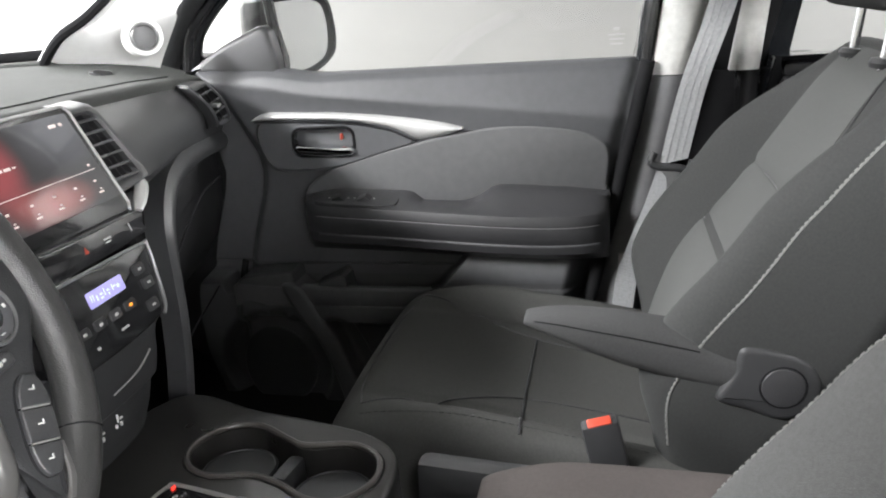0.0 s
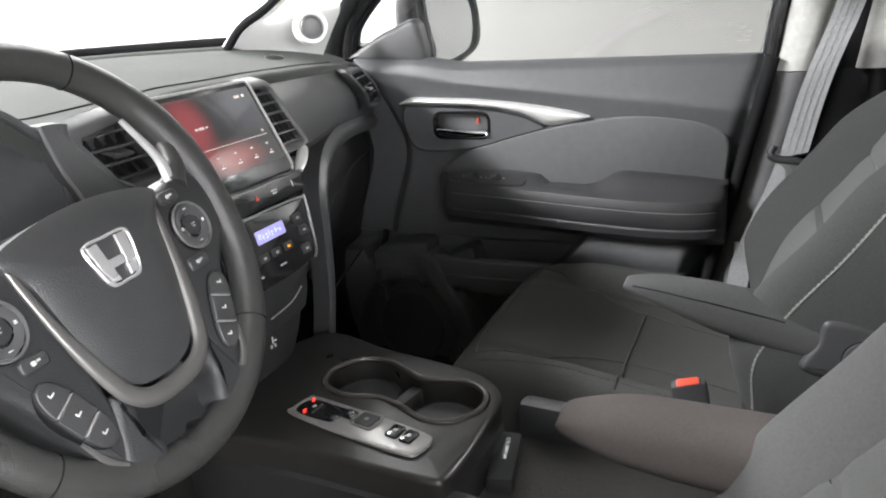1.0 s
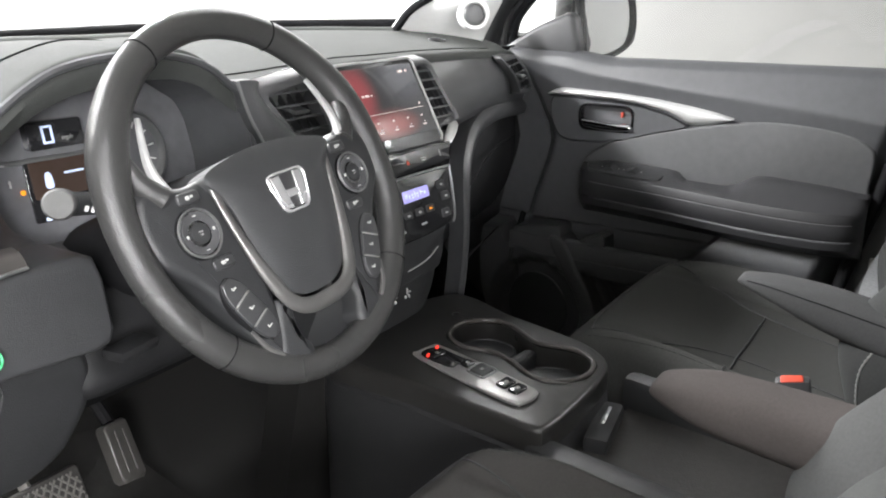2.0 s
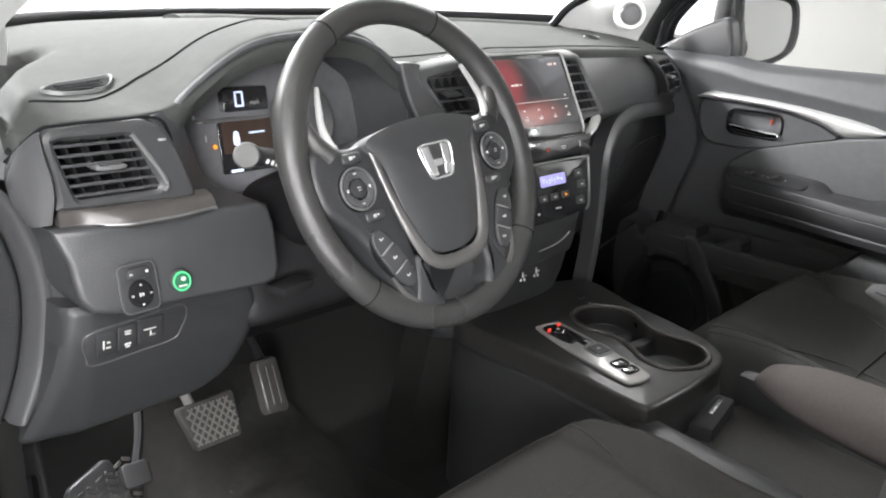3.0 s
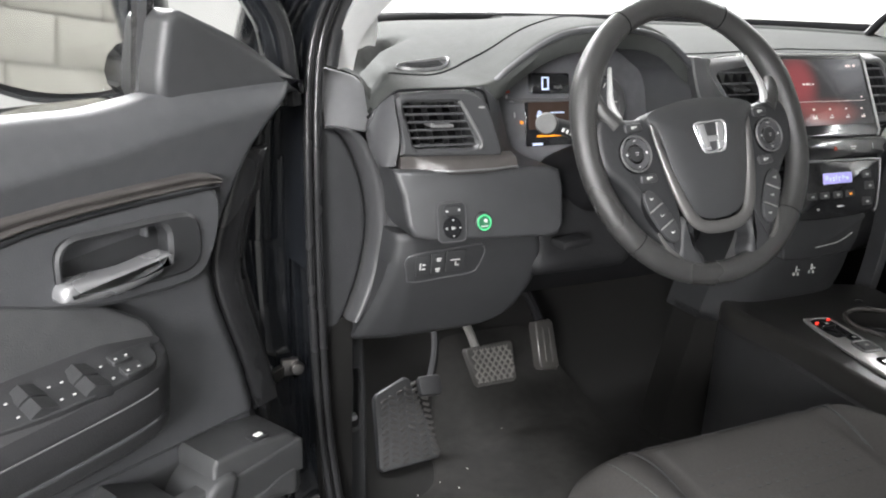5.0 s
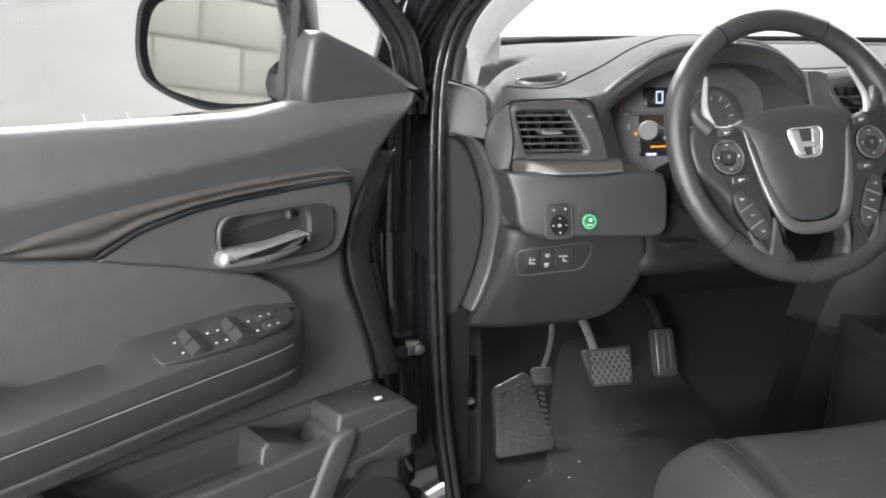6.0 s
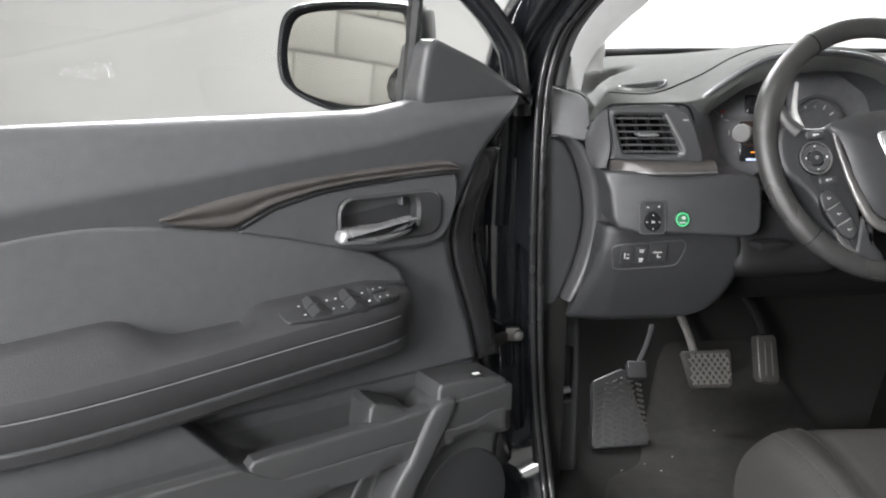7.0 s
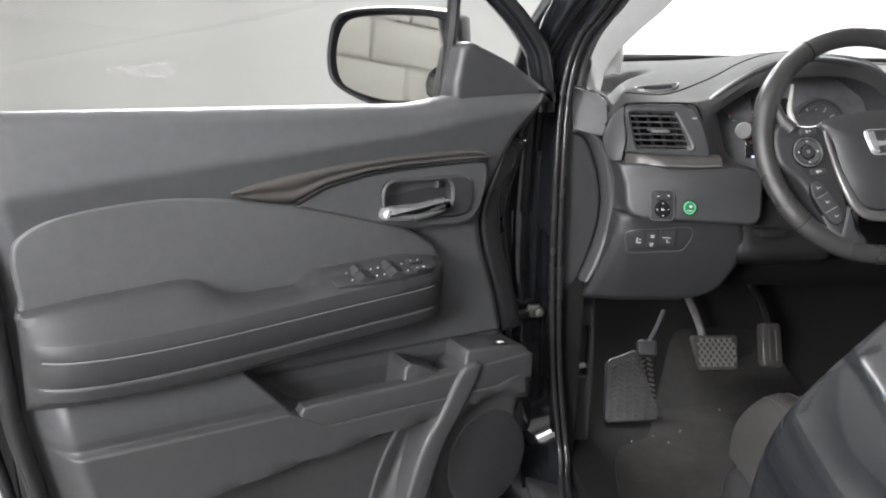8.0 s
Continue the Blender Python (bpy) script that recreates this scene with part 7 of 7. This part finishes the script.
        lum = 0.018 * math.exp(-((k - 0.30) / 0.16) ** 2) - 0.006 * math.exp(-((k - 0.595) / 0.012) ** 2) * (abs(u) < 0.62) - 0.006 * math.exp(-((k - 0.415) / 0.012) ** 2) * (abs(u) < 0.62)
        h = (0.075 + bol + dip + lum) * rounding(u, v, 5, 5) if side > 0 else -0.075 * rounding(u, v, 5, 4)
        q = p + nrm * h
        return (q[0] + w * u, q[1], q[2])
    B = bmesh.new()
    pillow(B, back, 60, 60)
    # the passenger's backrest has its shade put into the cloth colour
    bk = part("backrest", B, FABRIC_BACK if driver else FABRIC_SHADED, st, "dark cloth backrest with stitched bolsters", 60)
    for sg in (-1, 1):
        seam(back, [(sg * 0.60, -0.85), (sg * 0.57, 0.0), (sg * 0.53, 0.5), (sg * 0.50, 0.86)], 0.0014, ARMVINYL, "backrest_seam", bk)
        B = bmesh.new()
        line = [np.array(back(sg * ((0.93 if driver else 0.985) - 0.02 * smooth(0.3, 0.9, v)), v, 1)) + nrm * 0.0008 for v in np.linspace(-0.85, 0.85, 70)]
        tube(B, line, 0.0011, 6)
        for a, b in zip(line[:-1], line[1:]):
            tube(B, [a + nrm * 0.0014, a * 0.4 + b * 0.6 + nrm * 0.0014], 0.0010, 5)
        part("piping", B, THREAD, bk, "pale grey piped seam")
    for v0, bend in ((0.16, 0.05), (-0.20, 0.05)):
        seam(back, [(-0.57, v0), (-0.3, v0 + bend * 0.7), (0, v0 + bend), (0.3, v0 + bend * 0.7), (0.57, v0)], 0.0014, ARMVINYL, "backrest_seam", bk)
    B = bmesh.new()
    shell(B, [[np.array(back(u * (0.545 - 0.05 * smooth(-0.2, 0.9, v)), v, 1)) + nrm * 0.0016 for v in np.linspace(-0.86, 0.92, 48)] for u in np.linspace(-1, 1, 30)], tuple(-0.003 * nrm))
    part("centre_panel", B, FABRIC_MID, bk, "grey woven centre panel", 60)
    # head restraint
    top = np.array((0, -0.322, 1.298))
    upv, nrm = np.array((0, -0.12, 0.993)), np.array((0, 0.993, 0.12))
    for sg in (-1, 1):
        B = bmesh.new()
        tube(B, [top + upv * (-0.07) + np.array((sg * 0.07, 0, 0)), top + upv * 0.10 + np.array((sg * 0.07, 0, 0))], 0.0065, 12)
        part("headrest_post", B, CHROME, st, "chrome headrest post")
        B = bmesh.new()
        mm = Matrix.Translation(top + upv * (-0.036) + np.array((sg * 0.07, 0, 0))) @ pose(0, 0, 0, 8, 0, 0)
        lathe(B, [(0.016, 0), (0.018, 0.006), (0.015, 0.012), (0.008, 0.013)], mm, 16)
        part("post_collar", B, PLASTIC_LOW, st)
    def head(u, v, side):
        k = (v + 1) / 2
        p = top + upv * (0.030 + 0.17 * k) + nrm * (0.055 * side * rounding(u, v, 3.5, 3.5) + 0.01)
        return (p[0] + 0.135 * u, p[1], p[2])
    B = bmesh.new()
    pillow(B, head, 24, 20)
    part("headrest", B, FABRIC2, st, "dark cloth head restraint", 60)
    # base skirt
    B = bmesh.new()
    rbox(B, (0, 0.10, 0.66), (0.46, 0.46, 0.16), 0.03, (0, 0, 0), 3)
    part("seat_base", B, PLASTIC_LOW, st, "black plastic seat base")
    for sg in (-1, 1):
        B = bmesh.new()
        rbox(B, (sg * 0.20, 0.10, 0.565), (0.04, 0.52, 0.04), 0.006)
        part("seat_rail", B, STEEL, st)
    # outer side shield
    sg = -1 if driver else 1
    B = bmesh.new()
    rbox(B, (sg * (0.225 if driver else 0.262), -0.06, 0.745), (0.026, 0.34, 0.08), 0.012, (0, 0, 0), 3)
    part("side_shield", B, PLASTIC_LOW, st)
    # inner fold-down armrest
    sg = 1 if driver else -1
    if driver:
        ax, half0, y0, y1 = 0.252, 0.048, -0.22, 0.112
        tops = [(-0.22, 0.988), (-0.05, 0.995), (0.05, 1.000), (0.112, 0.994)]
        bots = [(-0.22, 0.912), (-0.05, 0.926), (0.05, 0.938), (0.112, 0.952)]
        hub_y, hub_z = -0.225, 0.942
    else:
        ax, half0, y0, y1 = -0.230, 0.041, -0.165, 0.104
        tops = [(-0.165, 0.982), (-0.10, 0.993), (-0.01, 1.007), (0.06, 1.013), (0.104, 1.012)]
        bots = [(-0.165, 0.908), (-0.115, 0.920), (-0.01, 0.950), (0.06, 0.978), (0.104, 0.992)]
        hub_y, hub_z = -0.188, 0.938
    def arm(u, v, side):
        k = (v + 1) / 2
        y = y0 + (y1 - y0) * k
        half = half0 * (1 - 0.16 * k) * (1 - 0.45 * max(0.0, (k - 0.62) / 0.38) ** 2.4)
        t, b = soft(y, tops, 0.012), soft(y, bots, 0.012)
        return (ax + half * u, y, (t + b) / 2 + (t - b) / 2 * rounding(u, v, 2.7, 3.4) * side)
    B = bmesh.new()
    pillow(B, arm, 28, 44)
    ar = part("armrest", B, FABRIC3 if driver else FABRIC2, st, "worn taupe cloth fold-down armrest" if driver else "dark worn cloth fold-down armrest", 60)
    if not driver:
        B = bmesh.new()
        tube(B, [np.array(arm(-0.93, v, 1)) + np.array((-0.0006, 0, 0.0004)) for v in np.linspace(-0.5, 0.9, 40)], 0.0010, 6)
        part("armrest_seam", B, DARK, ar)
        f = lambda u, v, h: (ax - h, u, v)
        B = bmesh.new()
        plate(B, curve([(-0.116, 0.919), (-0.133, 0.955), (-0.143, 0.986), (-0.188, 0.983), (-0.219, 0.968), (-0.232, 0.938), (-0.220, 0.908), (-0.192, 0.894), (-0.150, 0.906)], 54, True), -0.040, 0.0425, f, 0.010, 4)
        hub = part("armrest_hub", B, PLASTIC_LOW, st, "smooth black armrest pivot cover")
        part("pivot_cap", mesh((plate, ellipse(0.048, 0.048, 30, hub_y, hub_z), 0.040, 0.0445, f, 0.002)), ARMVINYL, hub)
        part("cap_gap", mesh((tube, [f(u, v, 0.0426) for u, v in ellipse(0.050, 0.050, 30, hub_y, hub_z)], 0.0012, 6, True)), DARK, hub)
    else:
        m = pose(ax, hub_y, hub_z, 0, 90, 0)
        B = bmesh.new()
        lathe(B, [(0.046, -0.036), (0.050, -0.030), (0.050, 0.030), (0.044, 0.038), (0.034, 0.040), (0.030, 0.036), (0.0, 0.036)], m, 36)
        hub = part("armrest_hub", B, FABRIC2, st, "round armrest pivot cover")
        B = bmesh.new()
        lathe(B, [(0.030, 0.034), (0.030, 0.0415), (0.027, 0.043), (0.0, 0.043)], m, 30)
        part("pivot_cap", B, PLASTIC_LOW, hub)
    return st


seat(0.42, "dark grey cloth passenger seat with fold-down armrest", False)
seat(-0.390, "dark grey cloth driver's seat with worn taupe armrest", True)
bu = thing("seat_buckle", "black seat belt buckle with orange-red release button", "buckle", pose(0.163, 0.015, 0.873, -12, 0, 8))
part("buckle_body", mesh((rbox, (0, 0, -0.045), (0.024, 0.046, 0.10), 0.006)), PLASTIC_LOW, bu)
part("release_button", mesh((rbox, (-0.004, 0.0, 0.004), (0.013, 0.030, 0.009), 0.003, (0, -25, 0))), RED, bu, "orange-red release button")
# passenger's belt
belt = thing("seat_belt", "grey woven seat belt hanging on the door pillar", "seat belt", pose(0, 0, 0))
def band(path, half, wdir, thick=(-0.0015, 0, 0)):
    B = bmesh.new()
    rows = [[p + np.array(wdir) * half * k for k in np.linspace(-1, 1, 7)] for p in curve(path, 30)]
    shell(B, rows, thick)
    return B


part("webbing", band([(0.755, -0.205, 1.45), (0.748, -0.178, 1.33), (0.742, -0.135, 1.20), (0.737, -0.105, 1.07)], 0.025, (0, 0.97, -0.22)), BELT, belt)
part("lap_webbing", band([(0.737, -0.098, 1.06), (0.737, -0.080, 1.0), (0.738, -0.046, 0.91), (0.745, -0.024, 0.84), (0.76, -0.012, 0.72)], 0.020, (0, 0.95, 0.30)), BELT, belt)
B = bmesh.new()
for k in (-0.5, 0.0, 0.5):
    tube(B, [p + np.array((-0.0018, 0.0245 * k, -0.005 * k)) for p in curve([(0.755, -0.205, 1.45), (0.748, -0.178, 1.33), (0.742, -0.135, 1.20), (0.737, -0.105, 1.07)], 24)], 0.0011, 5)
part("woven_rib", B, BELT, belt)
tg = part("belt_tongue", mesh((tube, curve([(0.732, -0.072, 1.088), (0.730, -0.066, 1.070), (0.730, -0.085, 1.062), (0.730, -0.11, 1.060), (0.730, -0.130, 1.056), (0.732, -0.138, 1.072)], 24), 0.0075, 10)), PLASTIC_LOW, belt, "black belt tongue grip")
B = bmesh.new()
plate(B, [(-0.132, 1.060), (-0.078, 1.066), (-0.086, 1.052), (-0.093, 1.044), (-0.094, 1.014), (-0.114, 1.012), (-0.113, 1.042), (-0.122, 1.050)], 0.0, 0.004, lambda u, v, h: (0.730 - h, u, v), 0.0012)
tp = part("tongue_plate", B, GUNMETAL, belt, "satin metal belt tongue")
part("tongue_slot", mesh((plate, rrect(0.010, 0.008, 0.002, 3, -0.104, 1.023), 0.003, 0.0046, lambda u, v, h: (0.730 - h, u, v), 0.0004)), DARK, tp)
part("belt_guide", mesh((rbox, (0.690, -0.200, 1.146), (0.010, 0.014, 0.026), 0.003, (30, 0, 0))), WHITE, belt)
part("belt_anchor", mesh((rbox, (0.745, -0.020, 0.882), (0.008, 0.020, 0.03), 0.003)), STEEL, belt)
# rear bench, dark behind the front seats
rb_ob = thing("rear_bench", "dark cloth rear bench in shadow", "car seat", pose(0, 0, 0))
part("cushion", mesh((rbox, (0, -1.15, 0.78), (1.32, 0.52, 0.20), 0.06, (0, 0, 0), 4)), FABRIC2, rb_ob)
part("backrest", mesh((rbox, (0, -1.48, 1.10), (1.32, 0.16, 0.62), 0.06, (-18, 0, 0), 4)), FABRIC2, rb_ob)

# ---- footwell ----
B = bmesh.new()
rows = []
def floor_z(x, y):
    return 0.585 + 0.42 * smooth(0.80, 1.30, y) * 1.0 + 0.01 * math.sin(9 * x) * math.cos(7 * y)


for x in np.linspace(-0.78, 0.80, 40):
    rows.append([(x, y, floor_z(x, y)) for y in np.linspace(-1.0, 1.28, 40)])
shell(B, rows, (0, 0, -0.03))
tagged(part("carpet", B, CARPET), "black dusty car floor carpet", "carpet", kind="structure")
mt = thing("floor_mat", "black dusty floor mat in the driver's footwell", "floor mat", pose(0, 0, 0))
B = bmesh.new()
o = curve([(-0.70, 0.20), (-0.70, 0.60), (-0.61, 0.70), (-0.57, 0.80), (-0.51, 0.925), (-0.485, 0.962), (-0.46, 0.976), (-0.37, 0.981), (-0.288, 0.983), (-0.255, 0.965), (-0.215, 0.89), (-0.205, 0.80), (-0.205, 0.5), (-0.205, 0.2)], 84, True)
plate(B, o, -0.002, 0.007, lambda u, v, h: (u, v, floor_z(u, v) + h), 0.004)
part("mat", B, DUSTCARPET, mt)
rnd = random.Random(4)
B = bmesh.new()
for k in range(18):
    x, y = rnd.uniform(-0.66, -0.26), rnd.uniform(0.3, 0.88)
    r = rnd.choice((0.0007, 0.0009, 0.001, 0.0014))
    rbox(B, (x, y, floor_z(x, y) + 0.0105), (r * 2.4, r * 1.6, r), 0, (0, 0, rnd.uniform(0, 90)))
tagged(part("crumbs", B, GREYPRINT), "pale crumbs on the floor mat", "crumbs", kind="stuff")
# brake pedal
bp = thing("brake_pedal", "wide grey brake pedal with crosshatched rubber pad", "pedal", pose(-0.432, 0.842, 0.712, -28, 0, 0))
fpd = lambda u, v, h: (u, -h, v)
B = bmesh.new()
plate(B, [(-0.050, 0.030), (-0.047, 0.036), (0.044, 0.038), (0.048, 0.032), (0.044, -0.032), (0.038, -0.037), (-0.032, -0.037), (-0.037, -0.032)], -0.012, 0.006, fpd, 0.004)
pp = part("pad", B, DUSTY, bp, "worn grey rubber pad")
for k in range(-7, 8):
    for sg in (-1, 1):
        pts = []
        for t in np.linspace(-0.07, 0.07, 29):
            u, v = 0.0125 * k + sg * t * 0.75, t
            if abs(v) < 0.034 and -0.040 < u < 0.043:
                pts.append((u, -0.0062, v))
        if len(pts) > 2:
            B = bmesh.new()
            tube(B, [pts[0], pts[-1]], 0.0019, 5)
            part("pad_rib", B, PEDAL, pp)
B = bmesh.new()
tube(B, curve([(-0.020, 0.012, 0.030), (-0.022, 0.03, 0.075), (-0.028, 0.07, 0.14), (-0.036, 0.12, 0.22)], 20), 0.008, 8)
part("arm", B, material("bright_bare_steel", (0.60, 0.58, 0.55), 0.35, metal=0.8, vary=0.15), bp, "bare steel pedal arm")
ap = thing("accelerator_pedal", "tall narrow black accelerator pedal worn at the edge", "pedal", pose(-0.300, 0.868, 0.722, -27, 10, 8))
B = bmesh.new()
plate(B, [(-0.025, 0.036), (-0.021, 0.043), (0.014, 0.047), (0.021, 0.041), (0.026, -0.043), (0.020, -0.050), (-0.016, -0.049), (-0.022, -0.041)], -0.016, 0.004, fpd, 0.004)
PEDALBLACK = material("worn_black_pedal_rubber", (0.055, 0.052, 0.049), 0.36, scale=90, vary=0.3, bump=0.3, stain=1.2, stain_scale=20, spec=0.7)
app = part("pad", B, PEDALBLACK, ap)
for u in (-0.008, 0.008):
    B = bmesh.new()
    tube(B, [(u, -0.0042, 0.030), (u + 0.002, -0.0042, -0.035)], 0.0016, 6)
    part("pad_rib", B, PEDALBLACK, app)
B = bmesh.new()
tube(B, curve([(0, 0.012, 0.045), (0.0, 0.03, 0.09), (0.005, 0.08, 0.15)], 14), 0.010, 8)
part("arm", B, DARK, ap)
kp2 = thing("parking_brake_pedal", "small square black parking brake pedal", "pedal", pose(-0.635, 0.672, 0.788, -35, 0, -6))
B = bmesh.new()
plate(B, rrect(0.035, 0.031, 0.006, 4), -0.010, 0.004, fpd, 0.003)
part("pad", B, MATTEBLACK, kp2)
B = bmesh.new()
tube(B, curve([(0.006, 0.014, 0.010), (0.030, 0.05, 0.05), (0.052, 0.10, 0.09), (0.070, 0.16, 0.12)], 16), 0.0065, 8)
part("arm", B, DARK, kp2)
fr_ob = thing("foot_rest", "ribbed dusty rubber foot rest", "foot rest", pose(-0.620, 0.80, 0.660, -32, 0, 0))
B = bmesh.new()
foot = [(-0.050, 0.042), (-0.043, 0.050), (0.010, 0.070), (0.019, 0.066), (0.052, -0.066), (0.046, -0.076), (-0.056, -0.080), (-0.062, -0.072)]
plate(B, foot, -0.012, 0.004, fpd, 0.004)
fo = part("pad", B, PLASTIC_LOW, fr_ob)
for k in range(6):
    B = bmesh.new()
    for j in range(13):
        v = -0.070 + 0.0105 * j + 0.004 * (k % 2)
        if v > 0.040 + 0.005 * k:
            continue
        u = (-0.050 + 0.0185 * k) * (1 - 1.9 * (v + 0.07)) + 0.06 * (v + 0.07)
        rbox(B, (u, -0.0045, v), (0.0125, 0.004, 0.0055), 0.001, (0, 24 if k % 2 else -24, 0), 1)
    part("tread_rib", B, DUSTY, fo, "rib of worn tread bars")
# tweeter on the passenger pillar
tw = thing("tweeter", "round tweeter with pale ring on the pillar trim", "loudspeaker", Matrix.Translation((0.622, 0.806, 1.338)) @ Vector((-0.72, -0.68, 0.12)).to_track_quat("Z", "Y").to_matrix().to_4x4())
part("ring", mesh((lathe, [(0.034, -0.02), (0.034, 0.004), (0.0315, 0.008), (0.0255, 0.008), (0.023, 0.003)], Matrix(), 36)), PILLAR, tw, "pale ring")
part("collar", mesh((lathe, [(0.0235, -0.005), (0.0235, 0.007), (0.021, 0.009), (0.020, 0.004), (0.0, 0.004)], Matrix(), 32)), GUNMETAL, tw)
part("grille", mesh((lathe, [(0.0195, 0.0), (0.0195, 0.006), (0.012, 0.008), (0.0, 0.0085)], Matrix(), 28)), COVER, tw, "grey mesh grille")

# ---- block wall beside and behind, seen in the mirror; its blocks last ----
def block_wall(name, place, length, label):
    w = thing(name, label, "wall", place, kind="structure")
    part("mortar", mesh((rbox, (length / 2, 0.075, CEIL / 2), (length, 0.13, CEIL), 0.0)), MORTAR, w)
    shared = part("block", mesh((rbox, (0, 0, 0), (0.39, 0.02, 0.19), 0.004)), BLOCK, w).data
    first = [o for o in w.children if o.data == shared][0]
    n = 0
    rest = bmesh.new()
    for r in range(int(CEIL / 0.2)):
        for c in range(int(length / 0.4) + 1):
            x = 0.2 + 0.4 * c - 0.2 * (r % 2)
            if x > length - 0.1:
                continue
            p = (x, 0.002, 0.1 + 0.2 * r)
            if 0.6 < p[2] < 2.4 and n < 290:
                if n == 0:
                    first.location = p
                else:
                    o = new("block", shared)
                    o.parent, o.location = w, p
                n += 1
            else:
                rbox(rest, p, (0.39, 0.02, 0.19), 0)
    part("blockwork", rest, BLOCK, w)["kind"] = "stuff"
    return w


block_wall("wall_block", pose(X0, Y0, 0, 0, 0, 90), 1.7 - Y0, "cream painted block wall beside the open door")
